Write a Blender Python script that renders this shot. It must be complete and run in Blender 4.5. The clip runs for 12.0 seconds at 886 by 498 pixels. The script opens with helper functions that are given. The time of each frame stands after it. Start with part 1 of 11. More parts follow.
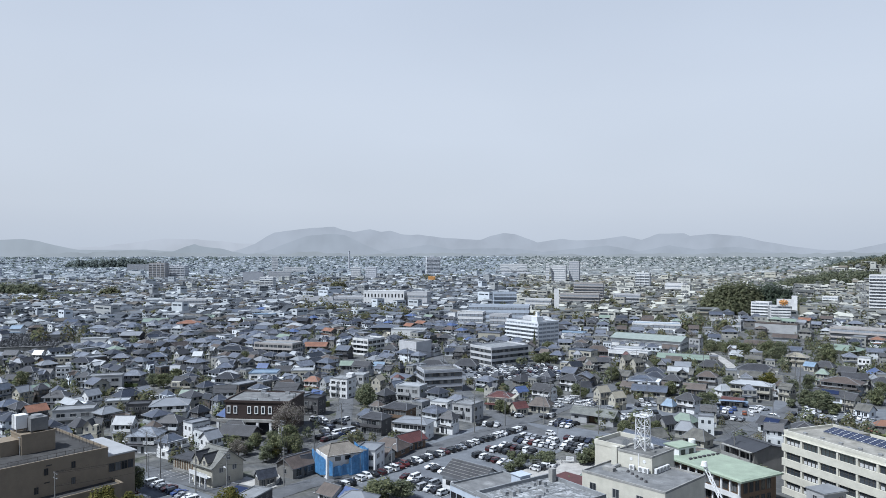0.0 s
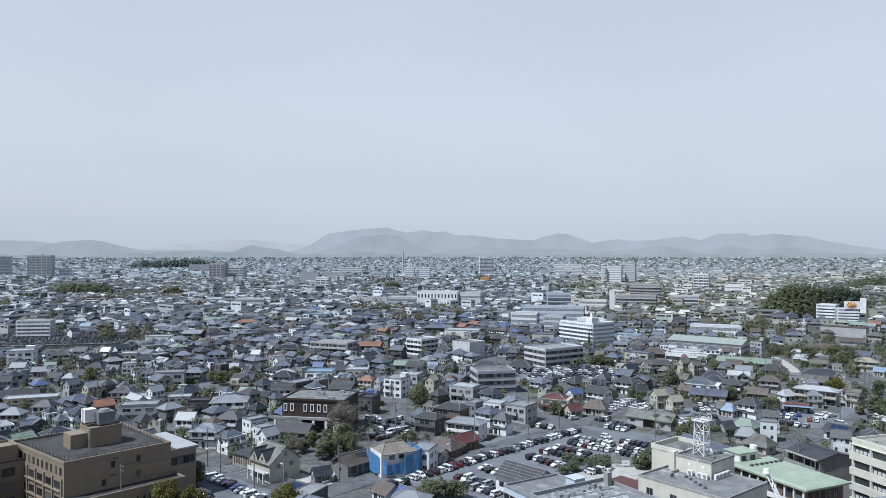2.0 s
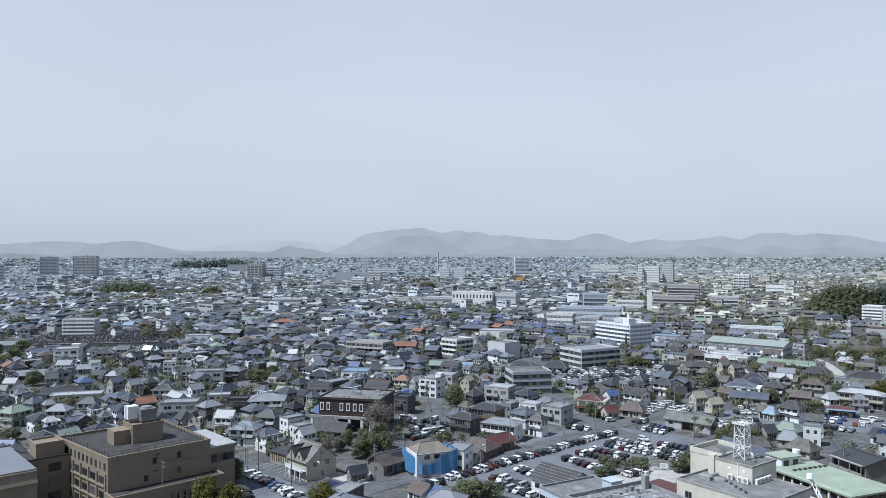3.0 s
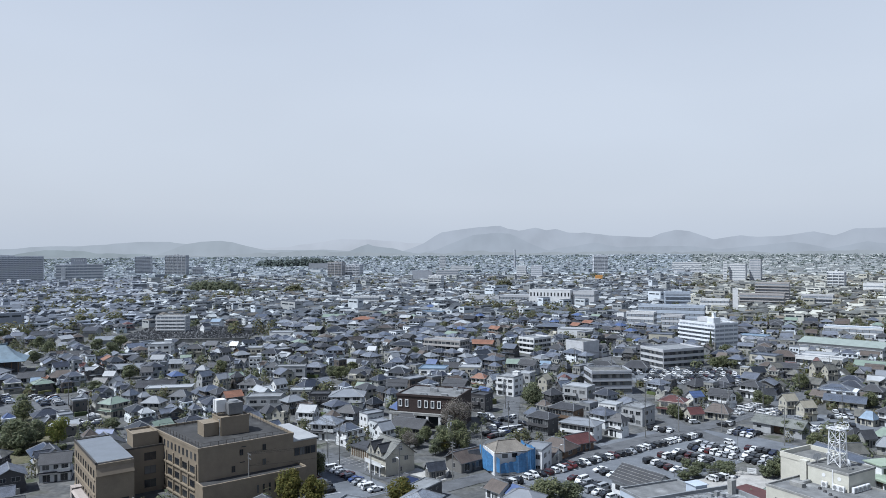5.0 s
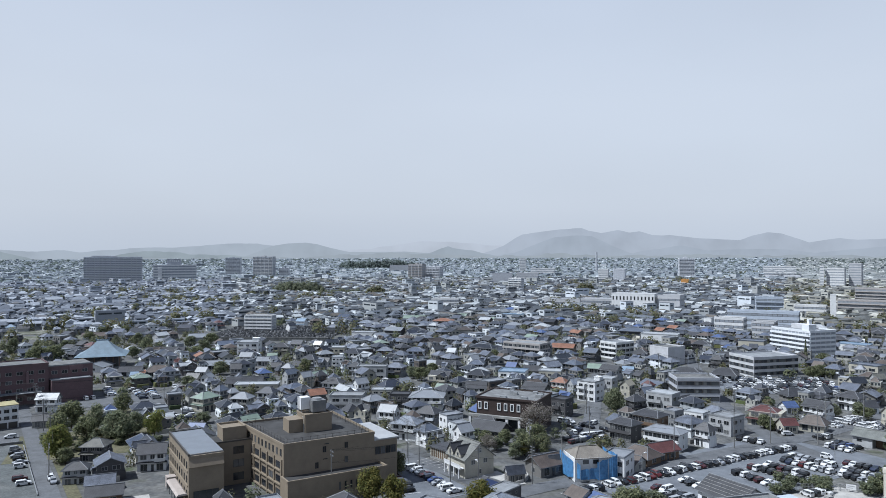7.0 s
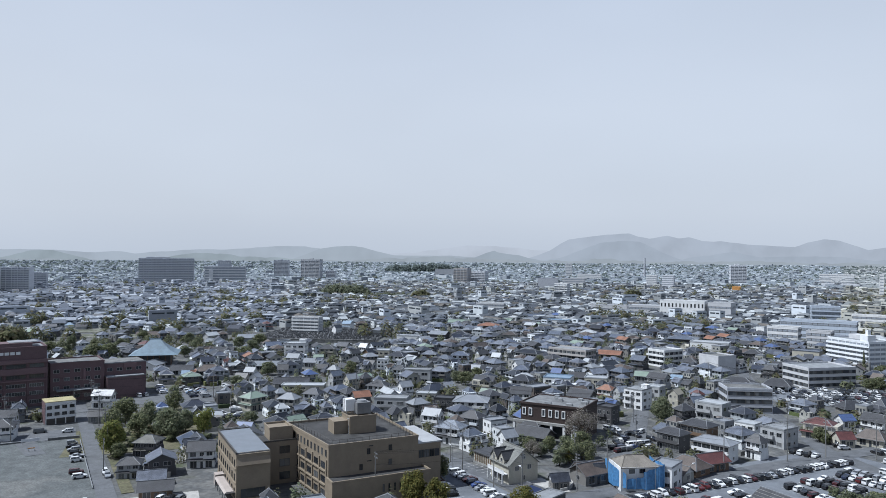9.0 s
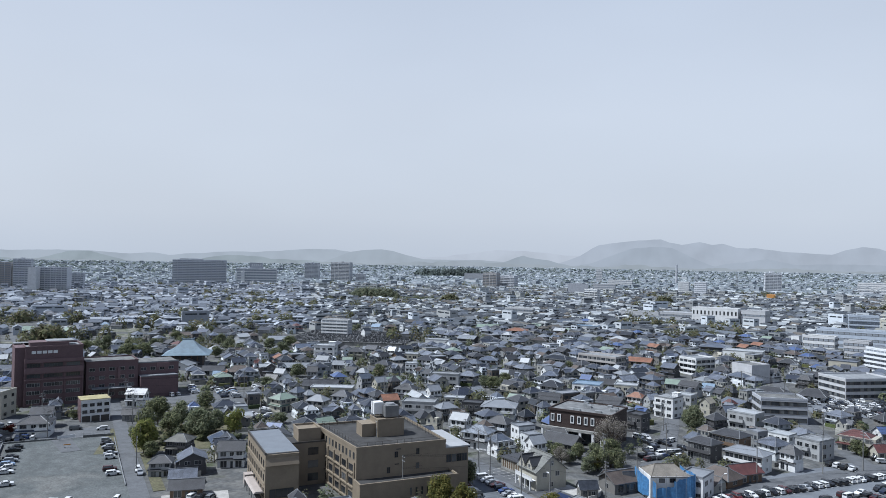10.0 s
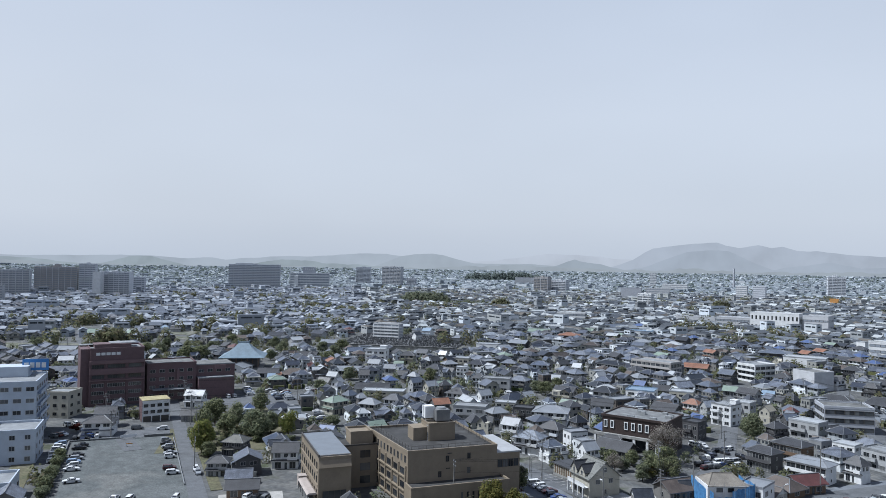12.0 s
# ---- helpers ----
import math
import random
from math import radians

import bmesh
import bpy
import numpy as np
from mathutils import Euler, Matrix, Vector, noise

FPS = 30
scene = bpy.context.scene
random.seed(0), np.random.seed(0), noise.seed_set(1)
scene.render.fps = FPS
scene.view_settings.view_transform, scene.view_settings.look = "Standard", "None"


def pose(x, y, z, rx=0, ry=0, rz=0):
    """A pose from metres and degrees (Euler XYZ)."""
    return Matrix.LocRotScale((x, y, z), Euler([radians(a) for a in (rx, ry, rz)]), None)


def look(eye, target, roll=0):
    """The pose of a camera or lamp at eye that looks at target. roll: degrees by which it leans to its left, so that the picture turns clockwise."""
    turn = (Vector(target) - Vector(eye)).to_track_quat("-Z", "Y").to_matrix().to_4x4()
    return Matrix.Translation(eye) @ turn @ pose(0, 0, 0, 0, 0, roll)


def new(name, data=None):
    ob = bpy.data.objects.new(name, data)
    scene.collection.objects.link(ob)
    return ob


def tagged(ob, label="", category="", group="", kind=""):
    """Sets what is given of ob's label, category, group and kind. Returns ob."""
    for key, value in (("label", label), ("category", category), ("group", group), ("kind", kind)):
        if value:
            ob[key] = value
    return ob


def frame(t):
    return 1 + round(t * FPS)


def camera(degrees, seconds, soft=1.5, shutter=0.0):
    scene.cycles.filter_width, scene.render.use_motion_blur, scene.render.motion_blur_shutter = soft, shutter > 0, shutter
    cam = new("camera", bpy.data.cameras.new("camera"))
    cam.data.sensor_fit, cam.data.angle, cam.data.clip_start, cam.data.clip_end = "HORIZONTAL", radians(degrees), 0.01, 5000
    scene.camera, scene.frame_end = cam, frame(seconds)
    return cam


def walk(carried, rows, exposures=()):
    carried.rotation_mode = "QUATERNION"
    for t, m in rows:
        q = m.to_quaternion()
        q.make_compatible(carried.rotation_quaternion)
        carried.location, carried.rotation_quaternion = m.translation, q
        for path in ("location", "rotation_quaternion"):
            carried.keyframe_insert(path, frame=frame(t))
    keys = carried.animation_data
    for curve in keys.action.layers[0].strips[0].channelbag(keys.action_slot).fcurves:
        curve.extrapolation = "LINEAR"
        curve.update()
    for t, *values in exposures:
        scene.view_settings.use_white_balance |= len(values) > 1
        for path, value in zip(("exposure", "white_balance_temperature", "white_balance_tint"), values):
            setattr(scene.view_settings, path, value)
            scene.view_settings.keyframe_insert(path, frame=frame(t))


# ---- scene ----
cam = camera(63.4, 12.0, soft=0.6)
EYE = 60.0
# seconds, yaw, pitch, roll: a slow pan from one spot high up in a tower
ROWS = [
    (0.0, 0.000, 0.229, 0.000),
    (0.5, 1.165, 0.246, -0.004),
    (1.0, 2.116, 0.250, -0.020),
    (1.5, 3.114, 0.263, -0.013),
    (2.0, 4.254, 0.272, -0.002),
    (2.5, 5.630, 0.284, 0.030),
    (3.0, 7.049, 0.293, 0.050),
    (3.2, 7.605, 0.290, 0.060),
    (4.8, 12.512, 0.154, 0.362),
    (5.0, 13.155, 0.161, 0.357),
    (5.5, 14.726, 0.198, 0.339),
    (6.0, 16.413, 0.219, 0.316),
    (6.5, 18.226, 0.282, 0.245),
    (7.0, 19.528, 0.369, 0.127),
    (7.2, 20.003, 0.405, 0.100),
    (8.8, 22.677, 0.665, -0.385),
    (9.0, 23.150, 0.695, -0.430),
    (9.5, 24.426, 0.887, -0.826),
    (10.0, 25.490, 1.003, -1.000),
    (10.5, 26.595, 1.078, -1.024),
    (11.0, 27.562, 1.152, -1.059),
    (11.5, 28.706, 1.231, -1.054),
    (12.0, 29.523, 1.268, -0.893),
]
walk(cam, [(t, pose(0, 0, EYE, 90 + pitch, roll, yaw)) for t, yaw, pitch, roll in ROWS])

# ---- world and sun ----
SUN_TOWARDS, SUN_UP = radians(-149.0), radians(57.0)
world = bpy.data.worlds.new("hazy_sky")
scene.world = world
world.use_nodes = True
wt = world.node_tree
wt.nodes.clear()
w_out = wt.nodes.new("ShaderNodeOutputWorld")
w_bg = wt.nodes.new("ShaderNodeBackground")
w_sky = wt.nodes.new("ShaderNodeTexSky")
w_sky.sky_type = "NISHITA"
w_sky.sun_disc = False
w_sky.sun_elevation = SUN_UP
w_sky.sun_rotation = radians(90.0) - SUN_TOWARDS
w_sky.air_density, w_sky.dust_density, w_sky.ozone_density = 1.0, 6.0, 1.0
w_mix = wt.nodes.new("ShaderNodeMix")
w_mix.data_type = "RGBA"
w_mix.inputs[0].default_value = 0.8
w_co = wt.nodes.new("ShaderNodeTexCoord")
w_sep = wt.nodes.new("ShaderNodeSeparateXYZ")
w_ramp = wt.nodes.new("ShaderNodeValToRGB")
# the veil of haze: pale towards the horizon, a little bluer overhead
SKY_STOPS = ((0.0, (6.25, 7.13, 8.5)), (0.06, (6.77, 7.6, 8.9)), (0.2, (6.75, 7.57, 8.88)), (0.36, (6.1, 7.0, 8.5)), (0.5, (4.0, 4.9, 6.8)), (0.7, (1.8, 2.6, 4.6)), (1.0, (1.1, 1.8, 3.6)))
while len(w_ramp.color_ramp.elements) < len(SKY_STOPS):
    w_ramp.color_ramp.elements.new(0.5)
for e, (p, c) in zip(w_ramp.color_ramp.elements, SKY_STOPS):
    e.position, e.color = p, (c[0] / 10, c[1] / 10, c[2] / 10, 1)
w_gain = wt.nodes.new("ShaderNodeVectorMath")
w_gain.operation = "SCALE"
w_gain.inputs[3].default_value = 10.0
wt.links.new(w_co.outputs["Generated"], w_sep.inputs[0])
wt.links.new(w_sep.outputs["Z"], w_ramp.inputs[0])
wt.links.new(w_ramp.outputs[0], w_gain.inputs[0])
wt.links.new(w_sky.outputs[0], w_mix.inputs[6])
wt.links.new(w_gain.outputs[0], w_mix.inputs[7])
w_map = wt.nodes.new("ShaderNodeMapping")
w_map.inputs["Scale"].default_value = (1.0, 1.0, 2.6)
w_cloud = wt.nodes.new("ShaderNodeTexNoise")
w_cloud.inputs["Scale"].default_value, w_cloud.inputs["Detail"].default_value, w_cloud.inputs["Roughness"].default_value = 1.6, 3.0, 0.45
w_amt = wt.nodes.new("ShaderNodeMapRange")
w_amt.inputs[1].default_value, w_amt.inputs[2].default_value, w_amt.inputs[3].default_value, w_amt.inputs[4].default_value = 0.3, 0.7, 0.955, 1.045
w_veil = wt.nodes.new("ShaderNodeVectorMath")
w_veil.operation = "SCALE"
wt.links.new(w_co.outputs["Generated"], w_map.inputs[0])
wt.links.new(w_map.outputs[0], w_cloud.inputs["Vector"])
wt.links.new(w_cloud.outputs[0], w_amt.inputs[0])
wt.links.new(w_mix.outputs[2], w_veil.inputs[0])
wt.links.new(w_amt.outputs[0], w_veil.inputs[3])
wt.links.new(w_veil.outputs[0], w_bg.inputs[0])
w_bg.inputs[1].default_value = 0.102
wt.links.new(w_bg.outputs[0], w_out.inputs[0])
sun_data = bpy.data.lights.new("sun", "SUN")
sun_data.energy, sun_data.angle, sun_data.color = 6.8, radians(0.6), (0.885, 0.935, 1.0)
sun = new("sun", sun_data)
sun.matrix_world = look((-math.cos(0), 0, 0), (0, 0, 0))
S_DIR = Vector((math.cos(SUN_TOWARDS) * math.cos(SUN_UP), math.sin(SUN_TOWARDS) * math.cos(SUN_UP), math.sin(SUN_UP)))
sun.matrix_world = look(S_DIR * 300, (0, 0, 0))
scene.view_settings.exposure = 0.0

# ---- materials ----
def ramp_node(nt, stops, constant=False):
    r = nt.nodes.new("ShaderNodeValToRGB")
    while len(r.color_ramp.elements) < len(stops):
        r.color_ramp.elements.new(0.5)
    for i, (e, c) in enumerate(zip(r.color_ramp.elements, stops)):
        e.position = i / len(stops) if constant else i / max(1, len(stops) - 1)
        e.color = (*c, 1)
    if constant:
        r.color_ramp.interpolation = "CONSTANT"
    return r


def mat(name, cols, rough=0.75, metal=0.0, pick="", vary=0.25, stain=0.35, grain=6.0, bump=0.15, courses=0.0, spec=0.4, worldly=False, patch=0.12, leafy=0.0):
    """A surface: cols is one colour or a palette; pick: 'object' or 'island' chooses from the palette thing by thing.
    vary: strength of the fine grain; stain: of the larger stains; courses: height of tile courses in metres."""
    m = bpy.data.materials.new(name)
    m.use_nodes = True
    nt = m.node_tree
    b = nt.nodes["Principled BSDF"]
    b.inputs["Roughness"].default_value, b.inputs["Metallic"].default_value = rough, metal
    b.inputs["Specular IOR Level"].default_value = spec
    if isinstance(cols[0], (int, float)):
        cols = [cols]
    cols = [(k[0] * 0.8, k[1] * 0.81, k[2] * 0.815) for k in cols]
    co = nt.nodes.new("ShaderNodeTexCoord")
    where = co.outputs["Object"]
    if worldly:
        where = nt.nodes.new("ShaderNodeNewGeometry").outputs["Position"]
    if pick and len(cols) > 1:
        src = nt.nodes.new("ShaderNodeObjectInfo").outputs["Random"] if pick == "object" else nt.nodes.new("ShaderNodeNewGeometry").outputs["Random Per Island"]
        r = ramp_node(nt, cols, True)
        nt.links.new(src, r.inputs[0])
        colour = r.outputs[0]
    else:
        if len(cols) > 1:
            n0 = nt.nodes.new("ShaderNodeTexNoise")
            n0.inputs["Scale"].default_value, n0.inputs["Detail"].default_value = patch, 5.0
            nt.links.new(where, n0.inputs["Vector"])
            r = ramp_node(nt, cols)
            st = nt.nodes.new("ShaderNodeMapRange")
            st.inputs[1].default_value, st.inputs[2].default_value = 0.3, 0.7
            nt.links.new(n0.outputs[0], st.inputs[0])
            nt.links.new(st.outputs[0], r.inputs[0])
            colour = r.outputs[0]
        else:
            c = nt.nodes.new("ShaderNodeRGB")
            c.outputs[0].default_value = (*cols[0], 1)
            colour = c.outputs[0]
    fine = nt.nodes.new("ShaderNodeTexNoise")
    fine.inputs["Scale"].default_value, fine.inputs["Detail"].default_value = grain, 4.0
    wide = nt.nodes.new("ShaderNodeTexNoise")
    wide.inputs["Scale"].default_value, wide.inputs["Detail"].default_value, wide.inputs["Roughness"].default_value = 0.35, 6.0, 0.65
    for n in (fine, wide):
        nt.links.new(where, n.inputs["Vector"])
    amount = None
    for n, s in ((fine, vary), (wide, stain)):
        mr = nt.nodes.new("ShaderNodeMapRange")
        mr.inputs[1].default_value, mr.inputs[2].default_value = 0.3, 0.7
        mr.inputs[3].default_value, mr.inputs[4].default_value = 1 - s, 1 + s * 0.6
        nt.links.new(n.outputs[0], mr.inputs[0])
        if amount is None:
            amount = mr.outputs[0]
        else:
            mul = nt.nodes.new("ShaderNodeMath")
            mul.operation = "MULTIPLY"
            nt.links.new(amount, mul.inputs[0])
            nt.links.new(mr.outputs[0], mul.inputs[1])
            amount = mul.outputs[0]
    sc = nt.nodes.new("ShaderNodeVectorMath")
    sc.operation = "SCALE"
    nt.links.new(colour, sc.inputs[0])
    nt.links.new(amount, sc.inputs[3])
    nt.links.new(sc.outputs[0], b.inputs["Base Color"])
    if leafy:
        # light that falls through thin leaves
        tr, mix = nt.nodes.new("ShaderNodeBsdfTranslucent"), nt.nodes.new("ShaderNodeMixShader")
        nt.links.new(sc.outputs[0], tr.inputs["Color"])
        mix.inputs[0].default_value = leafy
        nt.links.new(b.outputs[0], mix.inputs[1])
        nt.links.new(tr.outputs[0], mix.inputs[2])
        nt.links.new(mix.outputs[0], nt.nodes["Material Output"].inputs["Surface"])
    height = fine.outputs[0]
    if courses:
        wv = nt.nodes.new("ShaderNodeTexWave")
        wv.bands_direction, wv.wave_profile = "Z", "SAW"
        wv.inputs["Scale"].default_value = 0.314 / courses
        wv.inputs["Distortion"].default_value = 0.3
        nt.links.new(where, wv.inputs["Vector"])
        height = wv.outputs["Fac"]
    if bump:
        bp = nt.nodes.new("ShaderNodeBump")
        bp.inputs["Strength"].default_value, bp.inputs["Distance"].default_value = bump, 0.05
        nt.links.new(height, bp.inputs["Height"])
        nt.links.new(bp.outputs[0], b.inputs["Normal"])
    return m


TILES = [(0.030, 0.036, 0.047), (0.046, 0.053, 0.069), (0.087, 0.100, 0.131), (0.120, 0.136, 0.172), (0.038, 0.046, 0.066), (0.162, 0.181, 0.220), (0.057, 0.059, 0.066), (0.103, 0.124, 0.170), (0.065, 0.084, 0.131), (0.074, 0.063, 0.059), (0.023, 0.028, 0.038), (0.214, 0.240, 0.282), (0.055, 0.075, 0.119), (0.028, 0.033, 0.045)]
M_TILE = mat("grey_roof_tiles", TILES, rough=0.5, pick="object", vary=0.4, stain=0.45, courses=0.28, bump=0.9, spec=0.3, grain=3.0)
M_TRIM = mat("ridge_and_eave_trim", (0.2, 0.21, 0.225), rough=0.5, vary=0.2, stain=0.3)
M_TILE_DARK = mat("dark_roof_slates", (0.05, 0.052, 0.058), rough=0.5, courses=0.14, bump=0.4)
M_TILE_BLUE = mat("blue_grey_glazed_tiles", (0.1, 0.118, 0.152), rough=0.35, courses=0.14, bump=0.4, spec=0.5)
M_TILE_WARM = mat("mottled_warm_grey_tiles", [(0.085, 0.085, 0.078), (0.125, 0.125, 0.112), (0.105, 0.1, 0.09)], rough=0.65, courses=0.14, bump=0.5, patch=0.3)
M_TILE_BROWN = mat("brown_roof_tiles", (0.1, 0.08, 0.07), rough=0.55, courses=0.14, bump=0.5)
M_TILE_RED = mat("dull_red_roof_tiles", (0.11, 0.042, 0.04), rough=0.55, courses=0.14, bump=0.5)
M_TILE_ORANGE = mat("orange_clay_tiles", (0.24, 0.115, 0.075), rough=0.6, courses=0.14, bump=0.5)
M_METAL_GREEN = mat("pale_green_metal_roof", (0.205, 0.262, 0.218), rough=0.5, courses=0.0, vary=0.08, stain=0.2)
M_METAL_BLUE = mat("blue_metal_roof", (0.07, 0.11, 0.23), rough=0.45, vary=0.1, stain=0.25)
M_METAL_BLUE_PALE = mat("pale_blue_metal_roof", (0.19, 0.27, 0.36), rough=0.45, vary=0.1, stain=0.25)
M_CREAM_ROOF = mat("cream_metal_roof", (0.27, 0.25, 0.2), rough=0.5, vary=0.1, stain=0.2)
M_METAL_GREY = mat("pale_grey_metal_roof", (0.218, 0.234, 0.257), rough=0.4, vary=0.08, stain=0.2)
M_METAL_WHITE = mat("white_metal_roof", (0.36, 0.38, 0.4), rough=0.5, vary=0.06, stain=0.2)
M_COPPER = mat("verdigris_copper_roof", (0.155, 0.22, 0.27), rough=0.55, vary=0.1, stain=0.25, courses=0.25, bump=0.3)
WALLS = [(0.606, 0.636, 0.653), (0.280, 0.281, 0.268), (0.726, 0.764, 0.798), (0.174, 0.169, 0.161), (0.321, 0.345, 0.365), (0.374, 0.372, 0.343), (0.114, 0.109, 0.108), (0.227, 0.236, 0.246), (0.686, 0.732, 0.777), (0.101, 0.087, 0.078)]
M_WALL = mat("rendered_house_wall", WALLS, rough=0.85, pick="object", vary=0.08, stain=0.22)
M_WALL_WHITE = mat("white_rendered_wall", (0.7, 0.71, 0.715), rough=0.8, vary=0.06, stain=0.16)
M_WALL_CREAM = mat("cream_rendered_wall", (0.42, 0.4, 0.34), rough=0.8, vary=0.06, stain=0.16)
M_WALL_GREY = mat("grey_panel_wall", (0.36, 0.37, 0.38), rough=0.8, vary=0.08, stain=0.2)
M_WALL_DARK = mat("dark_sided_wall", (0.075, 0.075, 0.08), rough=0.7, vary=0.1, stain=0.2)
M_WALL_BROWN = mat("brown_board_wall", (0.16, 0.105, 0.07), rough=0.75, vary=0.15, stain=0.2)
M_CONCRETE = mat("weathered_concrete", (0.3, 0.3, 0.29), rough=0.9, vary=0.12, stain=0.35)
M_CONC_DARK = mat("stained_roof_screed", [(0.093, 0.096, 0.096), (0.174, 0.177, 0.173), (0.128, 0.132, 0.133)], rough=0.9, vary=0.15, stain=0.4, patch=0.25)
M_CONC_PALE = mat("pale_roof_membrane", [(0.21, 0.221, 0.233), (0.272, 0.287, 0.3)], rough=0.7, vary=0.1, stain=0.3, patch=0.2)
M_PATCHED = mat("patched_grey_roofing", [(0.1, 0.106, 0.112), (0.33, 0.345, 0.36), (0.15, 0.16, 0.165), (0.42, 0.435, 0.45), (0.2, 0.205, 0.2)], rough=0.8, vary=0.15, stain=0.45, patch=0.45)
M_TAN = mat("tan_tile_cladding", (0.235, 0.192, 0.142), rough=0.7, vary=0.12, stain=0.15, grain=14.0)
M_BRICK = mat("dark_brown_brick", (0.045, 0.03, 0.027), rough=0.75, vary=0.25, stain=0.15, courses=0.07, bump=0.3)
M_REDBRICK = mat("maroon_brick_tile", (0.135, 0.085, 0.092), rough=0.7, vary=0.2, stain=0.15, courses=0.07, bump=0.3)
M_REDBAND = mat("paler_maroon_band", (0.165, 0.105, 0.112), rough=0.7, vary=0.1, stain=0.15)
M_GLASS = mat("window_glass", (0.0455, 0.0546, 0.065), rough=0.08, spec=0.7, vary=0.0, stain=0.3, bump=0.0)
M_GLASS_BAYS = mat("office_window_glass", [(0.03, 0.036, 0.045), (0.09, 0.1, 0.11), (0.045, 0.052, 0.062), (0.03, 0.036, 0.045), (0.15, 0.16, 0.165)], rough=0.12, pick="island", spec=0.6, vary=0.0, stain=0.2, bump=0.0)
M_GLASS_PALE = mat("curtained_window_glass", [(0.03, 0.034, 0.04), (0.13, 0.135, 0.14), (0.02, 0.024, 0.028), (0.05, 0.056, 0.064), (0.026, 0.03, 0.036)], rough=0.12, pick="object", spec=0.6, vary=0.0, stain=0.2, bump=0.0)
M_FRAME = mat("aluminium_window_frame", (0.45, 0.45, 0.45), rough=0.4, metal=0.3, vary=0.05, stain=0.1)
M_FRAME_DARK = mat("bronze_window_frame", (0.06, 0.055, 0.05), rough=0.5, vary=0.05, stain=0.1)
M_STEEL = mat("galvanised_steel", (0.4, 0.41, 0.42), rough=0.45, metal=0.5, vary=0.1, stain=0.25)
M_WHITE_STEEL = mat("white_painted_steel", (0.75, 0.76, 0.77), rough=0.45, vary=0.05, stain=0.15)
M_BLACK = mat("black_rubber", (0.02, 0.02, 0.02), rough=0.8, vary=0.1, stain=0.1)
M_POLE = mat("concrete_pole", (0.2, 0.2, 0.195), rough=0.85, vary=0.1, stain=0.25)
M_TARP = mat("blue_scaffold_netting", (0.07, 0.22, 0.44), rough=0.55, vary=0.25, stain=0.35, grain=1.6, bump=0.6)
M_SOLAR = mat("solar_cells", (0.02, 0.03, 0.07), rough=0.15, spec=0.6, vary=0.1, stain=0.1, bump=0.0)
M_YELLOW = mat("yellow_painted_roof_edge", (0.42, 0.37, 0.2), rough=0.6)
M_BLUE_SIGN = mat("blue_sign_board", (0.04, 0.2, 0.5), rough=0.5, vary=0.03, stain=0.08)
M_ORANGE = mat("orange_sign_paint", (0.58, 0.28, 0.09), rough=0.5, vary=0.03, stain=0.08)
M_ASPHALT = mat("worn_asphalt", [(0.0818, 0.0874, 0.0952), (0.122, 0.129, 0.139), (0.0974, 0.103, 0.11)], rough=0.9, vary=0.15, stain=0.25, grain=3.0, worldly=True, patch=0.08)
M_LOT = mat("parking_asphalt", [(0.124, 0.135, 0.155), (0.16, 0.176, 0.197), (0.109, 0.12, 0.135)], rough=0.85, vary=0.12, stain=0.2, grain=3.0, worldly=True, patch=0.1)
M_GRAVEL = mat("gravel_lot", [(0.081, 0.093, 0.097), (0.126, 0.137, 0.138), (0.097, 0.108, 0.109), (0.156, 0.159, 0.153)], rough=0.95, vary=0.3, stain=0.35, grain=2.0, worldly=True, patch=0.05)
M_PAVE = mat("pale_concrete_paving", (0.4, 0.39, 0.37), rough=0.9, vary=0.12, stain=0.3, worldly=True)
M_LINE = mat("worn_white_line_paint", (0.55, 0.55, 0.54), rough=0.9, vary=0.2, stain=0.5, worldly=True)
M_SOIL = mat("yards_and_lanes", [(0.06, 0.068, 0.042), (0.115, 0.116, 0.113), (0.088, 0.093, 0.096), (0.155, 0.155, 0.15), (0.055, 0.066, 0.036)], rough=0.95, vary=0.3, stain=0.3, grain=0.8, worldly=True, patch=0.07)
M_GRASS = mat("rough_grass", [(0.078, 0.085, 0.045), (0.125, 0.118, 0.07), (0.15, 0.135, 0.092)], rough=0.95, vary=0.35, stain=0.3, grain=1.5, worldly=True, patch=0.12)
M_FIELD = mat("fallow_field", [(0.1, 0.105, 0.07), (0.19, 0.185, 0.155), (0.08, 0.092, 0.055), (0.22, 0.215, 0.19), (0.13, 0.13, 0.085)], rough=0.95, vary=0.3, stain=0.4, grain=0.5, worldly=True, patch=0.09)
M_BARK = mat("bark", (0.1, 0.075, 0.055), rough=0.95, vary=0.3, stain=0.3)
M_LEAF = mat("spring_leaves", [(0.156, 0.177, 0.102), (0.218, 0.240, 0.132), (0.113, 0.130, 0.083), (0.282, 0.291, 0.166)], rough=0.9, spec=0.1, pick="island", vary=0.25, stain=0.3, leafy=0.45)
M_LEAF_DARK = mat("evergreen_leaves", [(0.133, 0.155, 0.103), (0.187, 0.214, 0.133), (0.252, 0.267, 0.167)], rough=0.9, spec=0.1, pick="island", vary=0.25, stain=0.3, leafy=0.45)
M_LEAF_GOLD = mat("bronze_gold_leaves", [(0.198, 0.180, 0.060), (0.152, 0.153, 0.054), (0.125, 0.140, 0.049), (0.171, 0.153, 0.047)], rough=0.9, spec=0.1, pick="island", vary=0.25, stain=0.3, leafy=0.45)
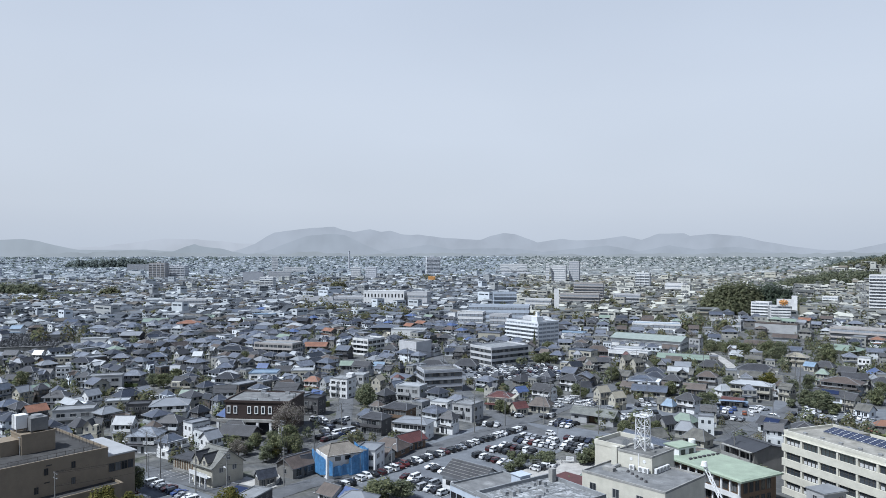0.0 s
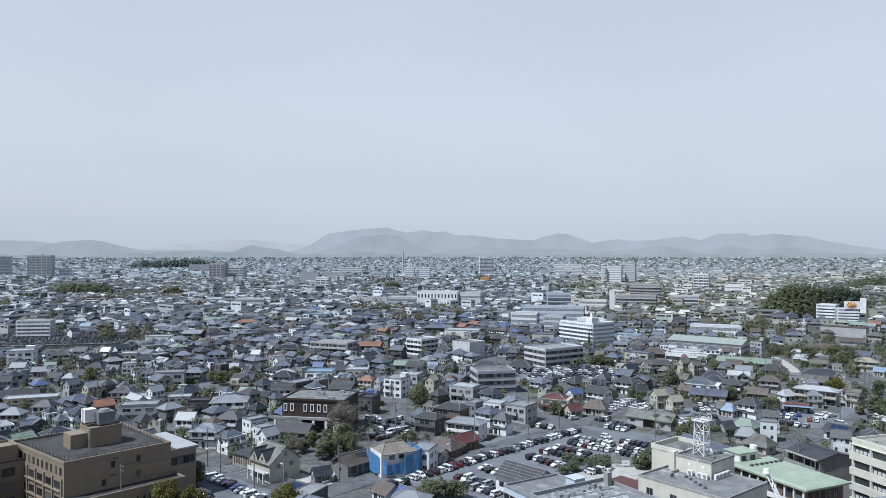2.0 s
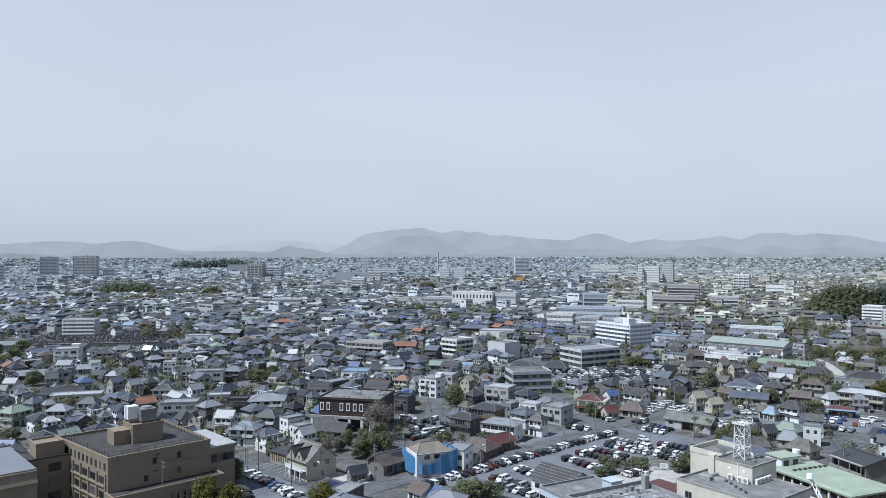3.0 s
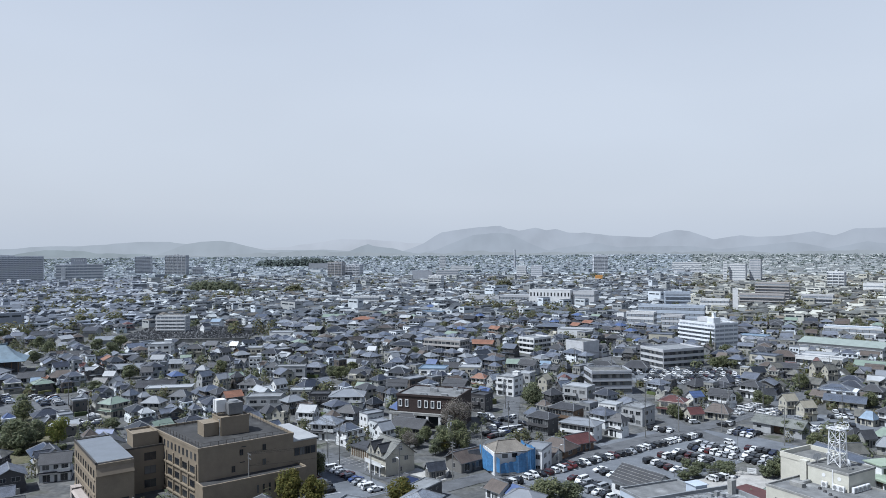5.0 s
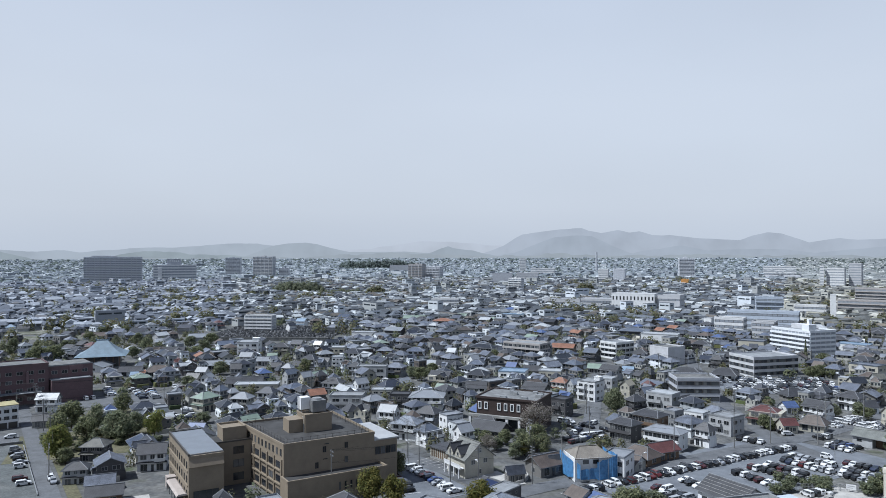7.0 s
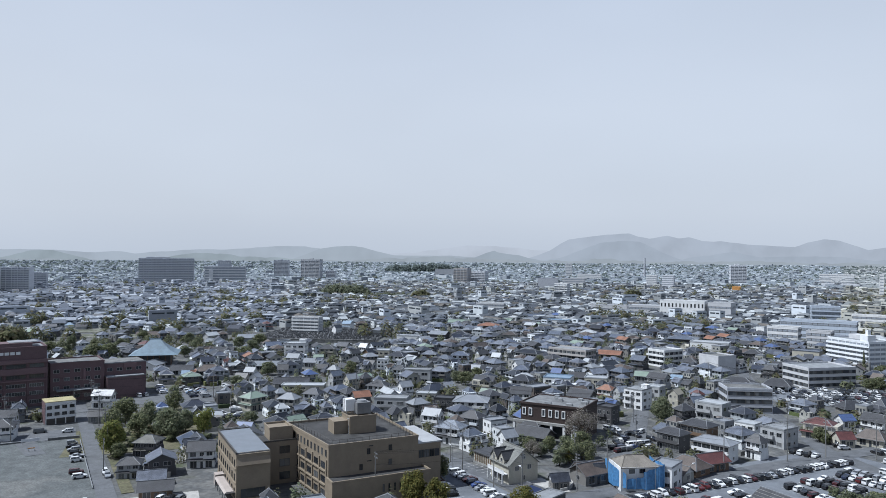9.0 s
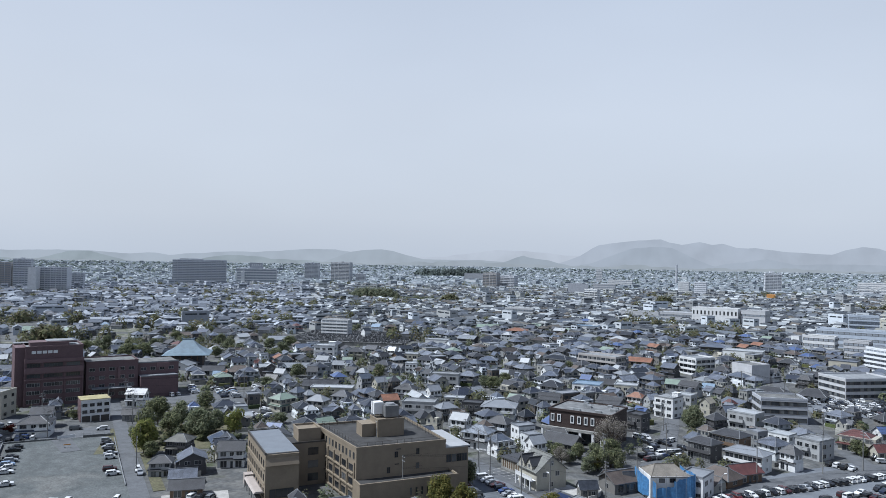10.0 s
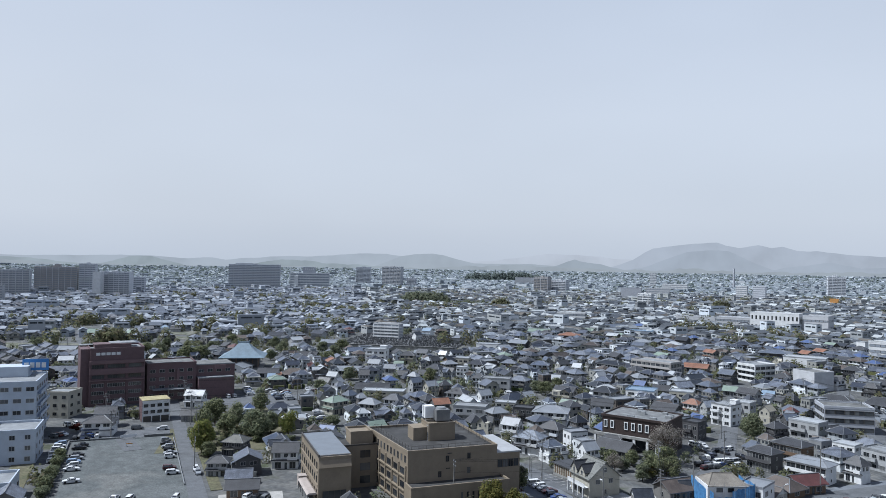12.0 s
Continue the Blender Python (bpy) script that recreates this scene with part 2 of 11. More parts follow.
M_LEAF_LIME = mat("yellow_green_leaves", [(0.250, 0.264, 0.085), (0.192, 0.222, 0.074), (0.293, 0.280, 0.099), (0.164, 0.194, 0.065)], rough=0.9, spec=0.1, pick="island", vary=0.25, stain=0.3, leafy=0.45)
M_LEAF_BARE = mat("pale_budding_twigs", [(0.299, 0.268, 0.241), (0.374, 0.340, 0.311), (0.224, 0.205, 0.169)], rough=0.9, spec=0.1, pick="island", vary=0.25, stain=0.2, leafy=0.45)
M_LEAF_RED = mat("dark_red_leaves", [(0.1, 0.022, 0.018), (0.07, 0.02, 0.016)], rough=0.9, spec=0.1, pick="island", vary=0.2, stain=0.2, leafy=0.45)
# far palettes: distance haze painted in as paler, flatter colour, most in the west
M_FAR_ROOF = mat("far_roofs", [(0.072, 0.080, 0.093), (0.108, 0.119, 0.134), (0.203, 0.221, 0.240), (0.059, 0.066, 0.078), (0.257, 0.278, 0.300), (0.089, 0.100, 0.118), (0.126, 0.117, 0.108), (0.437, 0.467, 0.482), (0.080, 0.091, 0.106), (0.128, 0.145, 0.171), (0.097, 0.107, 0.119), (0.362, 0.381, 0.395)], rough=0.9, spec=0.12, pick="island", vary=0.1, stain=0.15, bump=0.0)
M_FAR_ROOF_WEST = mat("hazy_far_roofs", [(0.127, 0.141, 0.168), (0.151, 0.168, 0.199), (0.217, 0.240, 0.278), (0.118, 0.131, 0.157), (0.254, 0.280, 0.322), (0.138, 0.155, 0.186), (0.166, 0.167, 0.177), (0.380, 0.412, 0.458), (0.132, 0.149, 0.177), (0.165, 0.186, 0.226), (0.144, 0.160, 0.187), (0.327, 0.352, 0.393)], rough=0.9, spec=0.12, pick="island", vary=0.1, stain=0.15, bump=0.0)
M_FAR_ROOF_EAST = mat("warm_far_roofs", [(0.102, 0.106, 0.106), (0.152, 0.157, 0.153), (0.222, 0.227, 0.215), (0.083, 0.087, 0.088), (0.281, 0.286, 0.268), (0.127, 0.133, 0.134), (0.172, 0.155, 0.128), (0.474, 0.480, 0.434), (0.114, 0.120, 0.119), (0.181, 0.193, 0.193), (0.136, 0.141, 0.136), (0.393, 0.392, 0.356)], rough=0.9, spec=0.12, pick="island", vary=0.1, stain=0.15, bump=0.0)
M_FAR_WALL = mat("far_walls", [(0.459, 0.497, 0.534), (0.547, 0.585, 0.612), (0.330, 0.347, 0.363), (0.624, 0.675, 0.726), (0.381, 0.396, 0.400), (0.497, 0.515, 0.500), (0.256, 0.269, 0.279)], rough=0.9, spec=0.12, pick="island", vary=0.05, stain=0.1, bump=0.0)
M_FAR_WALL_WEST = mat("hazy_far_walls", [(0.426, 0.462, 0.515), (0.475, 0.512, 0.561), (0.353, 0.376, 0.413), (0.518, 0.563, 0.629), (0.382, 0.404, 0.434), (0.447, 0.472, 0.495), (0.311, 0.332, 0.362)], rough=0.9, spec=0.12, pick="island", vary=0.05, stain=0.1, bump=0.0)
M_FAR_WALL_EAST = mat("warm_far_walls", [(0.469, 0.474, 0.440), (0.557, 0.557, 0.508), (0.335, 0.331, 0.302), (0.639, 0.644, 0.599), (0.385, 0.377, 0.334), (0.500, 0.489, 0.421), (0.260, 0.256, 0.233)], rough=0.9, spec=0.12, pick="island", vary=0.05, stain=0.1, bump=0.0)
PAINTS = {n: mat("car_paint_" + n, c, rough=0.25, spec=0.6, vary=0.02, stain=0.06, bump=0.0, metal=k) for n, c, k in (
    ("white", (0.68, 0.69, 0.7), 0.0), ("silver", (0.45, 0.47, 0.5), 0.4), ("black", (0.02, 0.021, 0.025), 0.1), ("navy", (0.03, 0.04, 0.075), 0.2),
    ("red", (0.11, 0.02, 0.02), 0.1), ("wine", (0.075, 0.02, 0.023), 0.2), ("blue", (0.045, 0.085, 0.24), 0.2), ("grey", (0.16, 0.17, 0.18), 0.3), ("orange", (0.3, 0.085, 0.04), 0.1), ("sky", (0.3, 0.42, 0.6), 0.2))}
ROOFS = {"t": M_TILE, "k": M_TILE_DARK, "b": M_TILE_BLUE, "n": M_TILE_BROWN, "r": M_TILE_RED, "o": M_TILE_ORANGE, "g": M_METAL_GREEN, "B": M_METAL_BLUE, "m": M_METAL_GREY, "w": M_METAL_WHITE, "c": M_CREAM_ROOF, "y": M_METAL_BLUE_PALE, "q": M_TILE_WARM}
WALL_OF = {"a": M_WALL, "w": M_WALL_WHITE, "c": M_WALL_CREAM, "g": M_WALL_GREY, "k": M_WALL_DARK, "n": M_WALL_BROWN}
FENCES = []
ROOF_WORDS = {"t": "grey tiled", "k": "dark slate", "b": "blue-grey glazed tile", "n": "brown tiled", "r": "dull red tiled", "o": "orange clay-tiled", "g": "pale green metal", "B": "blue metal", "m": "pale grey metal", "w": "white metal", "c": "cream metal", "y": "pale blue metal", "q": "weathered lichened grey tiled"}
WALL_WORDS = {"a": "rendered", "w": "white rendered", "c": "cream rendered", "g": "grey panelled", "k": "dark-sided", "n": "brown boarded"}


# ---- mesh helpers ----
class Build:
    """Collects corners and faces of one mesh."""

    def __init__(self):
        self.v, self.f, self.m = [], [], []

    def quad(self, pts, mi=0):
        n = len(self.v)
        self.v += [tuple(p) for p in pts]
        self.f.append(tuple(range(n, n + len(pts))))
        self.m.append(mi)

    def box(self, x0, x1, y0, y1, z0, z1, mi=0, top=None, m=None):
        """A box; top: (inset in x, inset in y) of its upper face; m: a matrix laid over it."""
        tx, ty = top or (0, 0)
        p = [(x0, y0, z0), (x1, y0, z0), (x1, y1, z0), (x0, y1, z0), (x0 + tx, y0 + ty, z1), (x1 - tx, y0 + ty, z1), (x1 - tx, y1 - ty, z1), (x0 + tx, y1 - ty, z1)]
        if m is not None:
            p = [tuple(m @ Vector(q)) for q in p]
        n = len(self.v)
        self.v += p
        for f in ((3, 2, 1, 0), (4, 5, 6, 7), (0, 1, 5, 4), (1, 2, 6, 5), (2, 3, 7, 6), (3, 0, 4, 7)):
            self.f.append(tuple(n + i for i in f))
            self.m.append(mi)
        return self

    def beam(self, a, b, w, mi=0, sides=4):
        """A straight bar from a to b, w thick."""
        a, b = Vector(a), Vector(b)
        d = (b - a).normalized()
        s = d.orthogonal().normalized()
        u = d.cross(s)
        n = len(self.v)
        for c in (a, b):
            for i in range(sides):
                t = 2 * math.pi * (i + 0.5) / sides
                self.v.append(tuple(c + (s * math.cos(t) + u * math.sin(t)) * w * 0.5 * (1.414 if sides == 4 else 1)))
        for i in range(sides):
            j = (i + 1) % sides
            self.f.append((n + i, n + j, n + sides + j, n + sides + i))
            self.m.append(mi)
        self.f.append(tuple(n + sides - 1 - i for i in range(sides)))
        self.f.append(tuple(n + sides + i for i in range(sides)))
        self.m += [mi, mi]
        return self

    def tube(self, x, y, z0, z1, r0, r1, sides=12, mi=0):
        n = len(self.v)
        for z, r in ((z0, r0), (z1, r1)):
            for i in range(sides):
                t = 2 * math.pi * i / sides
                self.v.append((x + r * math.cos(t), y + r * math.sin(t), z))
        for i in range(sides):
            j = (i + 1) % sides
            self.f.append((n + i, n + j, n + sides + j, n + sides + i))
            self.m.append(mi)
        self.f.append(tuple(n + sides - 1 - i for i in range(sides)))
        self.f.append(tuple(n + sides + i for i in range(sides)))
        self.m += [mi, mi]
        return self

    def gable(self, x0, x1, y0, y1, z, rise, th=0.16, over=0.5, mi=0, end=1, hip=0.0, trim=None):
        """A pitched roof over the rectangle with its ridge along x; hip: share of the half depth by which the ridge is drawn in."""
        tm = mi if trim is None else trim
        X0, X1, Y0, Y1 = x0 - over, x1 + over, y0 - over, y1 + over
        ym = (Y0 + Y1) / 2
        slope = rise / ((Y1 - Y0) / 2 - over)
        ze = z - slope * over
        zr = ze + slope * (Y1 - Y0) / 2
        h = hip * (Y1 - Y0) / 2
        top = [(X0, Y0, ze + th), (X1, Y0, ze + th), (X1, Y1, ze + th), (X0, Y1, ze + th), (X0 + h, ym, zr + th), (X1 - h, ym, zr + th)]
        bot = [(X0, Y0, ze), (X1, Y0, ze), (X1, Y1, ze), (X0, Y1, ze), (X0 + h, ym, zr), (X1 - h, ym, zr)]
        n = len(self.v)
        self.v += top + bot
        for f in ((0, 1, 5, 4), (2, 3, 4, 5)):
            self.f.append(tuple(n + i for i in f)); self.m.append(mi)
            self.f.append(tuple(n + 6 + i for i in reversed(f))); self.m.append(mi)
        for f in ((3, 0, 4), (1, 2, 5)):
            if hip > 0:
                self.f.append(tuple(n + i for i in f)); self.m.append(mi)
                self.f.append(tuple(n + 6 + i for i in reversed(f))); self.m.append(mi)
            else:
                a, b, c = f
                for p, q in ((a, c), (c, b)):
                    self.f.append((n + p, n + 6 + p, n + 6 + q, n + q)); self.m.append(tm)
        for a, b in ((0, 1), (2, 3)) + (((1, 2), (3, 0)) if hip > 0 else ()):
            self.f.append((n + a, n + 6 + a, n + 6 + b, n + b)); self.m.append(tm)
        # ridge cap, and the hips' caps
        self.box(X0 + h - 0.1, X1 - h + 0.1, ym - 0.14, ym + 0.14, zr + th - 0.03, zr + th + 0.18, tm)
        if hip > 0:
            for cx, cy, rx in ((X0, Y0, X0 + h), (X0, Y1, X0 + h), (X1, Y0, X1 - h), (X1, Y1, X1 - h)):
                self.beam((cx, cy, ze + th), (rx, ym, zr + th), 0.2, tm)
        if hip <= 0 and end is not None:
            for xx, s in ((x0, 1), (x1, -1)):
                p = [(xx, y0, z - 0.05), (xx, y1, z - 0.05), (xx, (y0 + y1) / 2, z + rise - 0.02)]
                self.quad(p if s < 0 else p[::-1], end)
        return self

    def mesh(self, name, mats):
        me = bpy.data.meshes.new(name)
        me.from_pydata(self.v, [], self.f)
        for m in mats:
            me.materials.append(m)
        me.polygons.foreach_set("material_index", np.array(self.m, dtype=np.int32))
        me.update()
        return me


def part(name, b, mats, parent, label="", at=None):
    """One mesh object under a thing or under a part; b: a Build or a mesh."""
    if not isinstance(mats, (list, tuple)):
        mats = [mats]
    me = b.mesh(name, mats) if isinstance(b, Build) else b
    ob = new(name, me)
    ob.parent = parent
    if at is not None:
        ob.matrix_basis = at
    return tagged(ob, label)


def thing(name, label, category, m, b=None, mats=None, group="", kind=""):
    """A top-level thing at the pose m: a mesh, or an Empty that parents its parts."""
    ob = new(name, b.mesh(name, mats if isinstance(mats, (list, tuple)) else [mats]) if b is not None else None)
    ob.matrix_basis = m
    return tagged(ob, label, category, group, kind)


def dress(ob, m, slot=0):
    """Gives one object a material of its own on a mesh that it shares."""
    if m is not None:
        ob.material_slots[slot].link = "OBJECT"
        ob.material_slots[slot].material = m


def lift(x, y):
    """Height of the land: flat, rising gently towards the far plain's edge, with the wooded hills."""
    r = math.hypot(x, y)
    z = 24.0 * max(0.0, (r - 2300) / 2400) ** 1.6
    for hx, hy, h, s in HILLS:
        z += h * math.exp(-((x - hx) ** 2 + (y - hy) ** 2) / (2 * s * s))
    return z


HILLS = ((250, 590, 9, 60), (690, 1042, 44, 120), (1010, 1500, 44, 200))
TAKEN = {}


def reserve(x, y, w, d, rot=0.0, gap=1.0):
    """Marks a turned rectangle of the plan as built over."""
    c, s = math.cos(radians(rot)), math.sin(radians(rot))
    hw, hd = w / 2 + gap, d / 2 + gap
    n, k = max(1, int(hw)), max(1, int(hd))
    for i in range(-n, n + 1):
        for j in range(-k, k + 1):
            u, v = i * hw / n, j * hd / k
            TAKEN[(int((x + u * c - v * s) // 2), int((y + u * s + v * c) // 2))] = True


def is_free(x, y, w, d, rot=0.0):
    c, s = math.cos(radians(rot)), math.sin(radians(rot))
    for i in (-1, -0.5, 0, 0.5, 1):
        for j in (-1, -0.5, 0, 0.5, 1):
            u, v = i * w / 2, j * d / 2
            if (int((x + u * c - v * s) // 2), int((y + u * s + v * c) // 2)) in TAKEN:
                return False
    return True


# ---- the land ----
def make_ground():
    rings = [0, 30, 60, 90, 120, 160, 200, 250, 300, 360, 430, 500, 560, 620, 700, 800, 900, 1000, 1100, 1250, 1400, 1600, 1800, 2000, 2300, 2600, 3000, 3400, 3800, 4200, 4600, 4950]
    n = 180
    v, f = [], []
    for r in rings:
        for i in range(n):
            a = 2 * math.pi * i / n
            x, y = r * math.sin(a), r * math.cos(a)
            v.append((x, y, lift(x, y)))
    for k in range(len(rings) - 1):
        for i in range(n):
            j = (i + 1) % n
            f.append((k * n + i, (k + 1) * n + i, (k + 1) * n + j, k * n + j))
    me = bpy.data.meshes.new("ground")
    me.from_pydata(v, [], f[n:] + [(k * 0 + i + n, (i + 1) % n + n, 0) for i in range(0, n)])
    me.materials.append(M_SOIL)
    me.update()
    tagged(new("ground", me), "town ground of lanes, bare yards and grass", "ground", kind="structure")


def strip(name, pts, width, z, m, label, category):
    """A flat band along a line of plan points: a road or a lane."""
    SLABS.append(name)
    z = 0.04 + 0.005 * len(SLABS)
    b = Build()
    L, R = [], []
    for i, p in enumerate(pts):
        a, c = Vector(pts[max(0, i - 1)]), Vector(pts[min(len(pts) - 1, i + 1)])
        d = (c - a).normalized()
        s = Vector((-d.y, d.x)) * width / 2
        q = Vector(p)
        L.append((q.x + s.x, q.y + s.y, z)); R.append((q.x - s.x, q.y - s.y, z))
    for i in range(len(pts) - 1):
        b.quad([R[i], R[i + 1], L[i + 1], L[i]])
        a, c = Vector(pts[i]), Vector(pts[i + 1])
        mid, ln = (a + c) / 2, (c - a).length
        reserve(mid.x, mid.y, ln, width, math.degrees(math.atan2(c.y - a.y, c.x - a.x)), 0.0)
    ob = new(name, b.mesh(name, [m]))
    return tagged(ob, label, category, kind="structure")


SLABS = []


def slab(name, x, y, w, d, rot, z, m, label, category, keep=True):
    """A level yard or parking ground, slightly proud of the land, each at a level of its own."""
    SLABS.append(name)
    z = 0.04 + 0.005 * len(SLABS)
    b = Build().box(-w / 2, w / 2, -d / 2, d / 2, -0.3, z)
    ob = new(name, b.mesh(name, [m]))
    ob.matrix_basis = pose(x, y, 0, 0, 0, rot)
    if keep:
        reserve(x, y, w, d, rot, 0.0)
    return tagged(ob, label, category, kind="structure")


# ---- kinds of things ----
def window_mesh(w, h, name="window", pale=True, dark=False, bars=1):
    """A framed window of one piece standing 7 cm proud, looking along -y, its middle at the origin; the panes lie back in the frame."""
    b = Build()
    t = 0.07
    xs = [-w / 2, -w / 2 + t]
    for i in range(bars):
        x = -w / 2 + w * (i + 1) / (bars + 1)
        xs += [x - t / 2, x + t / 2]
    xs += [w / 2 - t, w / 2]
    zs = [-h / 2, -h / 2 + t, h / 2 - t, h / 2]
    ids = {}

    def at(x, y, z):
        k = (round(x, 4), y, round(z, 4))
        if k not in ids:
            ids[k] = len(b.v)
            b.v.append((x, y, z))
        return ids[k]

    def face(pts, mi):
        b.f.append(tuple(at(*p) for p in pts))
        b.m.append(mi)
    for i in range(len(xs) - 1):
        for j in range(3):
            x0, x1, z0, z1 = xs[i], xs[i + 1], zs[j], zs[j + 1]
            if i % 2 == 1 and j == 1:
                face([(x0, -0.025, z0), (x1, -0.025, z0), (x1, -0.025, z1), (x0, -0.025, z1)], 1)
                for (ax, az), (bx, bz) in (((x0, z0), (x1, z0)), ((x1, z0), (x1, z1)), ((x1, z1), (x0, z1)), ((x0, z1), (x0, z0))):
                    face([(ax, -0.07, az), (bx, -0.07, bz), (bx, -0.025, bz), (ax, -0.025, az)], 0)
            else:
                face([(x0, -0.07, z0), (x1, -0.07, z0), (x1, -0.07, z1), (x0, -0.07, z1)], 0)
    for i in range(len(xs) - 1):
        face([(xs[i], 0.02, zs[0]), (xs[i + 1], 0.02, zs[0]), (xs[i + 1], -0.07, zs[0]), (xs[i], -0.07, zs[0])], 0)
        face([(xs[i], -0.07, zs[3]), (xs[i + 1], -0.07, zs[3]), (xs[i + 1], 0.02, zs[3]), (xs[i], 0.02, zs[3])], 0)
    for j in range(3):
        face([(xs[0], 0.02, zs[j]), (xs[0], -0.07, zs[j]), (xs[0], -0.07, zs[j + 1]), (xs[0], 0.02, zs[j + 1])], 0)
        face([(xs[-1], -0.07, zs[j]), (xs[-1], 0.02, zs[j]), (xs[-1], 0.02, zs[j + 1]), (xs[-1], -0.07, zs[j + 1])], 0)
    return b.mesh(name, [M_FRAME_DARK if dark else M_FRAME, M_GLASS_PALE if pale else M_GLASS])


W_WIDE, W_MID, W_SMALL = window_mesh(2.2, 1.4), window_mesh(1.6, 1.25), window_mesh(0.8, 1.0, bars=0)
W_TALL = window_mesh(2.4, 2.05)
DOOR = window_mesh(0.95, 2.05, "door", pale=False, dark=True, bars=0)
FACES = {"s": (0, -1, 0), "n": (0, 1, 180), "e": (1, 0, 90), "w": (-1, 0, -90)}


def on_face(side, u, z, w, d):
    """Pose of an opening on one side of a w x d body: u along the face, z up."""
    fx, fy, turn = FACES[side]
    if fy:
        return pose(u * (1 if fy < 0 else -1), fy * d / 2, z, 0, 0, turn)
    return pose(fx * w / 2, u * (1 if fx > 0 else -1), z, 0, 0, turn)


def house_kit(kind):
    """The parts of one kind of house, 10 x 8 m on plan: (name, mesh or opening, pose, role)."""
    W, D = 10.0, 8.0
    wall, roof, low, extra, wins = Build(), Build(), None, [], []
    if kind in "hgHG":
        wall.box(-5, 5, -4, 4, -0.4, 2.7).box(-4.7, 4.7, -3.7, 3.7, 2.7, 5.3)
        low = Build()
        if kind == "h":
            roof.gable(-4.7, 4.7, -3.7, 3.7, 5.3, 1.75, over=0.8, hip=0.92, trim=2)
            low.box(-5.7, 5.7, -4.85, -3.6, 2.5, 2.95, 0, top=(0.55, 1.0)).box(-5.75, -4.6, -3.6, 4.5, 2.5, 2.95, 0, top=(0.9, 0.4))
        elif kind == "g":
            roof.gable(-4.7, 4.7, -3.7, 3.7, 5.3, 1.95, over=0.7, mi=0, end=1, trim=2)
            low.box(-5.6, 5.6, -4.9, -3.6, 2.5, 2.95, 0, top=(0.3, 1.0))
        elif kind == "H":
            roof.gable(-4.7, 3.0, -3.1, 3.7, 5.3, 1.7, over=0.75, hip=0.8, trim=2)
            low.box(-5.6, 5.7, -4.9, -3.05, 2.5, 2.95, 0, top=(0.4, 1.2))
            low.gable(2.8, 5.1, -3.9, 3.9, 2.75, 1.0, over=0.5, hip=0.5)
        else:
            roof.gable(-4.7, 4.7, -1.2, 3.7, 5.3, 1.6, over=0.65, end=1, trim=2)
            t = Build().gable(-4.1, 1.2, -2.2, 2.2, 5.2, 1.35, over=0.55, end=1, trim=2)
            turn = pose(2.1, -0.2, 0, 0, 0, 90)
            roof.f += [tuple(i + len(roof.v) for i in f) for f in t.f]
            roof.m += t.m
            roof.v += [tuple(turn @ Vector(p)) for p in t.v]
            low.box(-5.6, 0.2, -4.9, -3.5, 2.5, 2.95, 0, top=(0.3, 1.0)).box(4.6, 5.8, -3.4, 3.8, 2.5, 2.95, 0, top=(0.9, 0.4))
        wins = [("s", -2.9, 4.1, W_WIDE), ("s", 0.3, 4.1, W_MID), ("s", 3.1, 4.1, W_WIDE), ("w", -1.8, 4.1, W_MID), ("w", 1.7, 4.1, W_SMALL), ("e", -1.6, 4.1, W_MID), ("e", 1.5, 4.1, W_WIDE),
                ("s", -2.7, 1.15, W_TALL), ("s", 2.9, 1.15, W_TALL), ("w", 0.6, 1.4, W_MID), ("e", -0.8, 1.4, W_WIDE), ("s", 0.3, 0.95, DOOR),
                ("n", -3.0, 4.1, W_MID), ("n", 0.2, 4.1, W_SMALL), ("n", 3.0, 4.1, W_WIDE), ("n", -2.4, 1.4, W_MID), ("n", 2.6, 1.4, W_MID)]
        bal = Build()
        bal.box(0.9, 4.7, -4.95, -3.75, 2.85, 3.0).box(0.9, 4.7, -4.95, -4.88, 3.0, 3.85).box(0.9, 0.97, -4.88, -3.75, 3.0, 3.85).box(4.63, 4.7, -4.88, -3.75, 3.0, 3.85)
        extra.append(("balcony", bal, "wall"))
    elif kind == "s":
        wall.box(-5, 5, -4, 4, -0.4, 2.9)
        roof.gable(-5, 5, -4, 4, 2.9, 1.8, over=0.8, end=1, trim=2)
        wins = [("s", -2.6, 1.4, W_TALL), ("s", 2.4, 1.4, W_WIDE), ("w", 0, 1.5, W_MID), ("e", 0, 1.5, W_WIDE), ("s", 0.2, 1.0, DOOR), ("n", -2.4, 1.5, W_MID), ("n", 2.2, 1.5, W_WIDE)]
    elif kind == "S":
        wall.box(-5, 5, -4, 4, -0.4, 2.9)
        roof.gable(-5, 5, -4, 4, 2.9, 2.2, over=0.9, hip=0.7, trim=2)
        wins = [("s", -2.6, 1.4, W_TALL), ("s", 2.4, 1.4, W_WIDE), ("w", 0, 1.5, W_MID), ("e", 0, 1.5, W_WIDE), ("s", 0.2, 1.0, DOOR), ("n", -2.4, 1.5, W_MID), ("n", 2.2, 1.5, W_WIDE)]
    elif kind in "fF":
        top = 6.2 if kind == "f" else 9.2
        wall.box(-5, 5, -4, 4, -0.4, top)
        roof.box(-5.1, 5.1, -4.1, 4.1, top, top + 0.12)
        for x0, x1, y0, y1 in ((-5.1, 5.1, -4.1, -3.9), (-5.1, 5.1, 3.9, 4.1), (-5.1, -4.9, -3.9, 3.9), (4.9, 5.1, -3.9, 3.9)):
            roof.box(x0, x1, y0, y1, top + 0.12, top + 0.55)
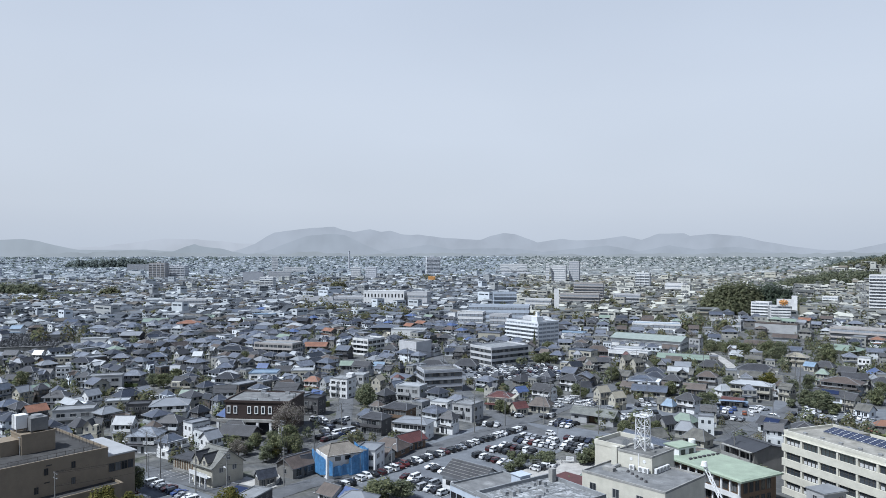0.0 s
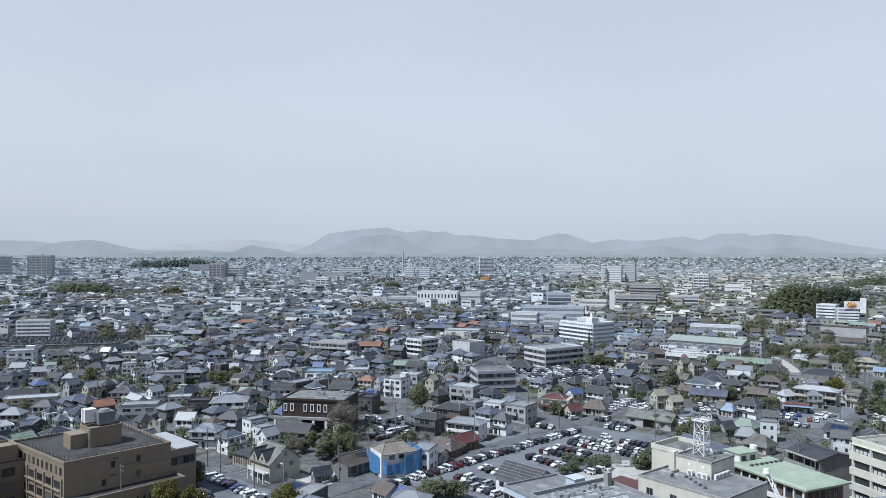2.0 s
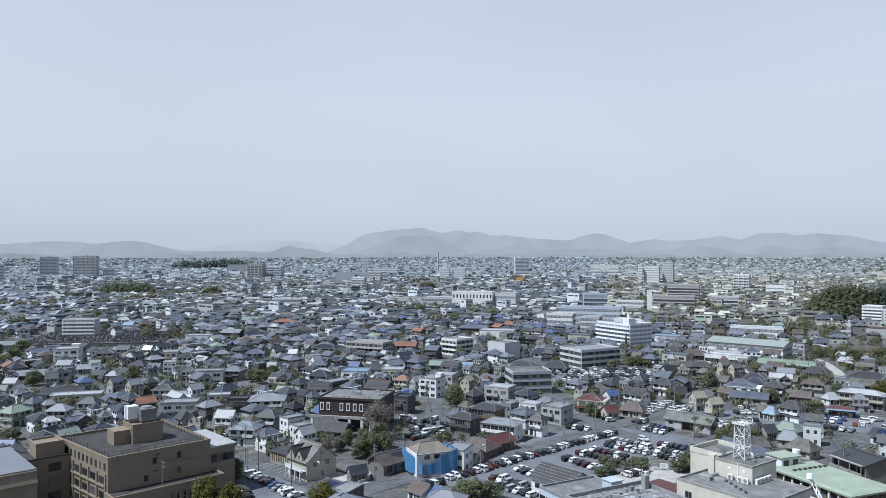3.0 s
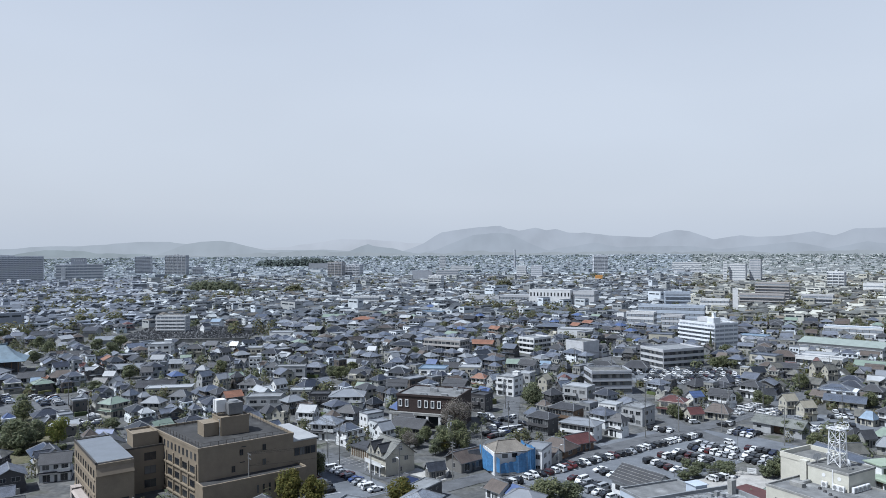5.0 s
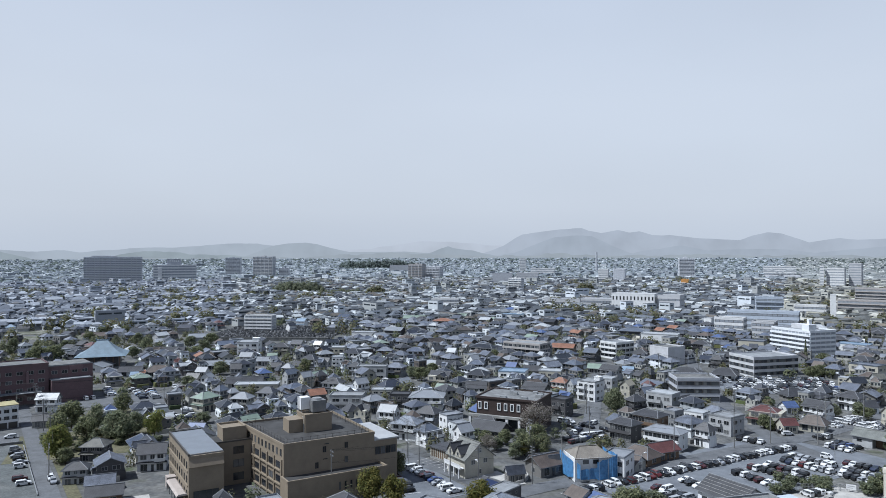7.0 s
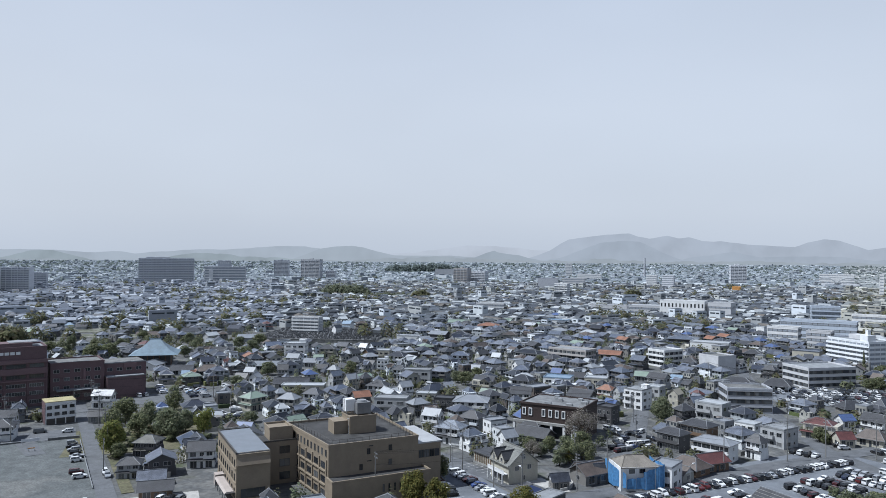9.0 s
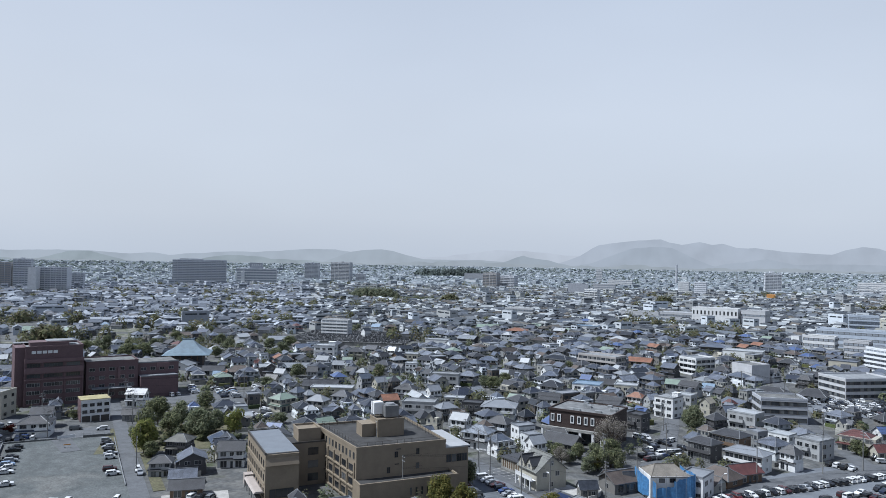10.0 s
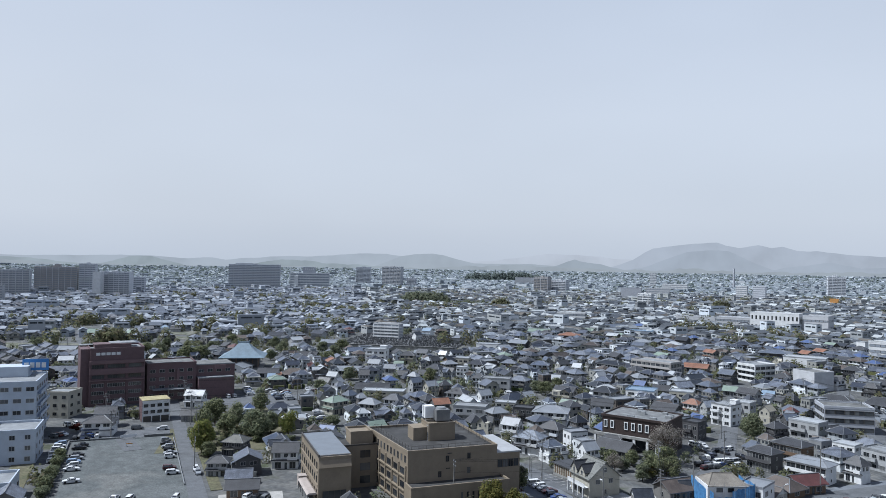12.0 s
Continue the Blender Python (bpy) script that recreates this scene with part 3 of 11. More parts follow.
        for z in ((1.4, 4.5) if kind == "f" else (1.4, 4.5, 7.5)):
            wins += [("s", -3, z, W_WIDE), ("s", 0, z, W_MID), ("s", 3, z, W_WIDE), ("w", -1.8, z, W_MID), ("w", 1.6, z, W_MID), ("e", -1.5, z, W_WIDE), ("e", 1.8, z, W_SMALL), ("n", -2.8, z, W_MID), ("n", 0.2, z, W_SMALL), ("n", 2.8, z, W_WIDE)]
        if kind == "F":
            for z in (3.0, 6.1):
                deck = Build().box(-4.8, -0.4, -5.15, -4.0, z - 0.15, z).box(-4.8, -0.4, -5.15, -5.07, z, z + 1.0).box(-4.8, -4.72, -5.07, -4.0, z, z + 1.0).box(-0.48, -0.4, -5.07, -4.0, z, z + 1.0)
                extra.append(("balcony", deck, "wall"))
            pent = Build().box(1.2, 4.4, 0.8, 3.7, top + 0.1, top + 1.9).box(1.1, 4.5, 0.7, 3.8, top + 1.9, top + 2.02)
            extra.append(("roof_hut", pent, "wall"))
        else:
            # a glazed balcony along part of the front, and a water heater on the roof's edge
            deck = Build().box(-4.6, 1.0, -5.1, -4.0, 2.85, 3.0).box(-4.6, 1.0, -5.1, -5.02, 3.0, 3.95).box(-4.6, -4.52, -5.02, -4.0, 3.0, 3.95).box(0.92, 1.0, -5.02, -4.0, 3.0, 3.95)
            extra.append(("balcony", deck, "wall"))
    elif kind == "a":
        wall.box(-5, 5, -4, 4, -0.4, 5.8)
        roof.gable(-5, 5, -4, 4, 5.8, 1.3, over=0.6, hip=0.6, trim=2)
        for z in (2.85, ):
            deck = Build().box(-5, 5, -5.2, -4, z, z + 0.15).box(-5, 5, -5.2, -5.12, z + 0.15, z + 1.1)
            extra.append(("balcony", deck, "wall"))
        for z in (1.25, 4.1):
            for i in range(4):
                wins.append(("s", -3.75 + 2.5 * i, z, W_TALL))
            wins += [("w", 0, z, W_SMALL), ("e", 0, z, W_SMALL)]
    kit = []
    wm = wall.mesh("house", [M_WALL])
    rm = roof.mesh("roof", [M_TILE if kind not in "fF" else M_CONC_PALE, M_WALL, M_TRIM])
    kit.append(("roof", rm, Matrix(), "roof"))
    if low:
        kit.append(("lower_roof", low.mesh("lower_roof", [M_TILE, M_WALL]), Matrix(), "roof"))
    for n, bb, role in extra:
        kit.append((n, bb.mesh(n, [M_WALL]), Matrix(), role))
    inset = 0.6 if kind in "hgHG" else 0.0
    for side, u, z, me in wins:
        up = inset if z > 3 else 0.0
        kit.append(("door" if me is DOOR else "window", me, on_face(side, u, z, W - up, D - up), "win"))
    return wm, kit


KITS = {}
STOREYS = {"h": "two-storey", "g": "two-storey", "H": "two-storey", "G": "two-storey", "s": "single-storey", "S": "single-storey", "f": "two-storey flat-roofed", "F": "three-storey flat-roofed", "a": "two-storey apartment"}


SOLAR = random.Random(41)


def house(x, y, rot, kind="h", w=10.0, d=8.0, roof="t", wall="a", detail=2, high=1.0, group="houses of the town", label="", mark=True):
    """A dwelling on its plot. detail 2: all openings; 1: the roof and some; 0: walls and roof."""
    if kind not in KITS:
        KITS[kind] = house_kit(kind)
    wm, kit = KITS[kind]
    ob = new("house", wm)
    ob.matrix_basis = pose(x, y, lift(x, y), 0, 0, rot) @ Matrix.Diagonal((w / 10.0, d / 8.0, high, 1))
    wmat, rmat = (None if wall == "a" else WALL_OF[wall]), (None if roof == "t" and kind not in "fF" else ROOFS[roof])
    if kind in "fF" and roof == "t":
        rmat = None
    dress(ob, wmat)
    rword = ROOF_WORDS[roof] + " roof" if kind not in "fF" else "parapet"
    tagged(ob, label or "%s %s house with %s %s" % (STOREYS[kind], WALL_WORDS[wall], "an" if rword[0] == "o" else "a", rword), "house", group)
    n = 0
    for name, me, at, role in kit:
        if role == "win":
            n += 1
            # openings on the sides that are never seen are left out
            out = (ob.matrix_basis @ at).to_3x3() @ Vector((0, -1, 0))
            if detail == 0 or out.x * x + out.y * y > 0:
                continue
            if detail == 1 and at.translation.z < 2.0 and kind in "hgHG" and n % 2:
                continue
        elif detail == 0 and role != "roof":
            continue
        p = new(name, me)
        p.parent, p.matrix_basis = ob, at
        if role == "roof":
            dress(p, rmat)
            if name == "roof" and kind in "gGs":
                dress(p, wmat, 1)
        elif role == "wall":
            dress(p, wmat)
    if kind in "gs" and roof in "tk" and detail and w > 7 and SOLAR.random() < 0.16:
        top = 7.25 if kind == "g" else 4.7
        run = 3.7 if kind == "g" else 4.0
        tilt = math.degrees(math.atan2(1.95 if kind == "g" else 1.8, run))
        side = 1 if math.cos(radians(rot)) * -y + math.sin(radians(rot)) * x < 0 else -1
        sp = part("solar_panel", Build().box(-3.0, 3.0, -1.5, 1.5, 0.02, 0.1), M_SOLAR, ob, "blue-black solar panels", at=pose(0, -side * run * 0.55, top - 0.45 * (top - (5.3 if kind == "g" else 2.9)) + 0.12, side * tilt, 0, 0))
    FENCES.append((x, y, rot, w, d))
    if mark:
        reserve(x, y, w, d, rot, 0.5)
    return ob


WIN_CACHE = {}


def block(name, label, category, x, y, w, d, h, rot, floors, cols_s, cols_e, wall, style="punched", roof=None, win=(1.6, 1.5), hut=None, dark=False, base=0.0, band=None, group="", pale=True):
    """A flat-roofed building of several storeys. style: punched windows, strip windows, or balconies with strips behind them."""
    roof = roof or M_CONC_DARK
    z0 = lift(x, y)
    b = Build().box(-w / 2, w / 2, -d / 2, d / 2, -1.0, h)
    ob = thing(name, label, category, pose(x, y, z0, 0, 0, rot), b, wall, group)
    reserve(x, y, w, d, rot, 1.5)
    p = Build()
    for x0, x1, y0, y1 in ((-w / 2 - 0.06, w / 2 + 0.06, -d / 2 - 0.06, -d / 2 + 0.25), (-w / 2 - 0.06, w / 2 + 0.06, d / 2 - 0.25, d / 2 + 0.06), (-w / 2 - 0.06, -w / 2 + 0.25, -d / 2 + 0.25, d / 2 - 0.25), (w / 2 - 0.25, w / 2 + 0.06, -d / 2 + 0.25, d / 2 - 0.25)):
        p.box(x0, x1, y0, y1, h - 0.02, h + 0.75)
    part("parapet", p, wall, ob)
    part("roof_deck", Build().box(-w / 2 + 0.25, w / 2 - 0.25, -d / 2 + 0.25, d / 2 - 0.25, h, h + 0.08), roof, ob)
    fh = (h - base) / floors
    for side, ln, cols in (("s", w, cols_s), ("e", d, cols_e), ("w", d, cols_e), ("n", w, cols_s)):
        if not cols:
            continue
        if side in "n" and style != "punched":
            continue
        for k in range(floors):
            z = base + fh * (k + 0.52)
            if style == "punched":
                key = (win, dark, pale)
                if key not in WIN_CACHE:
                    WIN_CACHE[key] = window_mesh(win[0], win[1], dark=dark, pale=pale, bars=1 if win[0] > 1.1 else 0)
                for i in range(cols):
                    if side == "n":
                        continue
                    part("window", WIN_CACHE[key], None, ob, at=on_face(side, (i + 0.5) / cols * ln - ln / 2, z, w, d))
            else:
                key = (style, round(ln, 1), cols, win[1], dark, side in "ew", fh)
                if key not in WIN_CACHE:
                    q = Build()
                    m = ln - 0.8
                    for i in range(cols * 2):
                        ua, ub = -m / 2 + m * i / cols / 2, -m / 2 + m * (i + 1) / cols / 2
                        q.quad([(ua, -0.02, -win[1] / 2), (ub, -0.02, -win[1] / 2), (ub, -0.02, win[1] / 2), (ua, -0.02, win[1] / 2)], 1)
                    for i in range(cols + 1):
                        u = -m / 2 + m * i / cols
                        q.box(u - 0.12, u + 0.12, -0.14, 0.0, -win[1] / 2, win[1] / 2, 2 if style == "balcony" else 0)
                    q.box(-m / 2, m / 2, -0.1, 0.0, -win[1] / 2 - 0.1, -win[1] / 2, 0).box(-m / 2, m / 2, -0.1, 0.0, win[1] / 2, win[1] / 2 + 0.1, 0)
                    WIN_CACHE[key] = q.mesh("window_band", [M_FRAME_DARK if dark else M_FRAME, M_GLASS_BAYS, wall])
                row = part("window_band", WIN_CACHE[key], None, ob, at=on_face(side, 0, z, w, d))
                dress(row, wall, 2)
                if style == "balcony" and side == "s":
                    bk = (style, round(ln, 1), "deck")
                    if bk not in WIN_CACHE:
                        WIN_CACHE[bk] = Build().box(-ln / 2, ln / 2, -1.3, 0, -0.15, 0).box(-ln / 2, ln / 2, -1.3, -1.2, 0, 1.05).mesh("balcony", [wall])
                    dk = part("balcony", WIN_CACHE[bk], None, ob, at=on_face(side, 0, base + fh * k, w, d))
                    dress(dk, wall)
    if band:
        for k in range(1, floors + 1):
            q = Build()
            q.box(-w / 2 - 0.1, w / 2 + 0.1, -d / 2 - 0.1, d / 2 + 0.1, base + fh * k - 0.5, base + fh * k)
            part("floor_band", q, band, ob)
    if hut:
        hx, hy, hw, hd, hh = hut
        part("roof_hut", Build().box(hx - hw / 2, hx + hw / 2, hy - hd / 2, hy + hd / 2, h, h + hh).box(hx - hw / 2 - 0.1, hx + hw / 2 + 0.1, hy - hd / 2 - 0.1, hy + hd / 2 + 0.1, h + hh, h + hh + 0.15), wall, ob)
    return ob


def car_kit(kind):
    """A car's body, windows and wheel as meshes: length along x, front at +x."""
    L, W, Ht = {"kei": (3.3, 1.46, 1.52), "van": (4.2, 1.64, 1.62), "sedan": (4.3, 1.66, 1.34), "hatch": (3.8, 1.62, 1.4)}[kind]
    hood = {"kei": 0.72, "van": 0.85, "sedan": 1.25, "hatch": 1.0}[kind]
    tail = {"kei": 0.05, "van": 0.08, "sedan": 0.85, "hatch": 0.15}[kind]
    belt = {"kei": 0.98, "van": 1.02, "sedan": 0.9, "hatch": 0.92}[kind]
    x0, x1 = -L / 2, L / 2
    b = Build()
    # lower body with rounded ends, hood and boot, then the roof with pillars
    prof = [(x0 + 0.06, 0.24), (x1 - 0.08, 0.24), (x1, 0.42), (x1 - 0.03, 0.6), (x1 - 0.2, 0.74), (x1 - hood * 0.55, belt - 0.07), (x1 - hood, belt), (x0 + tail, belt), (x0 + 0.03, belt - 0.08 if tail > 0.3 else belt), (x0, 0.5)]
    def loft(pr, hw0, hw1, lo, hi, mi):
        n = len(b.v)
        k = len(pr)
        for s in (-1, 1):
            for px_, pz in pr:
                f = (pz - lo) / (hi - lo)
                b.v.append((px_, s * (hw0 + (hw1 - hw0) * f), pz))
        for i in range(k):
            j = (i + 1) % k
            b.f.append((n + i, n + j, n + k + j, n + k + i)); b.m.append(mi)
        b.f.append(tuple(n + i for i in reversed(range(k)))); b.m.append(mi)
        b.f.append(tuple(n + k + i for i in range(k))); b.m.append(mi)
    loft(prof, W / 2, W / 2 - 0.03, 0.24, belt, 0)
    rx1, rx0 = x1 - hood - (0.42 if kind != "sedan" else 0.7), x0 + tail + (0.12 if kind != "sedan" else 0.5)
    loft([(rx0 - 0.04, Ht - 0.09), (rx1 + 0.08, Ht - 0.09), (rx1 - 0.1, Ht), (rx0 + 0.12, Ht)], W / 2 - 0.2, W / 2 - 0.26, Ht - 0.09, Ht, 0)
    for s in (-1, 1):
        for a, c in (((x1 - hood, belt), (rx1, Ht - 0.06)), ((x0 + tail + 0.03, belt), (rx0, Ht - 0.06)), ((0.1, belt), (0.05, Ht - 0.06))):
            b.beam((a[0], s * (W / 2 - 0.06), a[1]), (c[0], s * (W / 2 - 0.2), c[1]), 0.08, 0)
    b.v = [(x, y * (1 - 0.2 * max(0.0, abs(x) / (L / 2) - 0.72) / 0.28), z) for x, y, z in b.v]
    body = b.mesh("body", [PAINTS["white"]])
    b = Build()
    loft([(x0 + tail + 0.04, belt), (x1 - hood - 0.04, belt), (rx1, Ht - 0.09), (rx0, Ht - 0.09)], W / 2 - 0.05, W / 2 - 0.2, belt, Ht - 0.09, 0)
    glass = b.mesh("greenhouse", [M_GLASS])
    wb = Build()
    n = 10
    for s in (-0.09, 0.09):
        for i in range(n):
            t = 2 * math.pi * i / n
            wb.v.append((0.31 * math.cos(t), s, 0.31 * math.sin(t)))
    for i in range(n):
        j = (i + 1) % n
        wb.f.append((i, j, n + j, n + i)); wb.m.append(0)
    wb.f.append(tuple(range(n))); wb.f.append(tuple(reversed(range(n, 2 * n)))); wb.m += [0, 0]
    wheel = wb.mesh("wheel", [M_BLACK])
    spots = [(sx * L * 0.31, sy * (W / 2 - 0.11)) for sx in (-1, 1) for sy in (-1, 1)]
    return body, glass, wheel, spots


CARS = {}
FAR_CARS = []
BAY_LINES = []
CAR_REACH = 272.0
CAR_WORDS = {"kei": "small box-shaped", "van": "tall minivan type", "sedan": "low saloon type", "hatch": "compact hatchback"}
COLOUR_WORDS = {"navy": "dark navy", "wine": "dark wine red", "sky": "pale blue"}


def car(x, y, rot, kind="hatch", paint="white", wheels=True, ground="asphalt"):
    if kind not in CARS:
        CARS[kind] = car_kit(kind)
    body, glass, wheel, spots = CARS[kind]
    if math.hypot(x, y) > CAR_REACH:
        FAR_CARS.append((x, y, rot, kind, paint))
        reserve(x, y, 4.2, 2.2, rot, 0.2)
        return None
    ob = new("car", body)
    ob.matrix_basis = pose(x, y, lift(x, y) + 0.12, 0, 0, rot)
    dress(ob, PAINTS[paint])
    reserve(x, y, 4.2, 2.2, rot, 0.2)
    tagged(ob, "%s %s car parked on %s" % (COLOUR_WORDS.get(paint, paint), CAR_WORDS[kind], ground), "car", "parked cars")
    g = new("greenhouse", glass)
    g.parent = ob
    if wheels:
        for wx, wy in spots:
            p = new("wheel", wheel)
            p.parent, p.matrix_basis = ob, pose(wx, wy, 0.31)
    return ob


PAINT_ODDS = ["white"] * 7 + ["silver"] * 4 + ["black"] * 6 + ["navy"] * 2 + ["grey"] * 3 + ["wine", "blue", "navy", "sky"]
RNG = random.Random(7)


def car_row(x0, y0, x1, y1, n, face, skip=(), wheels=True, paints="", ground="asphalt", fill=1.0):
    """n parking bays along a line, all cars turned alike; paints: one letter a bay."""
    code = {"w": "white", "s": "silver", "k": "black", "n": "navy", "r": "red", "m": "wine", "b": "blue", "g": "grey", "o": "orange", "y": "sky"}
    if wheels and n > 3 and ground != "gravel":
        a = radians(face)
        for i in range(n + 1):
            f = (i - 0.5) / (n - 1)
            BAY_LINES.append((x0 + (x1 - x0) * f, y0 + (y1 - y0) * f, math.cos(a), math.sin(a)))
    for i in range(n):
        f = i / max(1, n - 1)
        p = code[paints[i]] if i < len(paints) and paints[i] in code else RNG.choice(PAINT_ODDS)
        kd = RNG.choice(["kei", "van", "hatch", "hatch", "hatch", "sedan", "sedan"])
        jx, jr, full = RNG.uniform(-0.35, 0.35), RNG.uniform(-2.5, 2.5), RNG.random() < fill
        if i in skip or (i < len(paints) and paints[i] == "-") or not full:
            continue
        a = radians(face)
        car(x0 + (x1 - x0) * f + jx * math.cos(a), y0 + (y1 - y0) * f + jx * math.sin(a), face + jr + (180 if RNG.random() < 0.25 else 0), kd, p, wheels, ground)


def crown_mesh(name, m, seed, n=700, leaf=0.42, lumps=9, spread=0.62, cone=False):
    """A crown about 2 m across the radius 1: leaf cards in uneven lumps with gaps."""
    r = random.Random(seed)
    b = Build()
    centres = []
    for i in range(lumps):
        a, e = r.uniform(0, 2 * math.pi), r.uniform(-0.95, 1.0)
        q = r.uniform(0.45, 1.0) * spread * math.sqrt(1.05 - e * e)
        centres.append((Vector((q * math.cos(a), q * math.sin(a), e * 0.62)), r.uniform(0.24, 0.4)))
    for i in range(n):
        c, s = centres[r.randrange(lumps)]
        if cone:
            h = r.random() ** 1.3
            a = r.uniform(0, 2 * math.pi)
            q = (1 - h) * 0.42 * (0.55 + 0.45 * r.random()) * (1 + 0.25 * math.sin(h * 26))
            p = Vector((q * math.cos(a), q * math.sin(a), -1 + 2.2 * h))
            d = Vector((math.cos(a), math.sin(a), 0.4))
        else:
            d = Vector((r.gauss(0, 1), r.gauss(0, 1), r.gauss(0, 1))).normalized()
            p = c + d * s * (0.65 + 0.4 * r.random())
        nrm = (d + Vector((r.uniform(-0.6, 0.6), r.uniform(-0.6, 0.6), r.uniform(-0.2, 0.8)))).normalized()
        u = nrm.orthogonal().normalized()
        u = (Matrix.Rotation(r.uniform(0, 6.28), 3, nrm) @ u)
        v = nrm.cross(u)
        k = leaf * r.uniform(0.12, 0.3)
        b.quad([p - u * k - v * k * 0.6, p + u * k * 0.9 - v * k * 0.5, p + u * k * 0.6 + v * k, p - u * k * 0.7 + v * k * 0.8])
    return b.mesh("crown", [m])


def trunk_mesh(seed, bare=False):
    """A tapered trunk with limbs, the height 1 at the crown's middle."""
    r = random.Random(seed)
    b = Build()
    b.tube(0, 0, -0.05, 0.6, 0.05, 0.035, 8)
    for i in range(7 if bare else 5):
        a = i * 2.4 + r.uniform(0, 0.8)
        z = 0.42 + 0.03 * i
        e = Vector((0.3 * math.cos(a), 0.3 * math.sin(a), z + r.uniform(0.3, 0.55)))
        b.beam((0, 0, z), e, 0.03, 0, 5)
        for j in range(3):
            b.beam(e * 0.75 + Vector((0, 0, z * 0.25)), e + Vector((r.uniform(-0.2, 0.2), r.uniform(-0.2, 0.2), r.uniform(0.05, 0.3))), 0.014, 0, 4)
    return b.mesh("trunk", [M_BARK])


TRUNKS = [trunk_mesh(3), trunk_mesh(4), trunk_mesh(5, True)]
CROWNS = {"green": [crown_mesh("crown", M_LEAF, s, 3400, leaf=0.2, lumps=30) for s in (1, 2, 3)], "dark": [crown_mesh("crown", M_LEAF_DARK, s, 3400, leaf=0.2, lumps=30) for s in (4, 5)], "gold": [crown_mesh("crown", M_LEAF_GOLD, s, 3400, leaf=0.2, lumps=30) for s in (6, 7)],
          "lime": [crown_mesh("crown", M_LEAF_LIME, s, 3400, leaf=0.2, lumps=30) for s in (12, 13)], "bare": [crown_mesh("crown", M_LEAF_BARE, 8, 2400, leaf=0.115, lumps=18, spread=0.78)], "conifer": [crown_mesh("crown", M_LEAF_DARK, 9, 1600, leaf=0.25, cone=True)], "red": [crown_mesh("crown", M_LEAF_RED, 11, 1500, leaf=0.25)]}
SHRUBS = {"green": [crown_mesh("crown", M_LEAF, 21, 1100, leaf=0.34, lumps=16)], "dark": [crown_mesh("crown", M_LEAF_DARK, 22, 1100, leaf=0.34, lumps=16)], "red": [crown_mesh("crown", M_LEAF_RED, 11, 1100, leaf=0.3)]}
TREE_WORDS = {"lime": "yellow-green leaved round tree", "green": "fresh green broadleaf tree", "dark": "dark evergreen broadleaf tree", "gold": "bronze-gold leaved round tree", "bare": "tall pale tree with budding bare twigs", "conifer": "dark pointed conifer", "red": "dark red leaved shrub"}
TREE_N = [0]


def tree(x, y, h, r, kind="green", where="between the houses", mark=True, category="tree"):
    """A tree h metres high with a crown of radius r."""
    TREE_N[0] += 1
    k = TREE_N[0]
    ob = thing("tree" if category == "tree" else "shrub", "%s %s" % (TREE_WORDS[kind], where), category, pose(x, y, lift(x, y), 0, 0, k * 77.0), group="trees of the town")
    cz = h / 2.2 if kind == "conifer" else min(r * 1.05, h * 0.55) if kind == "bare" else min(r * 1.2, h * 0.5)
    zc = h / 2 if kind == "conifer" else h - cz * 0.95
    t = new("trunk", TRUNKS[2 if kind == "bare" else k % 2])
    t.parent, t.matrix_basis = ob, Matrix.Diagonal((max(zc, 1.5), max(zc, 1.5), max(zc, 1.0), 1))
    kit = SHRUBS[kind] if kind in SHRUBS and (category == "shrub" or h < 4.6) else CROWNS[kind]
    c = new("crown", kit[k % len(kit)])
    c.parent, c.matrix_basis = ob, pose(0, 0, zc) @ Matrix.Diagonal((r, r, cz, 1))
    if mark:
        reserve(x, y, r, r, 0, 0)
    return ob


POLE_KIT = []
POLES_AT = []


def pole(x, y, h=11.0, rot=0.0, transformer=False):
    """A concrete utility pole with crossarms and insulators."""
    if not POLE_KIT:
        POLE_KIT.append(Build().tube(0, 0, -0.3, 11.0, 0.17, 0.1, 10).mesh("utility_pole", [M_POLE]))
        arm = Build().box(-0.9, 0.9, -0.05, 0.05, -0.05, 0.05)
        for u in (-0.8, -0.3, 0.3, 0.8):
            arm.tube(u, 0, 0.05, 0.28, 0.05, 0.04, 6)
        POLE_KIT.append(arm.mesh("crossarm", [M_STEEL]))
        POLE_KIT.append(Build().tube(0.45, 0, -0.5, 0.45, 0.26, 0.26, 10).box(-0.1, 0.3, -0.06, 0.06, -0.1, 0.05).mesh("transformer", [M_STEEL]))
    POLES_AT.append((x, y, h))
    ob = new("utility_pole", POLE_KIT[0])
    ob.matrix_basis = pose(x, y, lift(x, y), 0, 0, rot) @ Matrix.Diagonal((1, 1, h / 11.0, 1))
    tagged(ob, "concrete utility pole with steel crossarms" + (" and a transformer can" if transformer else ""), "utility pole", "utility poles")
    for z in (10.6, 9.7):
        p = new("crossarm", POLE_KIT[1])
        p.parent, p.matrix_basis = ob, pose(0, 0.14, z)
    if transformer:
        p = new("transformer", POLE_KIT[2])
        p.parent, p.matrix_basis = ob, pose(0, 0, 8.4)
    return ob


# ---- the rest of the town ----
SECTOR = (radians(-67.0), radians(38.0))


def in_view_sector(x, y):
    return SECTOR[0] < math.atan2(x, y) < SECTOR[1]


def town_angle(x, y):
    """Turn of the street grid, district by district."""
    if x > 60 and y < 420:
        return -22.0
    return -38.0 if noise.noise((x / 260.0, y / 260.0, 3.0)) < 0.12 else -14.0


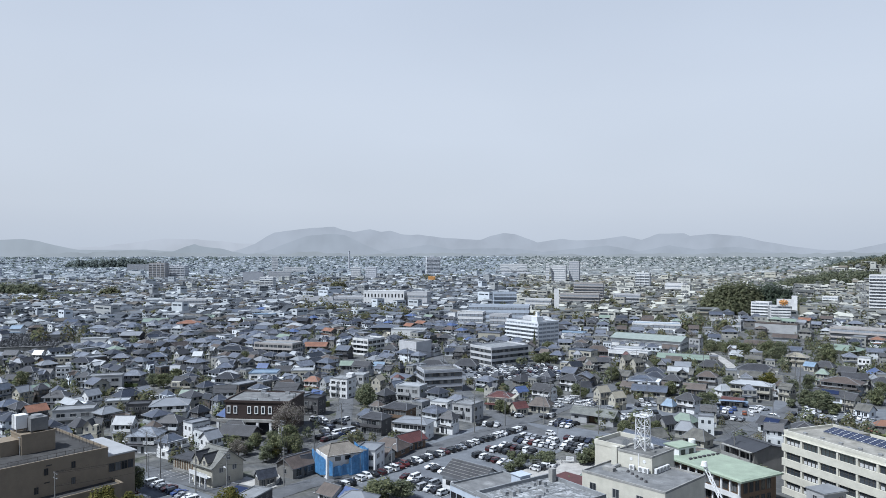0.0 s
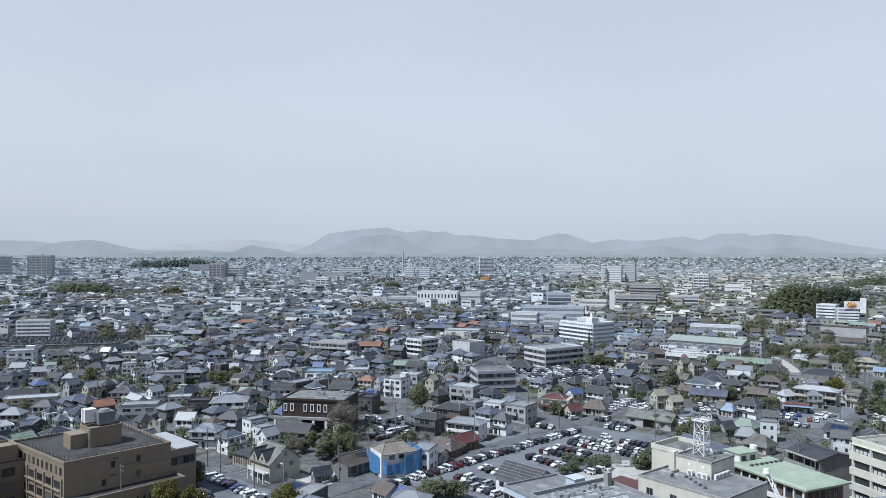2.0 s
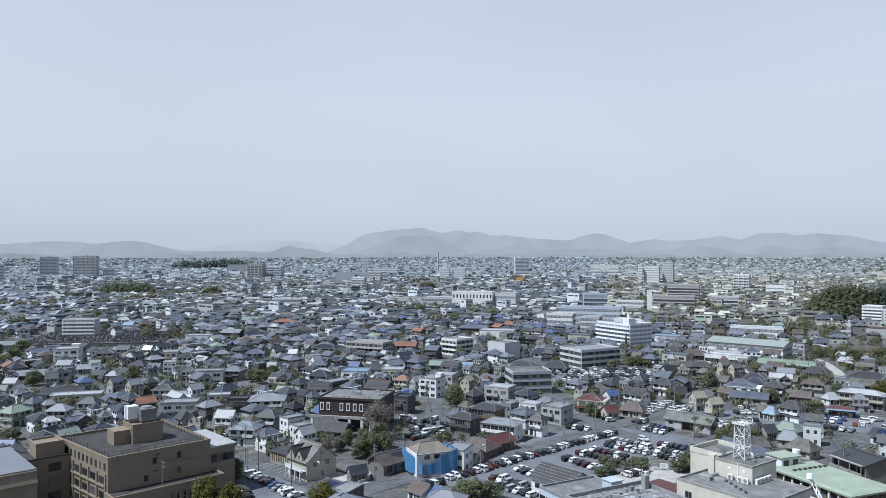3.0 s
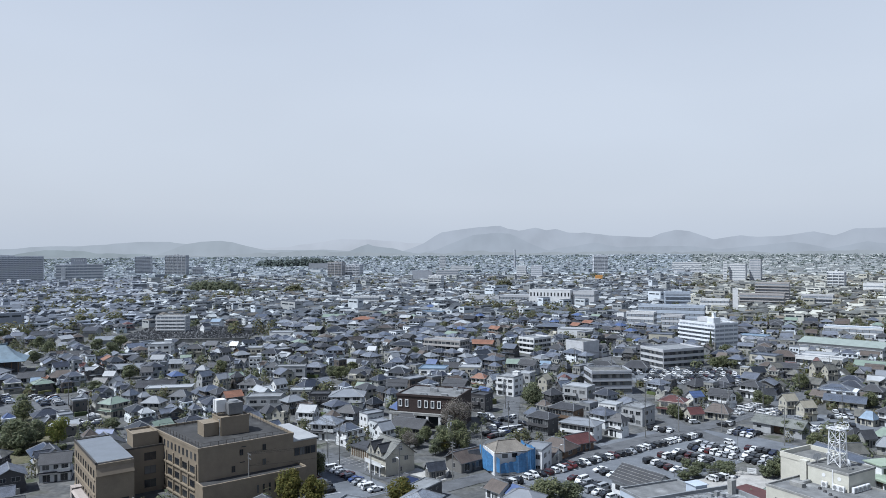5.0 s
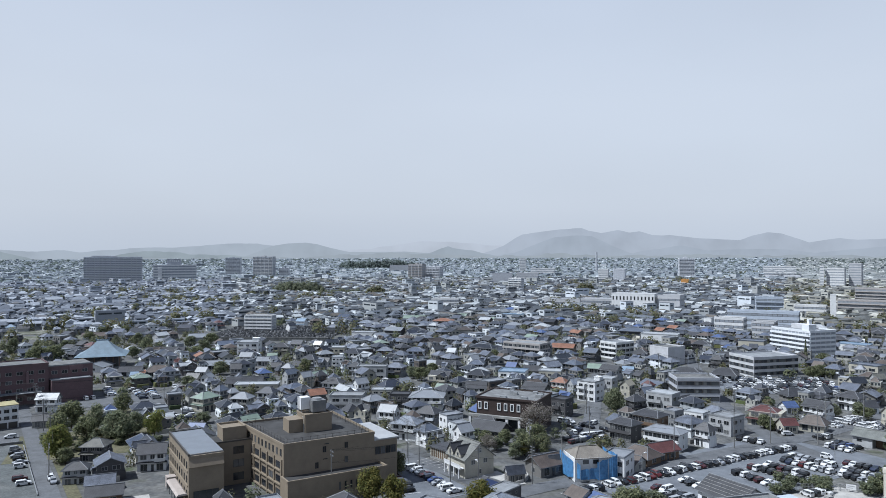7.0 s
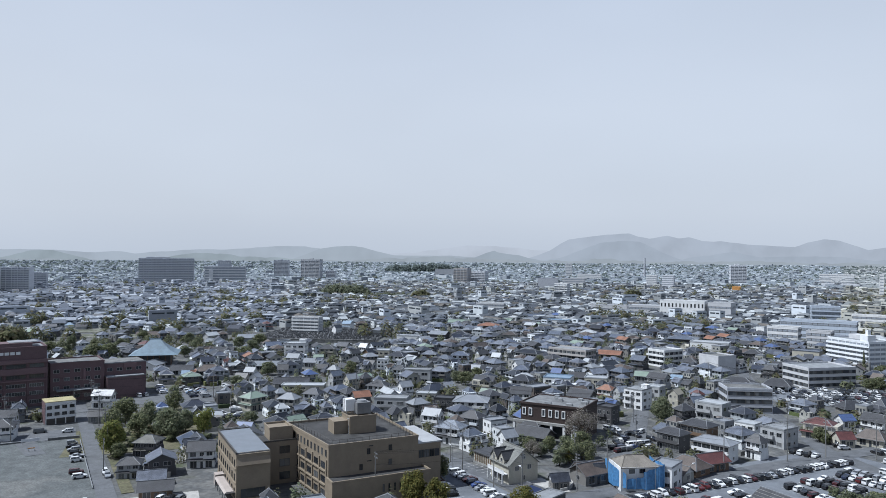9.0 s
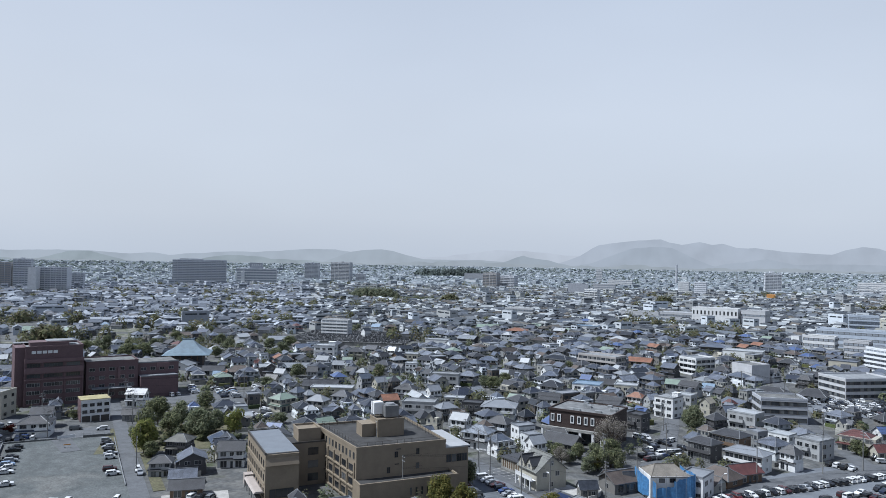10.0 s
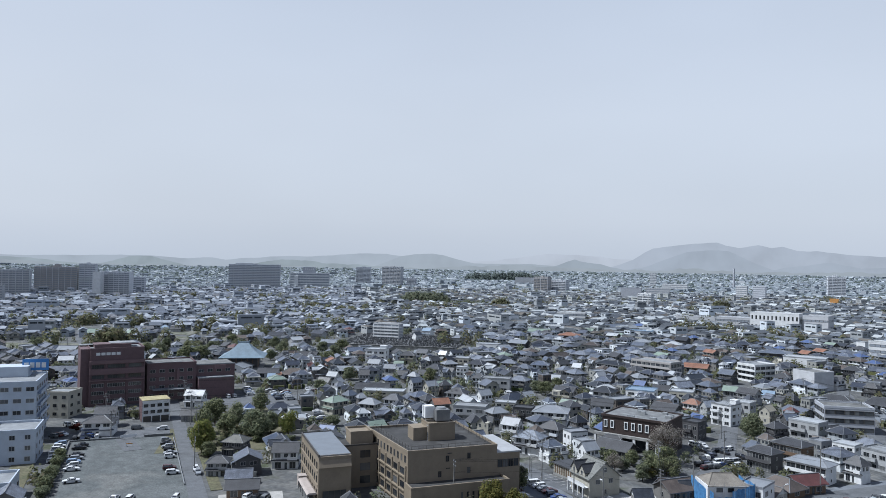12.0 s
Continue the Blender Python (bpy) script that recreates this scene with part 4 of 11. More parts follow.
def fill_houses(r0, r1, detail_of, seed):
    """Rows of plots along lanes, wherever nothing else stands."""
    rng = random.Random(seed)
    made = 0
    for ang in (-38.0, -14.0, -22.0):
        c, s = math.cos(radians(ang)), math.sin(radians(ang))
        n = int(r1 / 11) + 2
        for iu in range(-n, n):
            for iv in range(-n, n):
                u = iu * 10.6 + (iu // 7) * 4.5 + rng.uniform(-0.8, 0.8)
                v = iv * 11.8 + (iv // 2) * 4.4 + rng.uniform(-0.8, 0.8)
                kd, rr = rng.random(), rng.random()
                w, d, turn, wl, gap = rng.uniform(7.2, 10.0), rng.uniform(6.2, 8.4), rng.choice((0, 0, 90, 180)), rng.random(), rng.random()
                x, y = u * c - v * s, u * s + v * c
                r = math.hypot(x, y)
                if not r0 < r < r1 or not in_view_sector(x, y) or town_angle(x, y) != ang or gap < 0.05:
                    continue
                if not is_free(x, y, w + 0.6, d + 0.6, ang):
                    continue
                kind = "h" if kd < 0.34 else "g" if kd < 0.54 else "H" if kd < 0.72 else "G" if kd < 0.84 else "s" if kd < 0.9 else "S" if kd < 0.93 else "f"
                roof = "t" if rr < 0.72 else "k" if rr < 0.8 else "b" if rr < 0.86 else "n" if rr < 0.91 else "m" if rr < 0.95 else "g" if rr < 0.965 else "B" if rr < 0.98 else "r" if rr < 0.99 else "o"
                if kind == "f":
                    roof = "t" if rr < 0.6 else "m"
                house(x, y, ang + turn, kind, w, d, roof, "a" if wl < 0.82 else "w" if wl < 0.88 else "k" if wl < 0.93 else "c", detail_of(r), rng.uniform(0.84, 0.98))
                made += 1
                if rng.random() < 0.16:
                    tx, ty = x + rng.uniform(-7, 7), y + rng.uniform(-7, 7)
                    if is_free(tx, ty, 2, 2):
                        tree(tx, ty, rng.uniform(3.5, 6.5), rng.uniform(1.6, 2.8), rng.choice(("green", "dark", "dark", "green", "bare")), "in a house garden")
    return made


def joined(name, V, pattern, idx, mats, label, category):
    """Many alike shapes as one mesh: V is (count, corners, 3), pattern the faces of one, idx their materials."""
    n, k = V.shape[0], V.shape[1]
    lens = np.tile([len(f) for f in pattern], n)
    flat = np.concatenate([np.array(f) for f in pattern])
    loops = (flat[None, :] + (np.arange(n) * k)[:, None]).ravel()
    me = bpy.data.meshes.new(name)
    me.vertices.add(n * k)
    me.vertices.foreach_set("co", V.astype(np.float32).ravel())
    me.loops.add(len(loops))
    me.loops.foreach_set("vertex_index", loops.astype(np.int32))
    me.polygons.add(len(lens))
    me.polygons.foreach_set("loop_start", np.concatenate([[0], np.cumsum(lens)[:-1]]).astype(np.int32))
    me.polygons.foreach_set("material_index", np.tile(idx, n).astype(np.int32))
    for m in mats:
        me.materials.append(m)
    me.update(calc_edges=True)
    me.shade_flat()
    return tagged(new(name, me), label, category, kind="stuff")


def land(x, y):
    r = np.hypot(x, y)
    z = 24.0 * np.maximum(0.0, (r - 2300) / 2400) ** 1.6
    for hx, hy, h, s in HILLS:
        z = z + h * np.exp(-((x - hx) ** 2 + (y - hy) ** 2) / (2 * s * s))
    return z


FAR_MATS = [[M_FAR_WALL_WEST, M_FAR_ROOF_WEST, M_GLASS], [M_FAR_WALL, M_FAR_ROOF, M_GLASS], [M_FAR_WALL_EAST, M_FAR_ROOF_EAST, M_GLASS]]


def far_town(name, r0, r1, step, size, tall, seed, label, wooded=0.1, low=False, flats=0.1, mats=None):
    rng = np.random.default_rng(seed)
    n = int(r1 / step) + 2
    gu, gv = np.meshgrid(np.arange(-n, n), np.arange(-n, n))
    gu, gv = gu.ravel(), gv.ravel()
    lane = 0.4 if r1 < 1500 else 0.12
    u = gu * step + (gu // 7) * step * lane + rng.uniform(-0.36, 0.36, gu.size) * step
    v = gv * step * 1.1 + (gv // 2) * step * lane + rng.uniform(-0.36, 0.36, gu.size) * step
    a = radians(-38.0)
    x, y = u * math.cos(a) - v * math.sin(a), u * math.sin(a) + v * math.cos(a)
    r, az = np.hypot(x, y), np.arctan2(x, y)
    # open ground and woods are left out in patches
    clump = np.sin(x / 61.0 + 1.7) * np.sin(y / 83.0 + 0.4) + 0.6 * np.sin((x + y) / 37.0)
    keep = (r > r0) & (r < r1) & (az > SECTOR[0]) & (az < SECTOR[1]) & (rng.random(x.size) > wooded) & (clump < 1.25)
    keep &= np.hypot(x - HILLS[1][0], y - HILLS[1][1]) > 60
    keep &= np.hypot(x - 262, y - 608) > 40
    free = np.array([not k or (int(p // 2), int(q // 2)) not in TAKEN for p, q, k in zip(x, y, keep)])
    keep &= free
    x, y = x[keep], y[keep]
    m = x.size
    w, d = size * rng.uniform(0.7, 1.15, m), size * rng.uniform(0.55, 0.85, m)
    h = np.where(rng.random(m) > flats, rng.uniform(4.4, 6.2, m), rng.uniform(6.3, tall, m))
    h = np.where(rng.random(m) < (0.0 if low else 0.016), rng.uniform(8.5, 15, m), h)
    if low:
        h = rng.uniform(2.4, 4.2, m)
    flat = (h > 6.25) | (rng.random(m) < 0.08)
    w, d = np.where(flat, w * rng.uniform(1.1, 2.0, m), w), np.where(flat, d * 1.2, d)
    w = np.where(rng.random(m) < 0.14, w * rng.uniform(1.5, 2.3, m), w)
    rise = np.where(flat, 0.3, d * rng.uniform(0.24, 0.36, m))
    hip = np.where(flat, 0.02, np.where(rng.random(m) < 0.3, d * 0.45, 0.0))
    ang = a + rng.normal(0, 0.1, m) + rng.integers(0, 2, m) * math.pi / 2 + np.where(np.sin(x / 340) * np.sin(y / 290) > 0.3, 0.42, 0.0)
    z = land(x, y)
    V = np.zeros((m, 38, 3))
    hw, hd, o = w / 2, d / 2, np.where(flat, 0.05, 0.55)
    for i, (sx, sy) in enumerate(((-1, -1), (1, -1), (1, 1), (-1, 1))):
        V[:, i] = np.stack([sx * hw, sy * hd, np.full(m, -2.0)], 1)
        V[:, 4 + i] = np.stack([sx * hw, sy * hd, h], 1)
        V[:, 8 + i] = np.stack([sx * (hw + o), sy * (hd + o), h - 0.1], 1)
    V[:, 12] = np.stack([-(hw + o) + hip, 0 * hw, h + rise], 1)
    V[:, 13] = np.stack([(hw + o) - hip, 0 * hw, h + rise], 1)
    # dark openings on all sides, and pent roofs over the ground floor
    zt = h * 0.86
    zb = zt - np.minimum(1.3, h * 0.26)
    for k, (p, q, s) in enumerate(((-0.8, 0.1, -1), (0.25, 0.8, -1))):
        b0 = 14 + 4 * k
        for j, (uu, zz) in enumerate(((p, zb), (q, zb), (q, zt), (p, zt))):
            V[:, b0 + j] = np.stack([uu * hw, s * (hd + 0.04), zz], 1)
    for k, s in enumerate((-1, 1)):
        b0 = 22 + 4 * k
        for j, (uu, zz) in enumerate(((-0.6, zb), (0.45, zb), (0.45, zt), (-0.6, zt))):
            V[:, b0 + j] = np.stack([s * (hw + 0.04), s * uu * hd, zz], 1)
        b0 = 30 + 4 * k
        for j, (uu, vv, zz) in enumerate(((-1, 1.1, 0.42), (1, 1.1, 0.42), (1, 0.0, 0.53), (-1, 0.0, 0.53))):
            V[:, b0 + j] = np.stack([-s * uu * (hw + 0.5), s * (hd + np.where(flat, 0.02, vv)), h * np.where(flat, 0.5, zz)], 1)
    cs, sn = np.cos(ang)[:, None], np.sin(ang)[:, None]
    X, Y = V[:, :, 0] * cs - V[:, :, 1] * sn + x[:, None], V[:, :, 0] * sn + V[:, :, 1] * cs + y[:, None]
    V = np.stack([X, Y, V[:, :, 2] + z[:, None]], 2)
    pattern = [(0, 1, 5, 4), (1, 2, 6, 5), (2, 3, 7, 6), (3, 0, 4, 7), (8, 9, 13, 12), (10, 11, 12, 13), (9, 10, 13), (11, 8, 12), (14, 15, 16, 17), (18, 19, 20, 21), (22, 23, 24, 25), (26, 27, 28, 29), (30, 31, 32, 33), (34, 35, 36, 37)]
    roles = [0, 0, 0, 0, 1, 1, 1, 1, 2, 2, 2, 2, 1, 1]
    if r1 > 2000:
        # past two kilometres the openings are too small to see
        V, pattern, roles = V[:, :14], pattern[:8], roles[:8]
    # haze painted into the palettes: paler blue-grey in the west; warmer in the east
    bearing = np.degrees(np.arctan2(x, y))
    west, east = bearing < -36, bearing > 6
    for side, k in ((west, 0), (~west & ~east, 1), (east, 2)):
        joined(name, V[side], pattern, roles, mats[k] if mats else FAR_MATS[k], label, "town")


def far_trees(name, spots, label, mats=None, per=26, seed=5, leaf=0.2):
    """Distant woods: for each (x, y, radius, height) a clump of leaf cards with an uneven top."""
    rng = np.random.default_rng(seed)
    S = np.array(spots, dtype=float)
    S = np.repeat(S, per, axis=0)
    m = len(S)
    d = rng.normal(0, 1, (m, 3))
    d /= np.linalg.norm(d, axis=1)[:, None]
    d[:, 2] = np.abs(d[:, 2])
    q = (0.74 + 0.26 * rng.random(m))[:, None]
    lump = 1 + 0.22 * np.sin(d[:, :1] * 7 + S[:, :1]) * np.sin(d[:, 1:2] * 6 + S[:, 1:2])
    c = np.stack([S[:, 0], S[:, 1], land(S[:, 0], S[:, 1])], 1) + d * lump * q * np.stack([S[:, 2], S[:, 2], S[:, 3]], 1)
    k = (S[:, 2] * leaf * rng.uniform(0.6, 1.3, m))[:, None]
    u = rng.normal(0, 1, (m, 3)); u /= np.linalg.norm(u, axis=1)[:, None]
    w = np.cross(d, u); w /= np.linalg.norm(w, axis=1)[:, None] + 1e-6
    u = np.cross(w, d + rng.normal(0, 0.3, (m, 3)))
    V = np.stack([c - u * k - w * k, c + u * k - w * k * 0.7, c + u * k * 0.7 + w * k, c - u * k * 0.8 + w * k * 0.9], 1)
    joined(name, V, [(0, 1, 2, 3)], [0], mats or [M_LEAF_DARK], label, "trees")


def ridge(name, dist, stops, colour, rough_amp, label, seed, base=-20.0, foot_haze=0.2, patchy=1.0):
    """A far mountain range: stops of (bearing in degrees, elevation in degrees); a glowing backdrop with haze painted
    into its colour.
    """
    m = bpy.data.materials.new(name)
    m.use_nodes = True
    nt = m.node_tree
    p = nt.nodes["Principled BSDF"]
    n1 = nt.nodes.new("ShaderNodeTexNoise")
    n1.inputs["Scale"].default_value, n1.inputs["Detail"].default_value = 0.006, 8.0
    g = nt.nodes.new("ShaderNodeNewGeometry")
    nt.links.new(g.outputs["Position"], n1.inputs["Vector"])
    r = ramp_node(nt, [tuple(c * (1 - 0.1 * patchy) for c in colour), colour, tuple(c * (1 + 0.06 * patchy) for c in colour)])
    st = nt.nodes.new("ShaderNodeMapRange")
    st.inputs[1].default_value, st.inputs[2].default_value = 0.3, 0.7
    nt.links.new(n1.outputs[0], st.inputs[0])
    nt.links.new(st.outputs[0], r.inputs[0])
    # painted haze: the glow pales towards the foot
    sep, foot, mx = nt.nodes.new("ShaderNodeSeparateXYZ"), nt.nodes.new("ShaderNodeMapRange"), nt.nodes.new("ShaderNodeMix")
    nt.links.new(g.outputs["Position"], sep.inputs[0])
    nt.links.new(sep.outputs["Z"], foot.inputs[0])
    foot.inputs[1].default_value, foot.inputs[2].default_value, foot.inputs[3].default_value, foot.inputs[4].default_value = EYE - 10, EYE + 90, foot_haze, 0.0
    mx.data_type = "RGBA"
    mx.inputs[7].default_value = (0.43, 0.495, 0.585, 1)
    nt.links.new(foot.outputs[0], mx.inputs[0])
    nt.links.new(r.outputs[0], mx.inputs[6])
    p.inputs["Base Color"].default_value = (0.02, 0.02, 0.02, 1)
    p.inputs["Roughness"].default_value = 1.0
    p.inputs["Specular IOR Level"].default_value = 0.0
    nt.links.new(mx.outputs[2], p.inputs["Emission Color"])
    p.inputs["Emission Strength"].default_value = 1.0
    b = Build()
    az = np.arange(stops[0][0], stops[-1][0] + 0.01, 0.12)
    el = np.interp(az, [s[0] for s in stops], [s[1] for s in stops])
    top = []
    for a, e in zip(az, el):
        t = radians(a)
        e = e + rough_amp * (noise.fractal((a * 0.9, seed * 3.1, 0.0), 1.0, 2.0, 5))
        top.append((dist * math.sin(t), dist * math.cos(t), EYE + dist * math.tan(radians(e))))
    for i in range(len(top) - 1):
        a, c = top[i], top[i + 1]
        k = 0.999
        b.quad([(a[0] * k, a[1] * k, base), (c[0] * k, c[1] * k, base), c, a])
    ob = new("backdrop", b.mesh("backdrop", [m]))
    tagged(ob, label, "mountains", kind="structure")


# ---- the place ----
make_ground()

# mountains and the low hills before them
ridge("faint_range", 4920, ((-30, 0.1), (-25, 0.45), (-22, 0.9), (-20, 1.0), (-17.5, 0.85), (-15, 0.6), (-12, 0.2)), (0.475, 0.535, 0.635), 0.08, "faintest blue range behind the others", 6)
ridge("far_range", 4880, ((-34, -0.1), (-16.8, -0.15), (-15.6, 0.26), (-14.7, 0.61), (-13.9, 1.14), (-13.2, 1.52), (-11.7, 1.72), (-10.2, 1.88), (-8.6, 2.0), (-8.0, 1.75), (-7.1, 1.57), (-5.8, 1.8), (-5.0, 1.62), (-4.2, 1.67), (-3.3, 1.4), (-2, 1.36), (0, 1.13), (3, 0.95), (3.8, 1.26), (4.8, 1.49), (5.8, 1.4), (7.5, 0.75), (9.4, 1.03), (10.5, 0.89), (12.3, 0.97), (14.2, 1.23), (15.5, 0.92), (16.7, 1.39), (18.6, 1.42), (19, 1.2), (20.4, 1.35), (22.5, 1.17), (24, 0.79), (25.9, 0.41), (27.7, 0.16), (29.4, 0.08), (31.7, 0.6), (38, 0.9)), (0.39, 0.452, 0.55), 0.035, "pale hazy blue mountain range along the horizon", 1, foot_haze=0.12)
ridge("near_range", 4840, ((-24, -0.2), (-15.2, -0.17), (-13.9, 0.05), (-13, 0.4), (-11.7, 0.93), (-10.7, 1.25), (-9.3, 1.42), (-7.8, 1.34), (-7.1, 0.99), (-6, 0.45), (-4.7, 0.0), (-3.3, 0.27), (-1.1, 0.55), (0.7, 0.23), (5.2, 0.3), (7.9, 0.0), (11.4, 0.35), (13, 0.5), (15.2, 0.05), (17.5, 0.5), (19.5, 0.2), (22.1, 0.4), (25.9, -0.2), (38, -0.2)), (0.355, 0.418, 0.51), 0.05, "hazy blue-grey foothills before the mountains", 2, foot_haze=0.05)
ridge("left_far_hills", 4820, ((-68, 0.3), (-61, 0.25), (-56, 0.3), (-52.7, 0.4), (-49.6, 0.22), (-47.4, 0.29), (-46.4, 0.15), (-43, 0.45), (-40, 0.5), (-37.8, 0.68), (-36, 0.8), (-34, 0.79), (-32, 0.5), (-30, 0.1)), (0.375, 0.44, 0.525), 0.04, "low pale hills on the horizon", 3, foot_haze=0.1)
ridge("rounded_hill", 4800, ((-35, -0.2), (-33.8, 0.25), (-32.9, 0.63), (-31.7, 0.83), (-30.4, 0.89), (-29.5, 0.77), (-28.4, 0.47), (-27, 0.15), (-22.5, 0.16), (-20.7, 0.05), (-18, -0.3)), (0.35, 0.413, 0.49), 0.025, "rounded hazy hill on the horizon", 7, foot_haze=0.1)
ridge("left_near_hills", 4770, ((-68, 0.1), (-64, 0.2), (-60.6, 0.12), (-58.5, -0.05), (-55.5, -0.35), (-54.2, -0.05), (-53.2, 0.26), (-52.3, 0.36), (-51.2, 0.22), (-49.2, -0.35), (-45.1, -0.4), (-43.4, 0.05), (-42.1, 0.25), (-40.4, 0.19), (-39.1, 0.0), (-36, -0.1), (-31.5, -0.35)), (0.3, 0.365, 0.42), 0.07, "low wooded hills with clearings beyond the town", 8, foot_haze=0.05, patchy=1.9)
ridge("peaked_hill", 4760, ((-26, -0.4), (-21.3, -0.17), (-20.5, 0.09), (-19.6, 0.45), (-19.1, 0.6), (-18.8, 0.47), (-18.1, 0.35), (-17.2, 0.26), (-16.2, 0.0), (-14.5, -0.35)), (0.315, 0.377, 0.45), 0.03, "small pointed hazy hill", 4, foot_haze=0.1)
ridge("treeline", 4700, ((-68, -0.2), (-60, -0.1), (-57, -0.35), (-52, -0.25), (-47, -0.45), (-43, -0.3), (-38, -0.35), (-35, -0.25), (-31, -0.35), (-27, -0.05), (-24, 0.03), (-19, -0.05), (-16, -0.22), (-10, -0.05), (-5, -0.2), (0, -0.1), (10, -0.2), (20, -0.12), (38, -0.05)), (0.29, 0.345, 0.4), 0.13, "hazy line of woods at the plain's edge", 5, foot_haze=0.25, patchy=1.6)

# lots and roads
slab("pavement", 9.5, 214.0, 86, 38, 51, 0.06, M_LOT, "large asphalt car park with marked bays", "car park")
slab("pavement_side", 43.0, 236.0, 26, 17, -38, 0.05, M_LOT, "asphalt yard of a car park", "car park")
slab("pavement_gravel", -180.0, 136.0, 86, 33, -37, 0.05, M_GRAVEL, "open gravel car park with weedy edges", "car park")
slab("pavement_plot", -72.0, 176.0, 34, 20, -40, 0.05, M_LOT, "small asphalt car park beside the tan building", "car park")
slab("pavement_yard", -128.0, 132.0, 20, 16, -45, 0.06, M_PAVE, "pale concrete yard before the tan building", "yard")
slab("pavement_office", 34.0, 356.0, 54, 40, 12, 0.05, M_LOT, "crowded asphalt car park before the grey office", "car park")
slab("pavement_dealer", 109.0, 270.0, 32, 30, -25, 0.05, M_LOT, "asphalt car park between houses", "car park")
slab("pavement_dealer_far", 145.0, 268.0, 40, 30, -28, 0.045, M_LOT, "asphalt car park below trees", "car park")
slab("pavement_temple", -226.0, 232.0, 44, 22, 38, 0.05, M_ASPHALT, "asphalt car park by the temple", "car park")
slab("grass", -184.0, 177.0, 40, 34, 42, 0.045, M_GRASS, "rough shady grass under a grove", "grass", False)
slab("grass", -205.0, 216.0, 26, 16, 38, 0.05, M_GRASS, "patch of rough grass beside a car park", "grass", True)
slab("pavement_gate", 76.0, 272.0, 44, 20, -18, 0.05, M_LOT, "asphalt car park behind the gatehouse", "car park")
strip("road_lot", [(-62, 152), (-36, 184), (-8, 214), (20, 246), (36, 262), (70, 310), (110, 372)], 6.5, 0.075, M_ASPHALT, "asphalt street along the car park", "road")
strip("road_cross", [(34, 236), (22, 256), (10, 300), (2, 364), (-8, 460)], 6.0, 0.07, M_ASPHALT, "asphalt side street", "road")
strip("road_hall", [(-38, 196), (-34, 240), (-38, 280), (-44, 330), (-50, 400)], 6.0, 0.065, M_ASPHALT, "asphalt side street between houses", "road")
strip("road_chalet", [(-118, 222), (-90, 202), (-60, 184), (-34, 166)], 6.0, 0.08, M_ASPHALT, "asphalt street past the cream chalet", "road")
strip("road_lane", [(-258, 216), (-223, 190), (-180, 157), (-143, 129), (-110, 104)], 4.5, 0.08, M_ASPHALT, "narrow lane beside the gravel car park", "road")
strip("road_right", [(88, 226), (104, 243), (152, 294), (178, 356), (205, 430), (240, 520)], 6.5, 0.08, M_ASPHALT, "asphalt street climbing past houses", "road")
strip("road_news", [(-330, 170), (-262, 172), (-215, 160), (-196, 150)], 5.5, 0.07, M_ASPHALT, "street before the newspaper office", "road")

slab("pavement_news", -217.8, 162.7, 29.9, 14, 50.7, 0.05, M_ASPHALT, "asphalt strip with parked cars before houses", "car park")
slab("pavement_shed", 30.0, 195.0, 24, 15, 51, 0.045, M_PAVE, "small concrete yard with parked cars", "yard")
slab("pavement_chalet", -50.0, 184.0, 13, 9, -38, 0.05, M_PAVE, "pale concrete forecourt of the cream chalet", "yard")
slab("verge", -205.0, 120.0, 60, 6, -37, 0.07, M_GRASS, "weedy grass verge of the gravel car park", "grass")
slab("verge_lane", -160.0, 148.0, 40, 3, -37, 0.06, M_GRASS, "weedy grass verge beside a lane", "grass")
for fx_, fy_, fw_, fd_ in ((-575.0, 352.0, 90, 34), (-478.0, 300.0, 84, 28), (-520.0, 392.0, 110, 30), (-430.0, 340.0, 60, 26), (-440.0, 392.0, 50, 22)):
    slab("field", fx_, fy_, fw_, fd_, 30, 0.05, M_FIELD, "rough green and fallow field between lanes", "field")
strip("road_field", [(-640, 420), (-520, 346), (-430, 292), (-330, 246)], 4.5, 0.08, M_ASPHALT, "narrow lane across the fields", "road")
strip("road_bend", [(158, 424), (156, 404), (152, 382), (146, 358), (140, 340)], 5.0, 0.08, M_PAVE, "pale concrete lane bending down a slope", "road")


# ---- the large buildings near by ----
def windows_on(ob, spots, w, h, turn, dark=True, pale=True, bars=1, name="window"):
    """Framed windows at (x, y, z) in the thing's own frame, all on one face turned by turn."""
    key = ("own", w, h, dark, pale, bars)
    if key not in WIN_CACHE:
        WIN_CACHE[key] = window_mesh(w, h, dark=dark, pale=pale, bars=bars)
    for x, y, z in spots:
        part(name, WIN_CACHE[key], None, ob, at=pose(x, y, z, 0, 0, turn))


def parapet(x0, x1, y0, y1, z0, z1, t=0.3):
    return Build().box(x0, x1, y0, y0 + t, z0, z1).box(x0, x1, y1 - t, y1, z0, z1).box(x0, x0 + t, y0 + t, y1 - t, z0, z1).box(x1 - t, x1, y0 + t, y1 - t, z0, z1)


def railing(x0, x1, y0, y1, z, h=1.1, step=1.8):
    b = Build()
    for xa, ya, xb, yb in ((x0, y0, x1, y0), (x1, y0, x1, y1), (x1, y1, x0, y1), (x0, y1, x0, y0)):
        n = max(1, int(math.hypot(xb - xa, yb - ya) / step))
        for i in range(n):
            x, y = xa + (xb - xa) * i / n, ya + (yb - ya) * i / n
            b.beam((x, y, z), (x, y, z + h), 0.07)
        for zz in (z + h, z + h * 0.5):
            b.beam((xa, ya, zz), (xb, yb, zz), 0.06)
    return b


